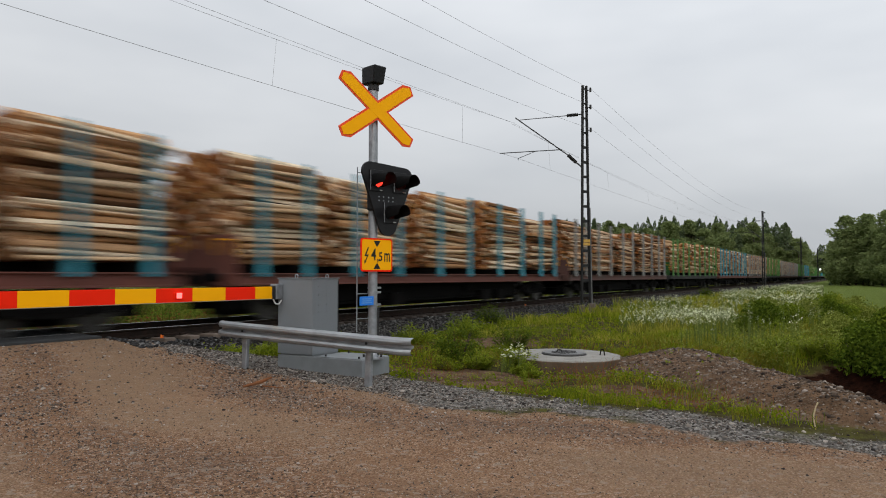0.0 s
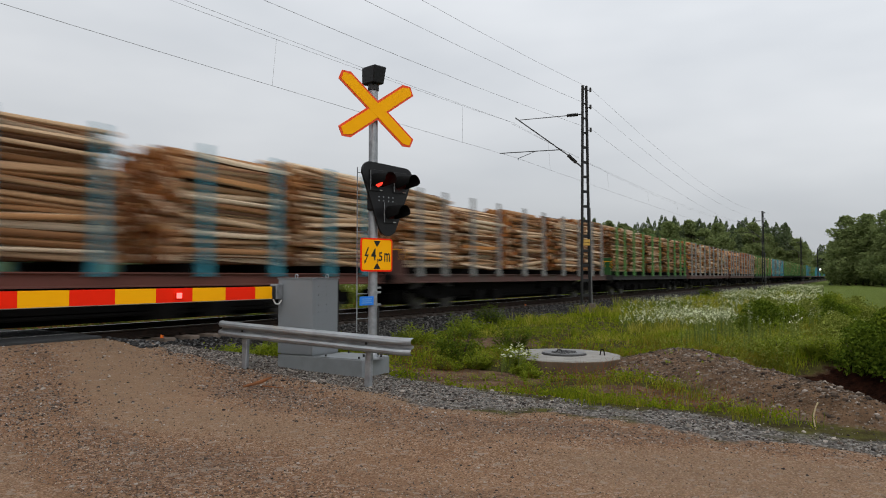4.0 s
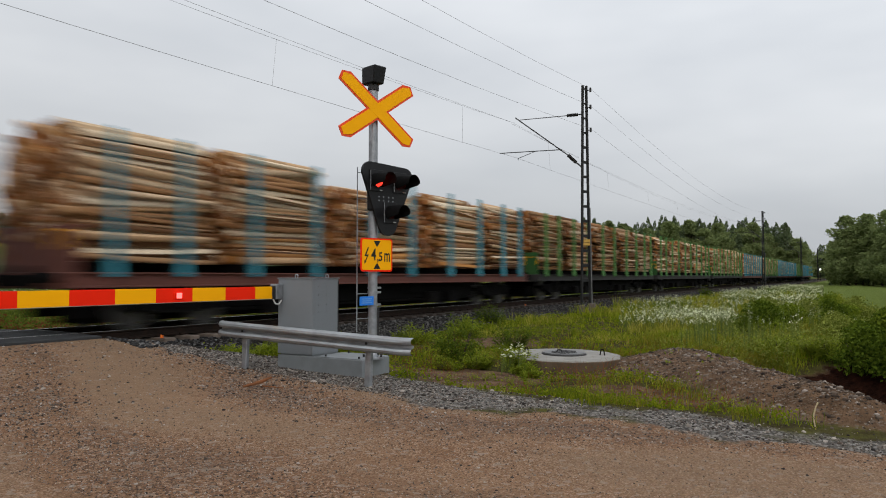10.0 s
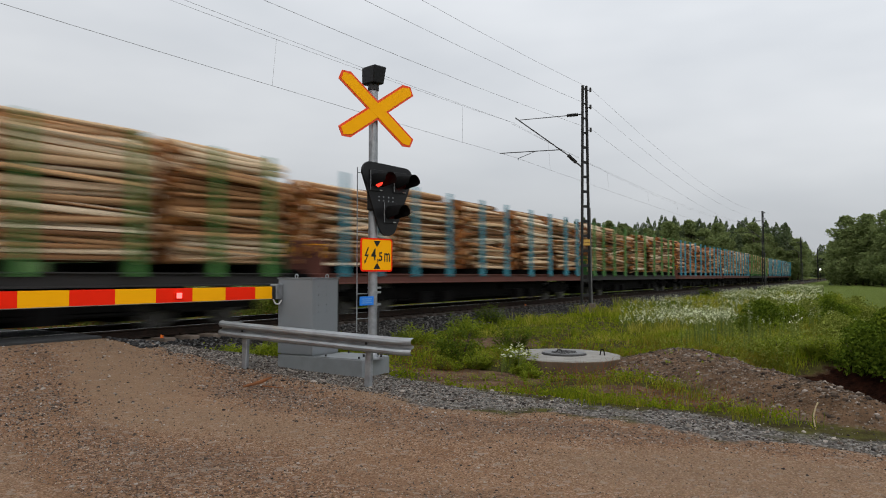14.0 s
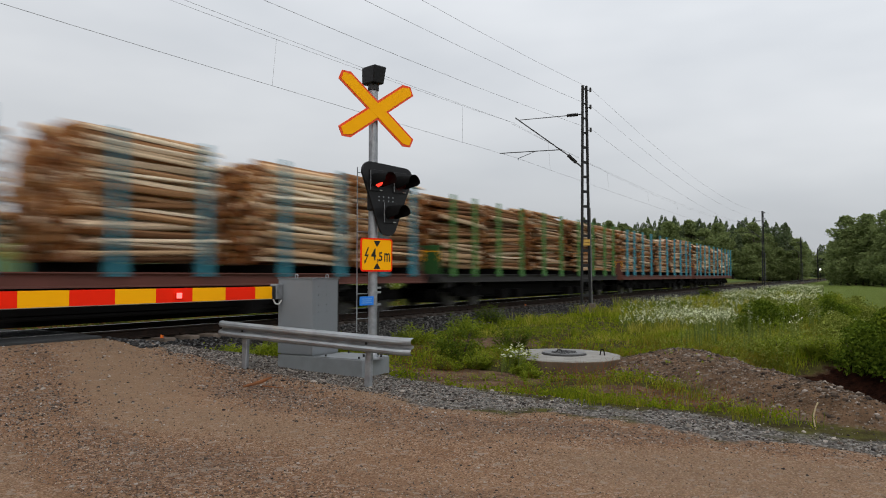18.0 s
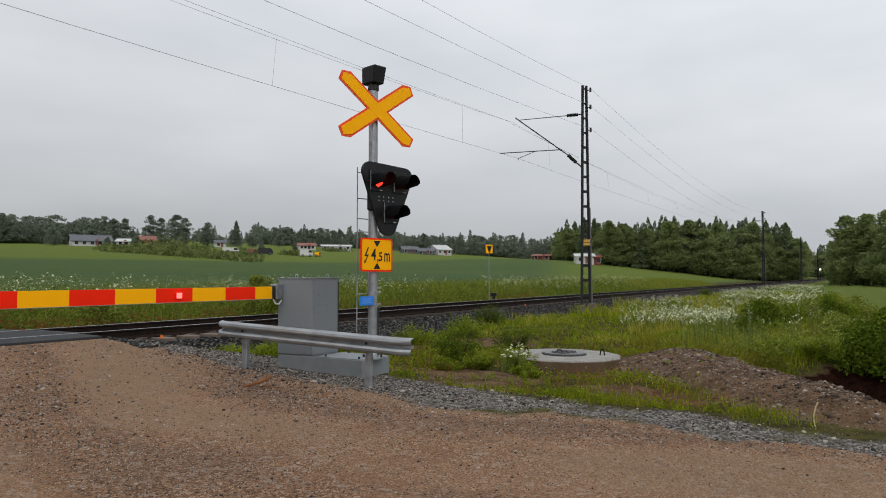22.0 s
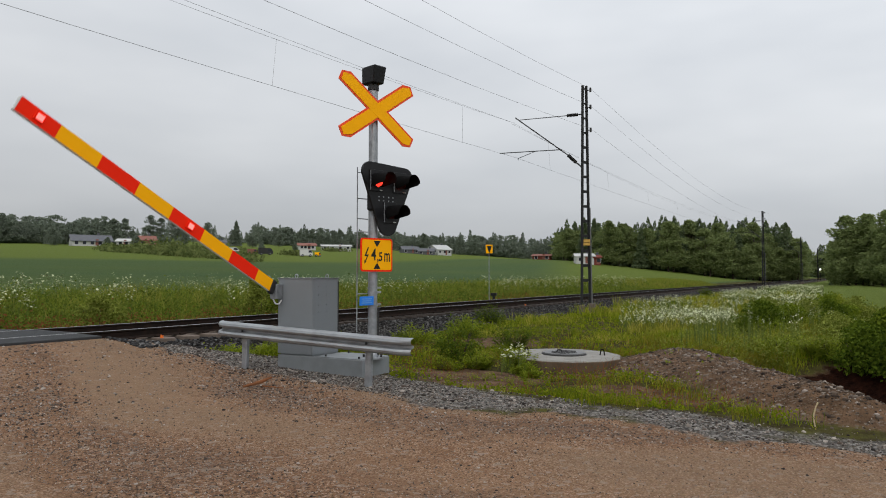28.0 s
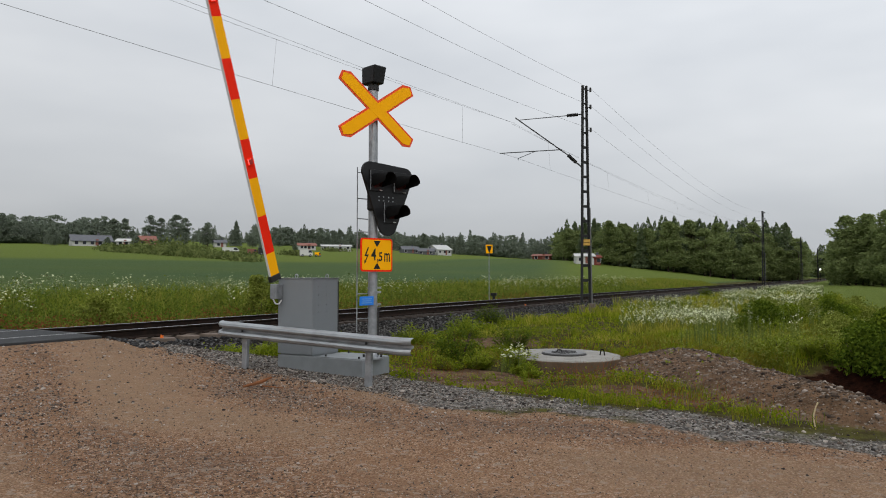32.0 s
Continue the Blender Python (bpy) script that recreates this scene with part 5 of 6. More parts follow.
KINDS = []
for seed, h, w in ((1, 15.0, 3.0), (2, 12.0, 2.6), (3, 16.5, 3.2)):
    KINDS.append(("spruce_tree", "dark green spruce tree", spruce_crown(seed, h, w), SPRUCE, trunk_shape(h, 0.20), h))
for seed, h, w in ((11, 12.0, 3.2), (12, 10.0, 3.0), (13, 14.0, 3.4), (14, 8.0, 2.6)):
    KINDS.append(("birch_tree", "broad green birch tree in leaf", leafy_crown(seed, h, w, 26, 34, 0.44, 0.14), BIRCH, trunk_shape(h, 0.16, 6, seed), h))
FINE = [spruce_crown(51 + k, KINDS[k][5], (3.0, 2.6, 3.2)[k], 1500) for k in range(3)]
FINE += [leafy_crown(61 + k, KINDS[3 + k][5], (3.2, 3.0, 3.4, 2.6)[k], 64, 60, 0.27, 0.12) for k in range(4)]
for k, (nm, lb, (cv, cf), mt, tr, h) in enumerate(KINDS):
    KINDS[k] = (nm, lb, (cv, cf), raw_mesh("crown", FINE[k][0], FINE[k][1], mt), tr.mesh("trunk", TRUNK), h)


# Crown copies in the haze-coloured leaves, for the far village trees.
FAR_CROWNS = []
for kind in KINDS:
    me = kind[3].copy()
    me.materials[0] = HAZELEAF
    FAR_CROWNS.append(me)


def plant_tree(kind, x, y, scale, turn, group, far=False):
    nm, lb, arrays, crown, trunk, h = KINDS[kind]
    crown = FAR_CROWNS[kind] if far else crown
    tree = thing(nm, pose(x, y, float(land(x, y)), 0, 0, turn), lb, "tree", group)
    for name, me in (("crown", crown), ("trunk", trunk)):
        ob = part(name, me, None, tree)
        wide = 1.4 * scale if kind > 2 else 1.1 * scale
        ob.matrix_basis = Matrix.Diagonal((wide, wide, scale, 1))
    return tree


def wood(name, spots, label, leaves=None):
    """Far woods, too dense to count, as one object."""
    rng = np.random.default_rng(len(spots))
    V, Fc, n, mats = [], [], 0, []
    for x, y, kind, s in spots:
        cv, cf = KINDS[kind][2]
        a = rng.uniform(0, 6.28)
        rot = np.array([[math.cos(a), -math.sin(a), 0], [math.sin(a), math.cos(a), 0], [0, 0, 1]])
        V.append(cv * s * np.array([1.35, 1.35, 1.0] if kind > 2 else [1.1, 1.1, 1.0]) @ rot.T + np.array([x, y, float(land(x, y)) - 1.0]))
        Fc.append(cf + n)
        mats.append(np.full(len(cf), 0 if kind < 3 else 1, np.int32))
        n += len(cv)
    me = raw_mesh(name, np.concatenate(V), np.concatenate(Fc), leaves or [SPRUCE, BIRCH])
    me.polygons.foreach_set("material_index", np.concatenate(mats))
    tagged(new(name, me), label, "forest", kind="stuff")


rng = random.Random(9)
# forest beyond the field, along the track: edge trees one by one, the depth behind as stuff
edge_line = [(-20.5, 235), (-18, 222), (-16, 214), (-13, 210), (-10, 210), (-7, 214), (-3.9, 224)]
for k in range(64):
    t = k / 63 * (len(edge_line) - 1)
    i = min(int(t), len(edge_line) - 2)
    az = lerp(edge_line[i][0], edge_line[i + 1][0], t - i)
    r = lerp(edge_line[i][1], edge_line[i + 1][1], t - i) + rng.uniform(-5, 9)
    x, y = polar(az + rng.uniform(-0.12, 0.12), r)
    plant_tree(rng.choice((0, 1, 3, 3, 4, 5, 5, 5, 6, 3, 4)), x, y, rng.uniform(0.85, 1.1) * float(np.interp(az, [-15, -13, -8, -4], [0.86, 1.0, 1.05, 1.12])), rng.uniform(0, 360), "trees of the forest edge")
spots = []
for k in range(520):
    az = rng.uniform(-21, -3.9)
    r = np.interp(az, [p[0] for p in edge_line], [p[1] for p in edge_line]) + 8 + 60 * rng.random()
    x, y = polar(az, r)
    spots.append((x, y, rng.choice((0, 1, 2, 5, 3, 5, 3, 5)), rng.uniform(0.85, 1.12) * float(np.interp(az, [-15, -13, -8, -4], [0.86, 1.0, 1.05, 1.14]))))
wood("forest", spots, "dense mixed forest of spruce and birch behind the field")
# woods across the field
spots = []
for k in range(360):
    az = rng.uniform(-45, -18)
    r = rng.uniform(380, 470)
    x, y = polar(az, r)
    spots.append((x, y, rng.choice((0, 5, 1, 3, 4, 1, 3, 5)), rng.uniform(0.85, 1.12) * (0.82 if az < -29 else 0.95)))
wood("far_forest", spots, "distant hazy spruce forest beyond the field", [HAZELEAF, HAZELEAF])
spots = []
for k in range(130):
    az = rng.uniform(-66, -54)
    r = rng.uniform(285, 340)
    x, y = polar(az, r)
    spots.append((x, y, rng.choice((3, 4, 5, 5, 4, 3)), rng.uniform(0.55, 0.95)))
for k in range(160):
    az = rng.uniform(-56, -40)
    r = rng.uniform(420, 520)
    x, y = polar(az, r)
    spots.append((x, y, rng.choice((0, 1, 2, 4, 5)), rng.uniform(0.42, 0.66)))
wood("village_wood", spots, "hazy green wood behind the village houses", [HAZELEAF, HAZELEAF])
# gap in the woods along the track, and the wood on the near side
spots = []
for k in range(120):
    x, y = rng.uniform(-75, 30), rng.uniform(560, 640)
    spots.append((x, y, rng.choice((0, 2, 5, 3)), rng.uniform(1.35, 1.75)))
wood("end_forest", spots, "distant forest closing the view along the track")
spots = []
for k in range(240):
    az = rng.uniform(-1.1, 9)
    x, y = polar(az, 165 + 35 * rng.random() - 3 * az)
    spots.append((x, y, rng.choice((0, 5, 5, 3, 5, 3)), rng.uniform(0.82, 0.98)))
wood("near_side_forest", spots, "dark dense forest on the near side of the track")
for k in range(16):
    x, y = polar(-1.2 + 0.36 * k + rng.uniform(-0.15, 0.15), 158 + rng.uniform(-5, 5) - 2 * k)
    plant_tree(rng.choice((3, 5, 4, 5)), x, y, rng.uniform(0.72, 0.95), rng.uniform(0, 360), "trees beside the meadow")
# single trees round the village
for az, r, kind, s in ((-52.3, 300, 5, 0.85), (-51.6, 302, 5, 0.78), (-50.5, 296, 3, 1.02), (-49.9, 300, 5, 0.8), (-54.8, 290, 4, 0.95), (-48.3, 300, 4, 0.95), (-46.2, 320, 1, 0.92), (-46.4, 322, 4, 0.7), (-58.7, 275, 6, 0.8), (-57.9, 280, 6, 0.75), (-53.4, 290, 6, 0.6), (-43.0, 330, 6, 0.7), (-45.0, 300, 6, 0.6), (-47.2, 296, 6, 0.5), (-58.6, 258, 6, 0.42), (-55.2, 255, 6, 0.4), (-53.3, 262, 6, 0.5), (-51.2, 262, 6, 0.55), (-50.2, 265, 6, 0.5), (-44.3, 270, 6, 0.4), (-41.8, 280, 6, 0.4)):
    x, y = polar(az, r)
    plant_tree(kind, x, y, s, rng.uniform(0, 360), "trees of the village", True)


# scrub on the bank below the village, and hedges in front of the houses
SCRUBLEAF = leafage("scrub_leaves", (0.075, 0.100, 0.030), (0.215, 0.245, 0.085), 0.35, 0.06)
rs9 = np.random.default_rng(77)
sx, sy, sz, ss = [], [], [], []
for k in range(420):
    az = rs9.uniform(-55.5, -45.0)
    r = np.interp(az, [-55.5, -50, -45], [200, 168, 140]) + rs9.uniform(0, 55)
    bx, by = polar(az, r)
    for j in range(16):
        px, py = bx + rs9.normal(0, 1.3), by + rs9.normal(0, 1.3)
        sx.append(px), sy.append(py), sz.append(abs(rs9.normal(0.4, 0.4 + 0.9 * max(0.0, math.sin((az + 54) * 0.5))))), ss.append(rs9.uniform(0.3, 0.6))
for k in range(260):
    az = rs9.uniform(-47.0, -34.5)
    r = np.interp(az, [-47, -40.5, -40, -34.5], [215, 218, 285, 300]) + abs(rs9.normal(0, 10))
    if math.sin(az * 1.9) + 0.6 * math.sin(az * 4.3) < -0.1:
        continue
    bx, by = polar(az, r)
    for j in range(16):
        sx.append(bx + rs9.normal(0, 1.2)), sy.append(by + rs9.normal(0, 1.2)), sz.append(abs(rs9.normal(0.5, 0.45))), ss.append(rs9.uniform(0.3, 0.6))
cv, cf = clumps(rs9, np.stack([sx, sy, land(np.array(sx), np.array(sy)) + np.array(sz)], 1), np.array(ss))
tagged(new("scrub", raw_mesh("scrub", cv, cf, SCRUBLEAF)), "rough green scrub on the bank below the village", "scrub", kind="stuff")


# ---- bushes ----
HERBLEAF = leafage("herb_leaves", (0.105, 0.148, 0.011), (0.325, 0.375, 0.034), 0.4, 1.8)


def herb_crown(seed, h, w):
    """Upright leafy stems with narrow leaves."""
    rng = np.random.default_rng(seed)
    stems, per = int(50 + 90 * w), 22
    a, lean = rng.uniform(0, 6.28, stems), np.sqrt(rng.random(stems))
    tall = h * rng.uniform(0.4, 1.2, stems) * (1.15 - 0.45 * lean)
    t = rng.uniform(0.12, 1.0, (stems, per))
    r = 1.2 * w * lean[:, None] * (0.45 + 0.55 * t)
    root = np.stack([r * np.cos(a)[:, None], r * np.sin(a)[:, None], t * tall[:, None]], 2).reshape(-1, 3)
    b = rng.uniform(0, 6.28, stems * per)
    up = rng.uniform(-0.1, 0.9, stems * per)
    out = np.stack([np.cos(b), np.sin(b), up], 1)
    side = np.stack([-np.sin(b), np.cos(b), 0 * b], 1)
    L = (rng.uniform(0.05, 0.10, stems * per) * (0.8 + 0.5 * w))[:, None]
    v = np.stack([root, root + out * L * 0.5 + side * L * 0.16, root + out * L - np.array([0, 0, 0.15]) * L, root + out * L * 0.5 - side * L * 0.16], 1).reshape(-1, 3)
    k = np.arange(stems * per)[:, None] * 4
    return v, np.concatenate([k + [0, 1, 2], k + [0, 2, 3]], 1).reshape(-1, 3)


def bush(x, y, w, h, seed, label):
    b = thing("bush", pose(x, y, float(land(x, y)) - 0.03, 0, 0, seed * 37), label, "bush", "bushes beside the track")
    cv, cf = herb_crown(seed, h, w) if w < 0.7 else leafy_crown(seed, h, w, 30, 190, 0.026 + 0.016 * w, 0.04)
    leaf = (DARKLEAF if h in (0.84, 0.58, 0.6) else HERBLEAF) if w < 0.7 else (DARKLEAF if w in (0.95, 0.96) else (WILLOWLEAF, BUSHLEAF, WILLOWLEAF)[seed % 3])
    part("crown", raw_mesh("crown", cv, cf, leaf), None, b)
    rg = random.Random(seed)
    for k in range(5):
        a = rg.uniform(0, 6.28)
        part("stem", Shape().cyl((0.05 * math.cos(a), 0.05 * math.sin(a), -0.05), (0.5 * w * math.cos(a), 0.5 * w * math.sin(a), h * 0.7), 0.012, 0.005, 5), TRUNK, b)


for k, (x, y, w, h) in enumerate(((-7.0, 12.7, 0.52, 0.84), (-6.3, 12.2, 0.30, 0.40), (-7.2, 15.7, 0.45, 0.58), (-9.3, 14.6, 0.5, 0.46), (-9.2, 11.6, 0.40, 0.52), (-8.6, 11.1, 0.34, 0.45), (-10.1, 10.9, 0.40, 0.50), (-9.8, 9.8, 0.40, 0.42), (-10.5, 9.9, 0.30, 0.34), (-9.2, 9.7, 0.30, 0.34), (-10.9, 22.0, 0.55, 0.6), (-8.9, 16.5, 0.45, 0.5), (-10.2, 19.0, 0.5, 0.45), (-5.3, 12.2, 0.28, 0.26), (-5.9, 13.2, 0.36, 0.42), (-2.2, 28.4, 0.8, 0.75), (-3.4, 33.0, 0.9, 0.8), (-2.0, 35.0, 0.9, 0.8), (1.5, 24.2, 1.2, 1.4), (-0.6, 26.0, 1.0, 1.0), (3.6, 24.5, 1.3, 2.0), (-1.2, 38.0, 1.2, 1.1), (0.8, 34.0, 1.2, 1.3), (2.8, 30.0, 1.3, 1.6), (-2.4, 23.4, 0.5, 0.5), (1.3, 16.6, 0.96, 1.3), (2.2, 15.2, 1.0, 1.2), (0.6, 18.2, 0.96, 1.1), (2.0, 19.0, 0.96, 1.5), (-1.0, 16.9, 0.45, 0.4), (-0.5, 16.7, 0.5, 0.5), (0.1, 16.3, 0.96, 0.75), (0.8, 15.7, 0.96, 0.9), (1.5, 15.0, 0.96, 1.0), (-1.6, 18.0, 0.5, 0.45), (-8.1, 14.2, 0.3, 0.3), (-4.0, 18.5, 0.4, 0.35), (-0.2, 45.0, 1.3, 1.3), (1.6, 42.0, 1.4, 1.5), (-11.0, 62.0, 0.6, 0.6), (-17.9, 12.2, 0.8, 1.2), (-18.6, 8.8, 0.95, 1.7), (-17.9, 19.4, 0.7, 1.5), (-18.4, 18.8, 0.8, 1.9), (-19.6, 6.6, 0.9, 1.6), (1.0, 17.5, 0.9, 1.5), (0.0, 22.5, 0.95, 1.25), (-1.0, 31.0, 0.96, 1.15), (1.8, 21.5, 1.2, 1.9), (3.0, 18.0, 1.1, 1.6), (-0.8, 28.5, 0.9, 0.9), (0.9, 28.0, 1.1, 1.3), (-2.7, 24.3, 0.95, 0.95))):
    bush(x, y, w, h, 40 + k, "leafy green bush in the rough grass")


# ---- grass and flowers ----
def grass_material(name, dark, light, dry):
    g = Nodes(name)
    r = g.island_random()
    c = g.ramp(r, (0.0, dark), (0.6, light), (0.9, light), (1.0, dry))
    c = g.mix(g.ramp(g.noise(0.6, 4.0, 0.6), (0.42, (0, 0, 0)), (0.66, (0.6, 0.6, 0.6))), c, dry)
    c = g.mix(g.ramp(g.noise(1.7, 4.0, 0.6), (0.50, (0, 0, 0)), (0.64, (0.7, 0.7, 0.7))), c, dark)
    return g.thin(c, 0.75, 0.3)


BLADE = grass_material("grass_blades", (0.062, 0.105, 0.007), (0.260, 0.300, 0.018), (0.44, 0.35, 0.08))
PETAL = painted("white_petals", (0.48, 0.50, 0.30), (0.38, 0.41, 0.22), 0.7, 0.0, 3.0)
STEM = painted("flower_stems", (0.115, 0.150, 0.030), (0.080, 0.110, 0.022), 0.7)


def blades(name, x, y, height, width, material, label, seed):
    rng = np.random.default_rng(seed)
    n = len(x)
    z = land(x, y) - 0.01
    a = rng.uniform(0, 6.28, n)
    lean = rng.uniform(0.10, 0.80, n) * height
    la = rng.uniform(0, 6.28, n)
    base = np.stack([x, y, z], 1)
    side = np.stack([np.cos(a), np.sin(a), np.zeros(n)], 1) * width[:, None] / 2
    up = np.stack([np.cos(la) * lean * 0.35, np.sin(la) * lean * 0.35, height * 0.6], 1)
    tip = np.stack([np.cos(la) * lean, np.sin(la) * lean, height], 1)
    v = np.stack([base - side, base + side, base + up + side * 0.7, base + up - side * 0.7, base + tip], 1).reshape(-1, 3)
    k = np.arange(n)[:, None] * 5
    f = np.concatenate([k + [0, 1, 2], k + [0, 2, 3], k + [3, 2, 4]], 1).reshape(-1, 3)
    tagged(new(name, raw_mesh(name, v, f, material)), label, "grass", kind="stuff")


def scattered(seed, n, x0, x1, y0, y1, power=1.0):
    rng = np.random.default_rng(seed)
    return rng.uniform(x0, x1, n), y0 + (y1 - y0) * rng.random(n) ** power, rng


x, y, r9 = scattered(3, 26000, -11.2, 7.0, 8.5, 70.0, 2.0)
x, y = np.repeat(x, 7), np.repeat(y, 7)
spread = 0.03 + 0.10 * r9.random(len(x) // 7).repeat(7)
x, y = x + r9.normal(0, 1, len(x)) * spread, y + r9.normal(0, 1, len(y)) * spread
road, stone, field, earth = masks(x, y)
thick = 0.5 + 0.5 * fbm(x, y, 1.1, 4.0)
mound = mound_at(x, y)
pit_mask = pit_at(x, y)
keep = (r9.random(len(x)) < (0.06 + 0.94 * smooth(0.40, 0.72, thick)) * (0.22 + 0.78 * smooth(10.5, 16.0, y)) * (1 - 0.97 * mound) * (1 - 0.92 * smooth(0.3, 0.65, earth)) * (1 - 0.97 * smooth(0.15, 0.4, pit_mask))) & (road < 0.45 + 0.1 * r9.random(len(x))) & (stone < 0.5)
keep &= np.hypot(x + 5.33, y - 14.32) > 1.17
keep &= ~((x > -8.3) & (x < -6.3) & (y < 9.6)) & ~((x > -8.4) & (x < -4.8) & (y < 11.3) & (r9.random(len(x)) < 0.93)) & (ballast_at(x, y) < 0.15 + 0.6 * r9.random(len(x)) ** 3)
x, y, thick = x[keep], y[keep], thick[keep]
dist = np.hypot(x, y)
blades("verge_grass", x, y, r9.uniform(0.04, 0.17, len(x)) * (0.45 + 0.95 * thick) * (0.75 + 0.6 * smooth(0.0, 0.6, fbm(x, y, 0.8, 12.0))) * (1 + 1.6 * smooth(14, 26, y)), r9.uniform(0.006, 0.013, len(x)) * (1 + dist / 22), BLADE, "uneven green and yellowish verge grass", 5)
FARBLADE = grass_material("far_grass_blades", (0.060, 0.100, 0.012), (0.200, 0.250, 0.028), (0.31, 0.25, 0.06))
x, y, r9 = scattered(4, 85000, -28.0, -15.3, -2.0, 120.0, 1.6)
dist = np.hypot(x, y)
blades("far_side_grass", x, y, r9.uniform(0.15, 0.42, len(x)) * (0.75 + 1.9 * smooth(5.0, 9.0, TRACK - x)), r9.uniform(0.008, 0.016, len(x)) * (1 + dist / 22), FARBLADE, "tall rough grass beyond the rails", 6)


TUFT = grass_material("tuft_blades", (0.045, 0.080, 0.004), (0.185, 0.225, 0.010), (0.34, 0.22, 0.05))
# taller tufts between the mound and the road
r9 = np.random.default_rng(41)
cx, cy = r9.uniform(-3.9, 0.6, 300), r9.uniform(8.5, 12.4, 300)
q, s = ridge(cx, cy)
ok = (mound_at(cx, cy) < 0.35) & (q < -0.1) & (fbm(cx, cy, 2.6, 14.0) > 0.08) & (masks(cx, cy)[0] < 0.3)
cx, cy = np.repeat(cx[ok], 20), np.repeat(cy[ok], 20)
cx, cy = cx + r9.normal(0, 0.09, len(cx)), cy + r9.normal(0, 0.09, len(cy))
blades("grass_tufts", cx, cy, r9.uniform(0.05, 0.26, len(cx)) ** 1.1, r9.uniform(0.005, 0.012, len(cx)), TUFT, "bushy green grass tufts between mound and road", 42)


def weeds(name, x, y, height, leaf, per, material, label, seed):
    """Low broad-leaved plants: small sprays heaped round each root."""
    rng = np.random.default_rng(seed)
    n = len(x)
    z = land(x, y)
    q = rng.normal(size=(n, per, 3)) * np.array([0.55, 0.55, 0.0]) * height[:, None, None]
    q[:, :, 2] = np.abs(rng.normal(0.45, 0.3, (n, per))) * height[:, None]
    pts = (np.stack([x, y, z], 1)[:, None, :] + q).reshape(-1, 3)
    cv, cf = clumps(rng, pts, np.repeat(leaf, per) * rng.uniform(0.6, 1.2, n * per))
    tagged(new(name, raw_mesh(name, cv, cf, material)), label, "weeds", kind="stuff")


WEED = leafage("weed_leaves", (0.090, 0.140, 0.006), (0.285, 0.320, 0.016))
FARWEED = leafage("far_weed_leaves", (0.060, 0.100, 0.014), (0.215, 0.255, 0.038), 0.35, 0.9)
SORREL = leafage("sorrel_heads", (0.15, 0.055, 0.020), (0.30, 0.12, 0.045))
x, y, r9 = scattered(31, 12000, -11.0, 6.0, 8.9, 45.0, 1.7)
road, stone, field, earth = masks(x, y)
keep = (r9.random(len(x)) < (0.15 + 0.85 * smooth(0.35, 0.6, 0.5 + 0.5 * fbm(x, y, 1.9, 6.0))) * (1 - 0.9 * smooth(0.3, 0.7, earth))) & (road < 0.4) & (stone < 0.55) & (np.hypot(x + 5.2, y - 14.4) > 1.15) & (ballast_at(x, y) < 0.4) & (pit_at(x, y) < 0.08) & ~((x > -2.2) & (ridge(x, y)[0] > -0.7) & (y < 15.8)) & ~((x > -8.3) & (x < -6.2) & (y < 9.6))
x, y = x[keep], y[keep]
weeds("verge_weeds", x, y, r9.uniform(0.05, 0.20, len(x)), 0.016 + 0.0007 * np.hypot(x, y), 12, WEED, "low leafy weeds among the verge grass", 32)
x, y, r9 = scattered(33, 15000, -26.0, -15.6, 0.0, 75.0, 1.5)
weeds("far_verge_weeds", x, y, r9.uniform(0.12, 0.62, len(x)) * (1 + 0.8 * smooth(5.0, 8.5, TRACK - x)), 0.03 + 0.0007 * np.hypot(x, y), 11, FARWEED, "leafy weeds beyond the rails", 34)
x, y, r9 = scattered(35, 6000, -19.5, -15.6, 3.0, 45.0, 1.4)
keep = fbm(x, y, 0.7, 3.3) > 0.0
r8 = np.random.default_rng(55)
sx, sy = r8.uniform(-9.0, 0.2, 1500), 9.2 + 12 * r8.random(1500) ** 1.3
ok = (mound_at(sx, sy) < 0.3) & (pit_at(sx, sy) < 0.1) & (masks(sx, sy)[0] < 0.2) & (ballast_at(sx, sy) < 0.3) & (np.hypot(sx + 5.37, sy - 14.3) > 1.3) & (fbm(sx, sy, 1.4, 31.0) > 0.05) & ~((sx > -8.5) & (sx < -6.0) & (sy < 9.9))
weeds("verge_sorrel", sx[ok], sy[ok], r8.uniform(0.06, 0.22, ok.sum()), np.full(ok.sum(), 0.014), 6, SORREL, "small reddish sorrel among the verge grass", 56)
weeds("sorrel", x[keep], y[keep], r9.uniform(0.4, 0.72, keep.sum()), np.full(keep.sum(), 0.035), 7, SORREL, "reddish sorrel in the grass beyond the rails", 36)


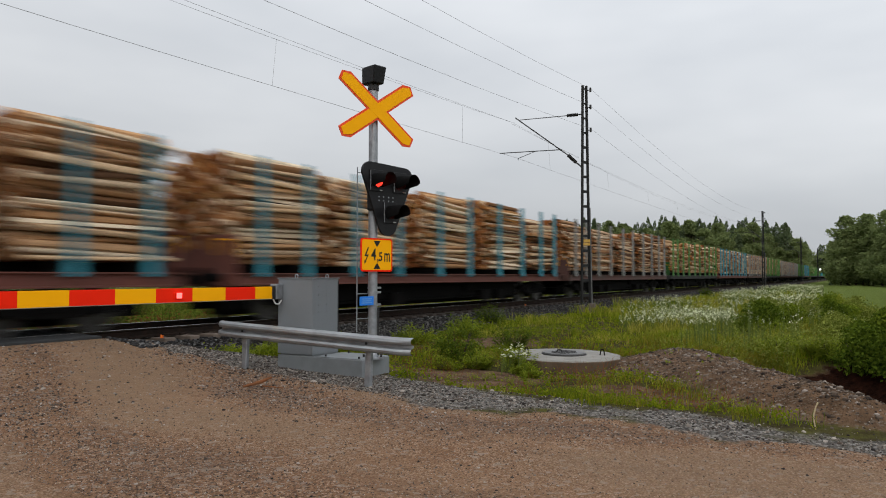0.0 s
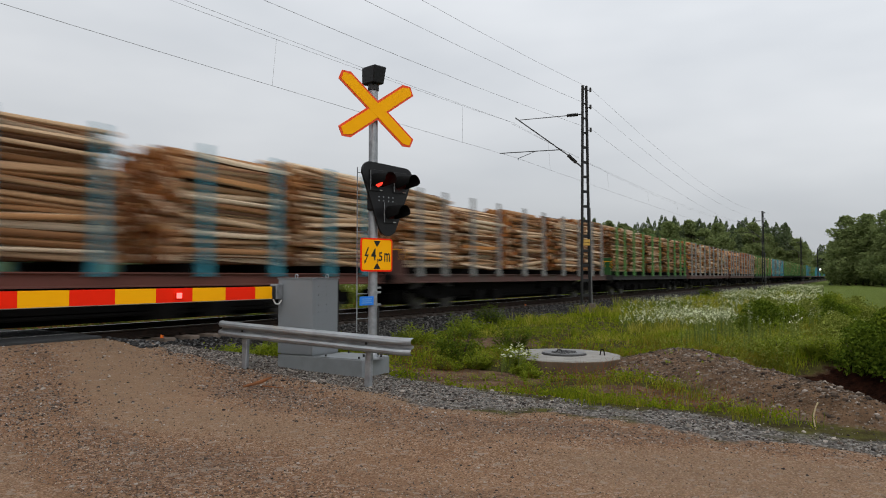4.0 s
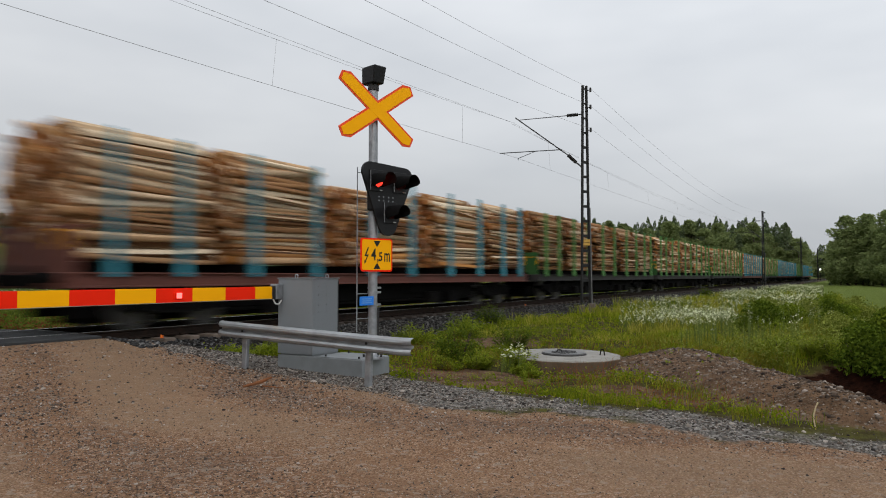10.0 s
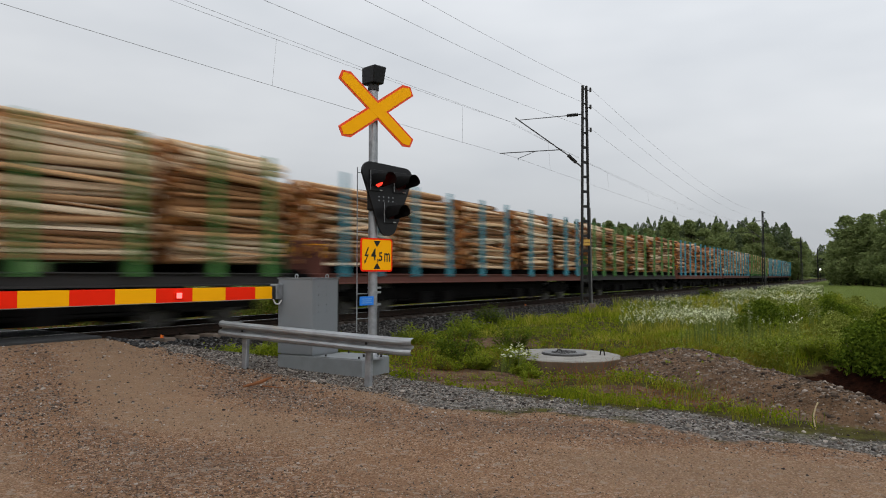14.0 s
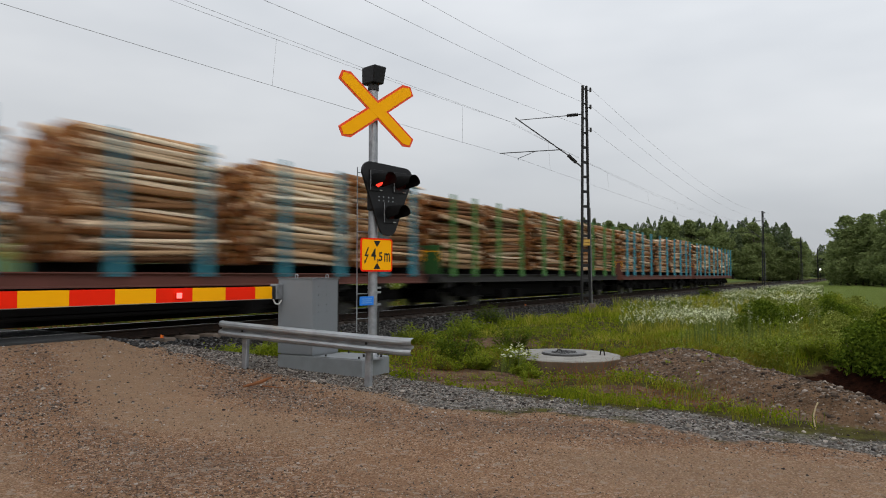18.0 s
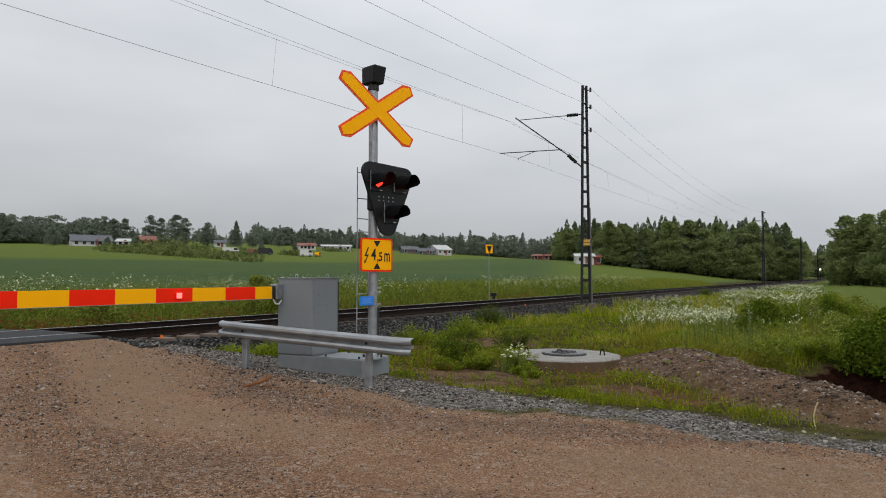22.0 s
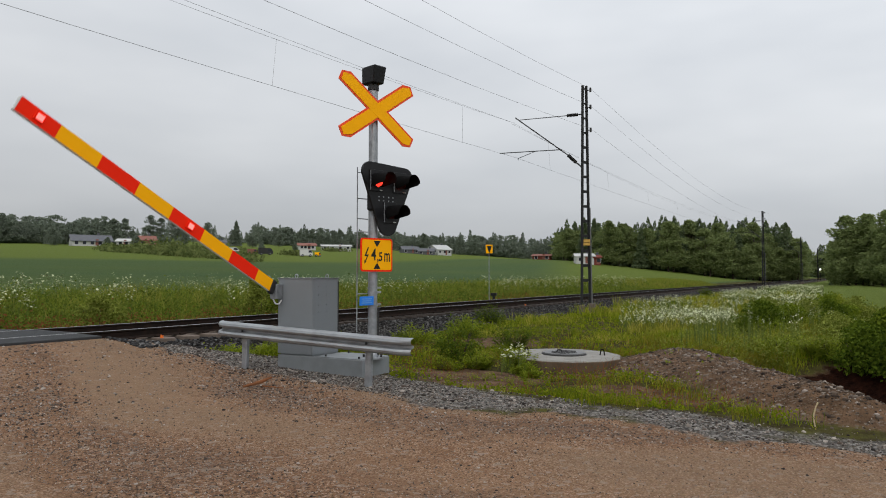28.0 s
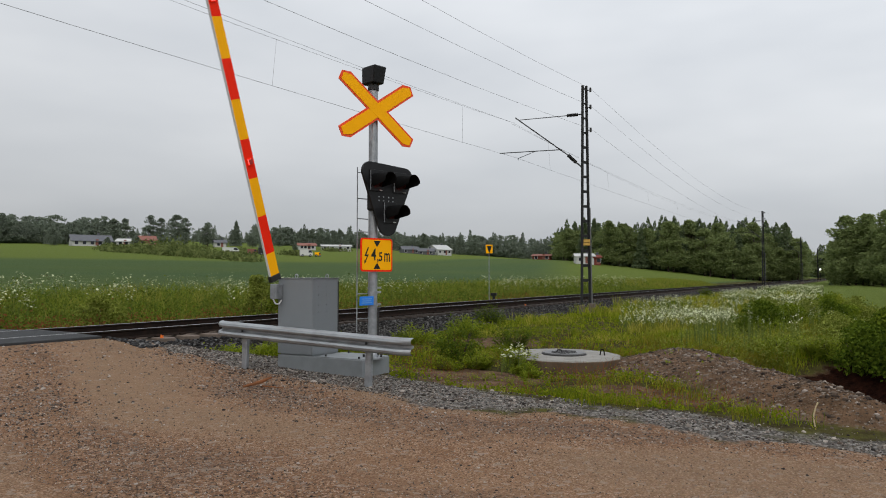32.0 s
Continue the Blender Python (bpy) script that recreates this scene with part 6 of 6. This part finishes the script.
def herbs(name, x, y, height, spread, material, label, seed, stems=12, per=9):
    """Leafy plants standing in clumps: upright stems set with narrow leaves."""
    rng = np.random.default_rng(seed)
    n = len(x)
    a, lean = rng.uniform(0, 6.28, (n, stems)), np.sqrt(rng.random((n, stems)))
    tall = height[:, None] * rng.uniform(0.45, 1.15, (n, stems)) * (1.1 - 0.4 * lean)
    t = rng.uniform(0.1, 1.0, (n, stems, per))
    r = spread[:, None, None] * lean[:, :, None] * (0.5 + 0.5 * t)
    px = x[:, None, None] + r * np.cos(a)[:, :, None]
    py = y[:, None, None] + r * np.sin(a)[:, :, None]
    pz = land(x, y)[:, None, None] + t * tall[:, :, None]
    root = np.stack([px, py, pz], 3).reshape(-1, 3)
    k = len(root)
    b, up = rng.uniform(0, 6.28, k), rng.uniform(-0.15, 0.9, k)
    out, side = np.stack([np.cos(b), np.sin(b), up], 1), np.stack([-np.sin(b), np.cos(b), 0 * b], 1)
    L = (rng.uniform(0.16, 0.34, k) * np.repeat(height, stems * per) * 0.55 + 0.012)[:, None]
    v = np.stack([root, root + out * L * 0.5 + side * L * 0.17, root + out * L - np.array([0, 0, 0.15]) * L, root + out * L * 0.5 - side * L * 0.17], 1).reshape(-1, 3)
    q = np.arange(k)[:, None] * 4
    tagged(new(name, raw_mesh(name, v, np.concatenate([q + [0, 1, 2], q + [0, 2, 3]], 1).reshape(-1, 3), material)), label, "weeds", kind="stuff")


def open_ground(x, y):
    """Where plants can stand on the near side of the rails."""
    road, stone, field, earth = masks(x, y)
    return (road < 0.2) & (stone < 0.5) & (pit_at(x, y) < 0.06) & (ballast_at(x, y) < 0.35) & (np.hypot(x + 5.37, y - 14.3) > 1.28) & ~((x > -8.5) & (x < -6.1) & (y < 10.0))


r8 = np.random.default_rng(71)
hx, hy = r8.uniform(-11.0, 0.5, 2600), 9.0 + 14.0 * r8.random(2600) ** 1.2
ok = open_ground(hx, hy) & (mound_at(hx, hy) < 0.25) & (fbm(hx, hy, 1.3, 41.0) + 0.4 * fbm(hx, hy, 3.9, 4.0) > 0.02 + 0.5 * masks(hx, hy)[3])
herbs("verge_herbs", hx[ok], hy[ok], r8.uniform(0.08, 0.30, ok.sum()) * (0.7 + 0.6 * smooth(0.0, 0.6, fbm(hx, hy, 0.9, 9.0)[ok])), r8.uniform(0.06, 0.16, ok.sum()), HERBLEAF, "clumps of leafy green herbs in the verge", 72)
hx, hy = r8.uniform(-4.5, 5.0, 2400), 15.0 + 32.0 * r8.random(2400) ** 1.4
ok = open_ground(hx, hy) & (mound_at(hx, hy) < 0.1) & (hx > -4.5 + 0.02 * (hy - 15)) & (ridge(hx, hy)[0] > 0.3 - 2.0 * (hy > 17)) & ~((hx > -0.3) & (hy < 18.5))
herbs("bank_herbs", hx[ok], hy[ok], r8.uniform(0.25, 0.75, ok.sum()) * (0.6 + 0.7 * smooth(-3.0, 1.0, hx[ok])), r8.uniform(0.12, 0.30, ok.sum()), WILLOWLEAF, "tall pale green herbs on the bank beside the ditch", 73, 9, 7)
hx, hy = r8.uniform(-5.0, 4.0, 9000), 15.5 + 40.0 * r8.random(9000) ** 1.5
ok = open_ground(hx, hy) & (mound_at(hx, hy) < 0.1) & (fbm(hx, hy, 1.1, 61.0) + 0.5 * fbm(hx, hy, 2.9, 6.0) > -0.15)
hx, hy = np.repeat(hx[ok], 9), np.repeat(hy[ok], 9)
hx, hy = hx + r8.normal(0, 0.10, len(hx)), hy + r8.normal(0, 0.10, len(hy))
blades("bank_grass", hx, hy, r8.uniform(0.10, 0.40, len(hx)) * (0.7 + 0.8 * smooth(-3.0, 1.0, hx)) * (0.6 + 0.8 * smooth(-0.3, 0.5, fbm(hx, hy, 0.8, 19.0))), r8.uniform(0.006, 0.012, len(hx)) * (1 + np.hypot(hx, hy) / 25), TUFT, "tall pale grass on the bank", 74)
hx, hy = r8.uniform(-26.0, -15.8, 1500), 3.0 + 60.0 * r8.random(1500) ** 1.3
ok = fbm(hx, hy, 0.8, 51.0) + 0.5 * fbm(hx, hy, 2.3, 5.0) > 0.0
herbs("far_verge_herbs", hx[ok], hy[ok], r8.uniform(0.35, 0.80, ok.sum()) * (0.7 + 0.7 * smooth(4.0, 8.0, TRACK - hx[ok])), r8.uniform(0.15, 0.45, ok.sum()), FARWEED, "tall leafy plants in the rough grass beyond the rails", 76, 9, 8)
hx, hy = r8.uniform(-8.5, 0.5, 700), 9.3 + 8.0 * r8.random(700) ** 1.2
ok = open_ground(hx, hy) & (mound_at(hx, hy) < 0.6) & (fbm(hx, hy, 1.4, 31.0) > -0.1)
hx, hy = np.repeat(hx[ok], 4), np.repeat(hy[ok], 4)
hx, hy = hx + r8.normal(0, 0.06, len(hx)), hy + r8.normal(0, 0.06, len(hy))
blades("dry_stems", hx, hy, r8.uniform(0.15, 0.42, len(hx)), r8.uniform(0.004, 0.007, len(hx)), SORREL, "thin reddish dry stems among the weeds", 75)


def umbels(name, x, y, height, radius, label, seed):
    """Cow parsley and daisies: thin stems with flat white heads."""
    rng = np.random.default_rng(seed)
    n = len(x)
    z = land(x, y)
    heads = 6
    V, Fc, mats, k = [], [], [], 0
    ring = np.array([[math.cos(a), math.sin(a), 0] for a in np.arange(6) * math.pi / 3])
    for i in range(n):
        for j in range(heads):
            dx, dy = rng.normal(0, radius[i] * 1.6, 2)
            top = np.array([x[i] + dx, y[i] + dy, z[i] + height[i] * rng.uniform(0.75, 1.05)])
            tilt = rng.normal(0, 0.35, 2)
            rr = radius[i] * rng.uniform(0.6, 1.15)
            disc = ring * rr
            disc[:, 2] = disc[:, 0] * tilt[0] + disc[:, 1] * tilt[1] - rr * 0.18
            V += [top] + list(top + disc)
            Fc += [(k, k + 1 + m, k + 1 + (m + 1) % 6) for m in range(6)]
            mats += [0] * 6
            k += 7
            w = 0.003 + 0.00010 * math.hypot(x[i], y[i])
            V += [np.array([x[i] - w, y[i], z[i]]), np.array([x[i] + w, y[i], z[i]]), top - np.array([0, 0, rr * 0.1])]
            Fc += [(k, k + 1, k + 2)]
            mats += [1]
            k += 3
    me = raw_mesh(name, np.array(V), np.array(Fc), [PETAL, STEM])
    me.polygons.foreach_set("material_index", np.array(mats, np.int32))
    tagged(new(name, me), label, "flowers", kind="stuff")


r9 = np.random.default_rng(21)
x, y = r9.uniform(-27.5, -20.0, 4200), -1 + 95 * r9.random(4200) ** 1.25
keep = 0.8 * fbm(x, y, 0.33, 7.0) + 0.6 * fbm(x, y, 1.3, 1.0) > 0.20
umbels("cow_parsley", x[keep], y[keep], r9.uniform(0.8, 1.42, keep.sum()), r9.uniform(0.018, 0.040, keep.sum()), "white cow parsley in bloom along the field", 22)
az = np.radians(r9.uniform(-17.0, -2.2, 15000))
r = 24 + 100 * r9.random(15000) ** 1.5
x, y = r * np.sin(az), r * np.cos(az)
near = smooth(-17.0, -15.0, np.degrees(az)) * (1 - smooth(-8.5, -7.5, np.degrees(az))) * (1 - smooth(40, 48, r))
deep = smooth(-10.0, -8.5, np.degrees(az)) * smooth(36, 42, r)
keep = (r9.random(15000) < np.maximum(near, deep) * (0.12 + 0.88 * smooth(-0.15, 0.25, fbm(x, y, 0.35, 2.5) + 0.5 * fbm(x, y, 1.5, 1.0)))) & (x - TRACK > 3.4)
umbels("white_flowers", x[keep], y[keep], r9.uniform(0.30, 0.62, keep.sum()), r9.uniform(0.010, 0.022, keep.sum()) * (1 + 0.012 * np.hypot(x, y)[keep]), "dense white wild flowers in the verge", 23)
x, y = r9.uniform(-3.6, 3.0, 700), 16.0 + 26 * r9.random(700) ** 1.3
keep = open_ground(x, y) & (fbm(x, y, 0.9, 17.0) > 0.1)
umbels("bank_flowers", x[keep], y[keep], r9.uniform(0.55, 1.0, keep.sum()), r9.uniform(0.010, 0.022, keep.sum()), "scattered white flowers among the bushes of the bank", 25)
x, y = r9.normal(-5.62, 0.20, 10), r9.normal(12.45, 0.22, 10)
umbels("daisies", x, y, r9.uniform(0.34, 0.62, 10), r9.uniform(0.020, 0.030, 10), "few white daisies beside the concrete well", 24)



# ---- village across the field ----
ROOF = painted("grey_roof", (0.098, 0.101, 0.112), (0.068, 0.068, 0.075), 0.6, 0.0, 1.0)
ROOFRED = painted("red_roof", (0.225, 0.090, 0.068), (0.150, 0.068, 0.053), 0.7, 0.0, 1.0)
WALLWHITE = painted("white_wall", (0.465, 0.465, 0.450), (0.375, 0.375, 0.360), 0.7, 0.0, 0.6)
WALLRED = painted("red_wall", (0.165, 0.041, 0.030), (0.112, 0.030, 0.022), 0.8, 0.0, 0.6)
GLASS = painted("window_dark", (0.022, 0.026, 0.034), None, 0.15, 0.0, 1.0)


def house(az, r, length, depth, wall_h, roof_h, turn, wall_mat, roof_mat, label, windows=4, lift=0.0):
    x, y = polar(az, r)
    h = thing("house", pose(x, y, float(land(x, y)) + lift, 0, 0, turn - az), label, "house", "houses of the village")
    part("wall", Shape().box(0, 0, wall_h / 2 - 0.3, length, depth, wall_h + 0.6, 0.03).add([(-length / 2, -depth / 2, wall_h), (-length / 2, depth / 2, wall_h), (-length / 2, 0, wall_h + roof_h), (length / 2, -depth / 2, wall_h), (length / 2, depth / 2, wall_h), (length / 2, 0, wall_h + roof_h)], [(0, 2, 1), (3, 4, 5)]), wall_mat, h)
    roof = Shape()
    for s in (-1, 1):
        o = 0.45
        y0, z0 = s * (depth / 2 + o), wall_h - o * roof_h / (depth / 2)
        vs = [(-length / 2 - o, y0, z0), (length / 2 + o, y0, z0), (length / 2 + o, 0, wall_h + roof_h + 0.05), (-length / 2 - o, 0, wall_h + roof_h + 0.05)]
        vs += [(a, b, c + 0.16) for a, b, c in vs]
        roof.add(vs, [(0, 1, 2, 3), (7, 6, 5, 4), (0, 4, 5, 1), (1, 5, 6, 2), (2, 6, 7, 3), (3, 7, 4, 0)])
    rf = part("roof", roof, roof_mat, h)
    part("chimney", Shape().box(length * 0.2, 0.3, wall_h + roof_h + 0.3, 0.7, 0.7, 1.2, 0.03), ROOF, rf)
    for k in range(windows):
        px = lerp(-length / 2 + 1.3, length / 2 - 1.3, k / max(1, windows - 1))
        w = part("window", Shape().box(px, -depth / 2 - 0.03, wall_h * 0.55, 1.25, 0.08, 1.2, 0.02), WHITE, h)
        part("pane", Shape().box(px, -depth / 2 - 0.06, wall_h * 0.55, 1.05, 0.06, 1.0, 0.01), GLASS, w)
    part("door", Shape().box(length * 0.12, -depth / 2 - 0.04, 1.0, 0.95, 0.09, 2.0, 0.02), ROOFRED, h)


house(-56.3, 262, 11.8, 8, 1.5, 1.9, 8, WALLWHITE, ROOF, "long white house with grey roof and solar panels", 5)
house(-54.0, 270, 4.6, 6, 1.5, 0.9, -12, WALLWHITE, WALLWHITE, "small pale house beside the bushes", 2)
house(-52.6, 285, 6.0, 6, 2.0, 1.5, 10, ROOFRED, ROOFRED, "small house with faded red roof", 2)
house(-47.4, 292, 4.2, 4, 1.7, 0.9, 10, WALLWHITE, ROOF, "small white shed among the trees", 1)
house(-40.9, 300, 7.0, 8, 1.5, 1.0, 6, WALLWHITE, ROOFRED, "low white house with reddish roof", 4)
house(-38.6, 305, 12.0, 9, 1.6, 0.7, 4, WALLWHITE, WALLWHITE, "long low white hall", 4)
house(-32.8, 330, 7.6, 7, 1.6, 1.4, 14, ROOF, ROOF, "low grey barn at the wood's edge", 2)
house(-30.4, 330, 8.0, 8, 2.4, 2.0, 38, WALLWHITE, WALLWHITE, "tall white farmhouse with pale steep roof", 3)
house(-31.4, 322, 6.8, 6, 1.4, 1.2, -6, ROOF, ROOF, "small grey outbuilding in front of the farmhouse", 2)
house(-22.2, 262, 6.5, 4, 1.3, 0.5, -12, WALLRED, ROOFRED, "low red wooden shed on the field", 2)
house(-19.0, 206, 5.0, 4, 2.0, 0.6, 10, WALLWHITE, WALLWHITE, "small white hut with a red end", 2)
house(-18.05, 207, 1.8, 4, 1.9, 0.5, 10, WALLRED, WALLRED, "small red shed beside the white hut", 1)


def vehicle(az, r, length, width, height, turn, mat, cab_mat, label, name="van"):
    x, y = polar(az, r)
    v = thing(name, pose(x, y, float(land(x, y)), 0, 0, turn - az), label, name, "vehicles parked by the village")
    part("body", Shape().slab([(-length / 2, 0.35), (length / 2, 0.35), (length / 2, height * 0.55), (length * 0.36, height * 0.95), (length * 0.3, height), (-length / 2, height)], -width / 2, width / 2), mat, v)
    part("window", Shape().slab([(length * 0.16, height * 0.58), (length * 0.46, height * 0.58), (length * 0.355, height * 0.9), (length * 0.16, height * 0.9)], -width / 2 - 0.02, width / 2 + 0.02), GLASS, v)
    for px in (-length * 0.3, length * 0.3):
        for s in (-1, 1):
            wheel = part("wheel", Shape().cyl((px, s * (width / 2 - 0.12), 0.35), (px, s * (width / 2 + 0.02), 0.35), 0.35, n=14), BLACK, v)
            part("hub", Shape().cyl((px, s * (width / 2 + 0.0), 0.35), (px, s * (width / 2 + 0.03), 0.35), 0.18, n=10), GALV, wheel)


vehicle(-46.6, 215, 4.6, 2.2, 1.8, 5, WHITE, GLASS, "white van parked on the grass")
vehicle(-45.0, 214, 2.6, 2.0, 1.6, 5, ROOFRED, GLASS, "red trailer beside the tank", "trailer")
vehicle(-44.0, 214, 4.0, 2.2, 2.0, 5, DARK, GLASS, "dark rounded tank wagon parked on the grass", "tank")
vehicle(-40.9, 210, 3.6, 2.0, 2.0, 5, WHITE, GLASS, "white van parked on the field edge")
vehicle(-40.0, 212, 1.7, 1.6, 1.3, 5, YELLOW, GLASS, "small yellow machine beside a van", "machine")


# ---- all that moves ----
def motions():
    for index, wagon in WAGONS:
        start = FRONT + PITCH * (index + 0.5) + 0.35 + float(np.interp(index, [-1, 0, 1, 3, 8, 9, 13, 16, 17, 18, 19], [0.22, 0.4, 0.42, 0.46, 0.62, 0.82, 0.90, 0.36, 0.10, 0.08, 0.22]))
        walk(wagon, [(t, pose(TRACK, start - SPEED * t, 0)) for t in (0.0, 8.0, 16.0, 24.0, 32.0)])
    # the wheels roll; all that stand alike in their bogies share one turning
    frames = range(0, 32 * FPS + 1)
    for k in (0, 1):
        same = [(y, w) for kk, y, w in WHEELS if kk == k]
        y, first = same[0]
        walk(first, [(i / FPS, pose(0, y, 0.46, math.degrees(SPEED * i / FPS / 0.46), 0, 0)) for i in frames])
        keyed = first.animation_data
        for _, w in same[1:]:
            w.rotation_mode = "QUATERNION"
            keys = w.animation_data_create()
            keys.action = keyed.action
            keys.action_slot = keyed.action_slot
    # the boom stays down until the train has passed
    rows = [(0.0, 0.0), (25.4, 0.0), (25.7, 1.2), (26.0, 4.6), (26.5, 10.2), (27.0, 15.9), (27.5, 21.6), (28.0, 27.4), (28.5, 33.0), (29.0, 38.4), (29.5, 44.0), (30.0, 49.6), (30.5, 54.8), (31.0, 60.3), (31.5, 65.8), (32.0, 71.5)]
    walk(BOOM["boom"], [(t, pose(0, -LY, -LZ, -a, 0, 0)) for t, a in rows])

    def blink(ob, home, on):
        """Turns a two-sided lamp; on: stretches in which its lit face looks out."""
        def turned(a):
            return home @ pose(0, 0, 0, 0, 0, a)
        rows = []
        for t0, t1 in on:
            if t0 > 0:
                rows += [(t0 - 0.1, turned(180)), (t0 - 0.0667, turned(120)), (t0 - 0.0333, turned(60)), (t0, turned(0))]
            else:
                rows.append((0.0, turned(0)))
            rows += [(t1, turned(0)), (t1 + 0.0333, turned(60)), (t1 + 0.0667, turned(120)), (t1 + 0.1, turned(180))]
        if on[0][0] > 0:
            rows.insert(0, (0.0, turned(180)))
        if rows[-1][0] < 32.0:
            rows.append((32.0, turned(180)))
        walk(ob, rows)

    left = [(max(0.0, k - 0.35), k + 0.2) for k in range(0, 32)]
    left[-1] = (30.65, 31.2)
    left.append((31.65, 31.8))
    right = [(k + 0.3, k + 0.58) for k in range(0, 32)]
    blink(SIGNAL_LAMPS["left"], pose(-0.075, -0.205, 2.73), left)
    blink(SIGNAL_LAMPS["right"], pose(0.40, -0.205, 2.73), right[:31] + [(31.3, 31.55)])
    for k, y in ((0, -1.965), (1, -4.37)):
        blink(BOOM["lamp%d" % k], pose(0.052, LY + y, LZ), left[:31])


motions()
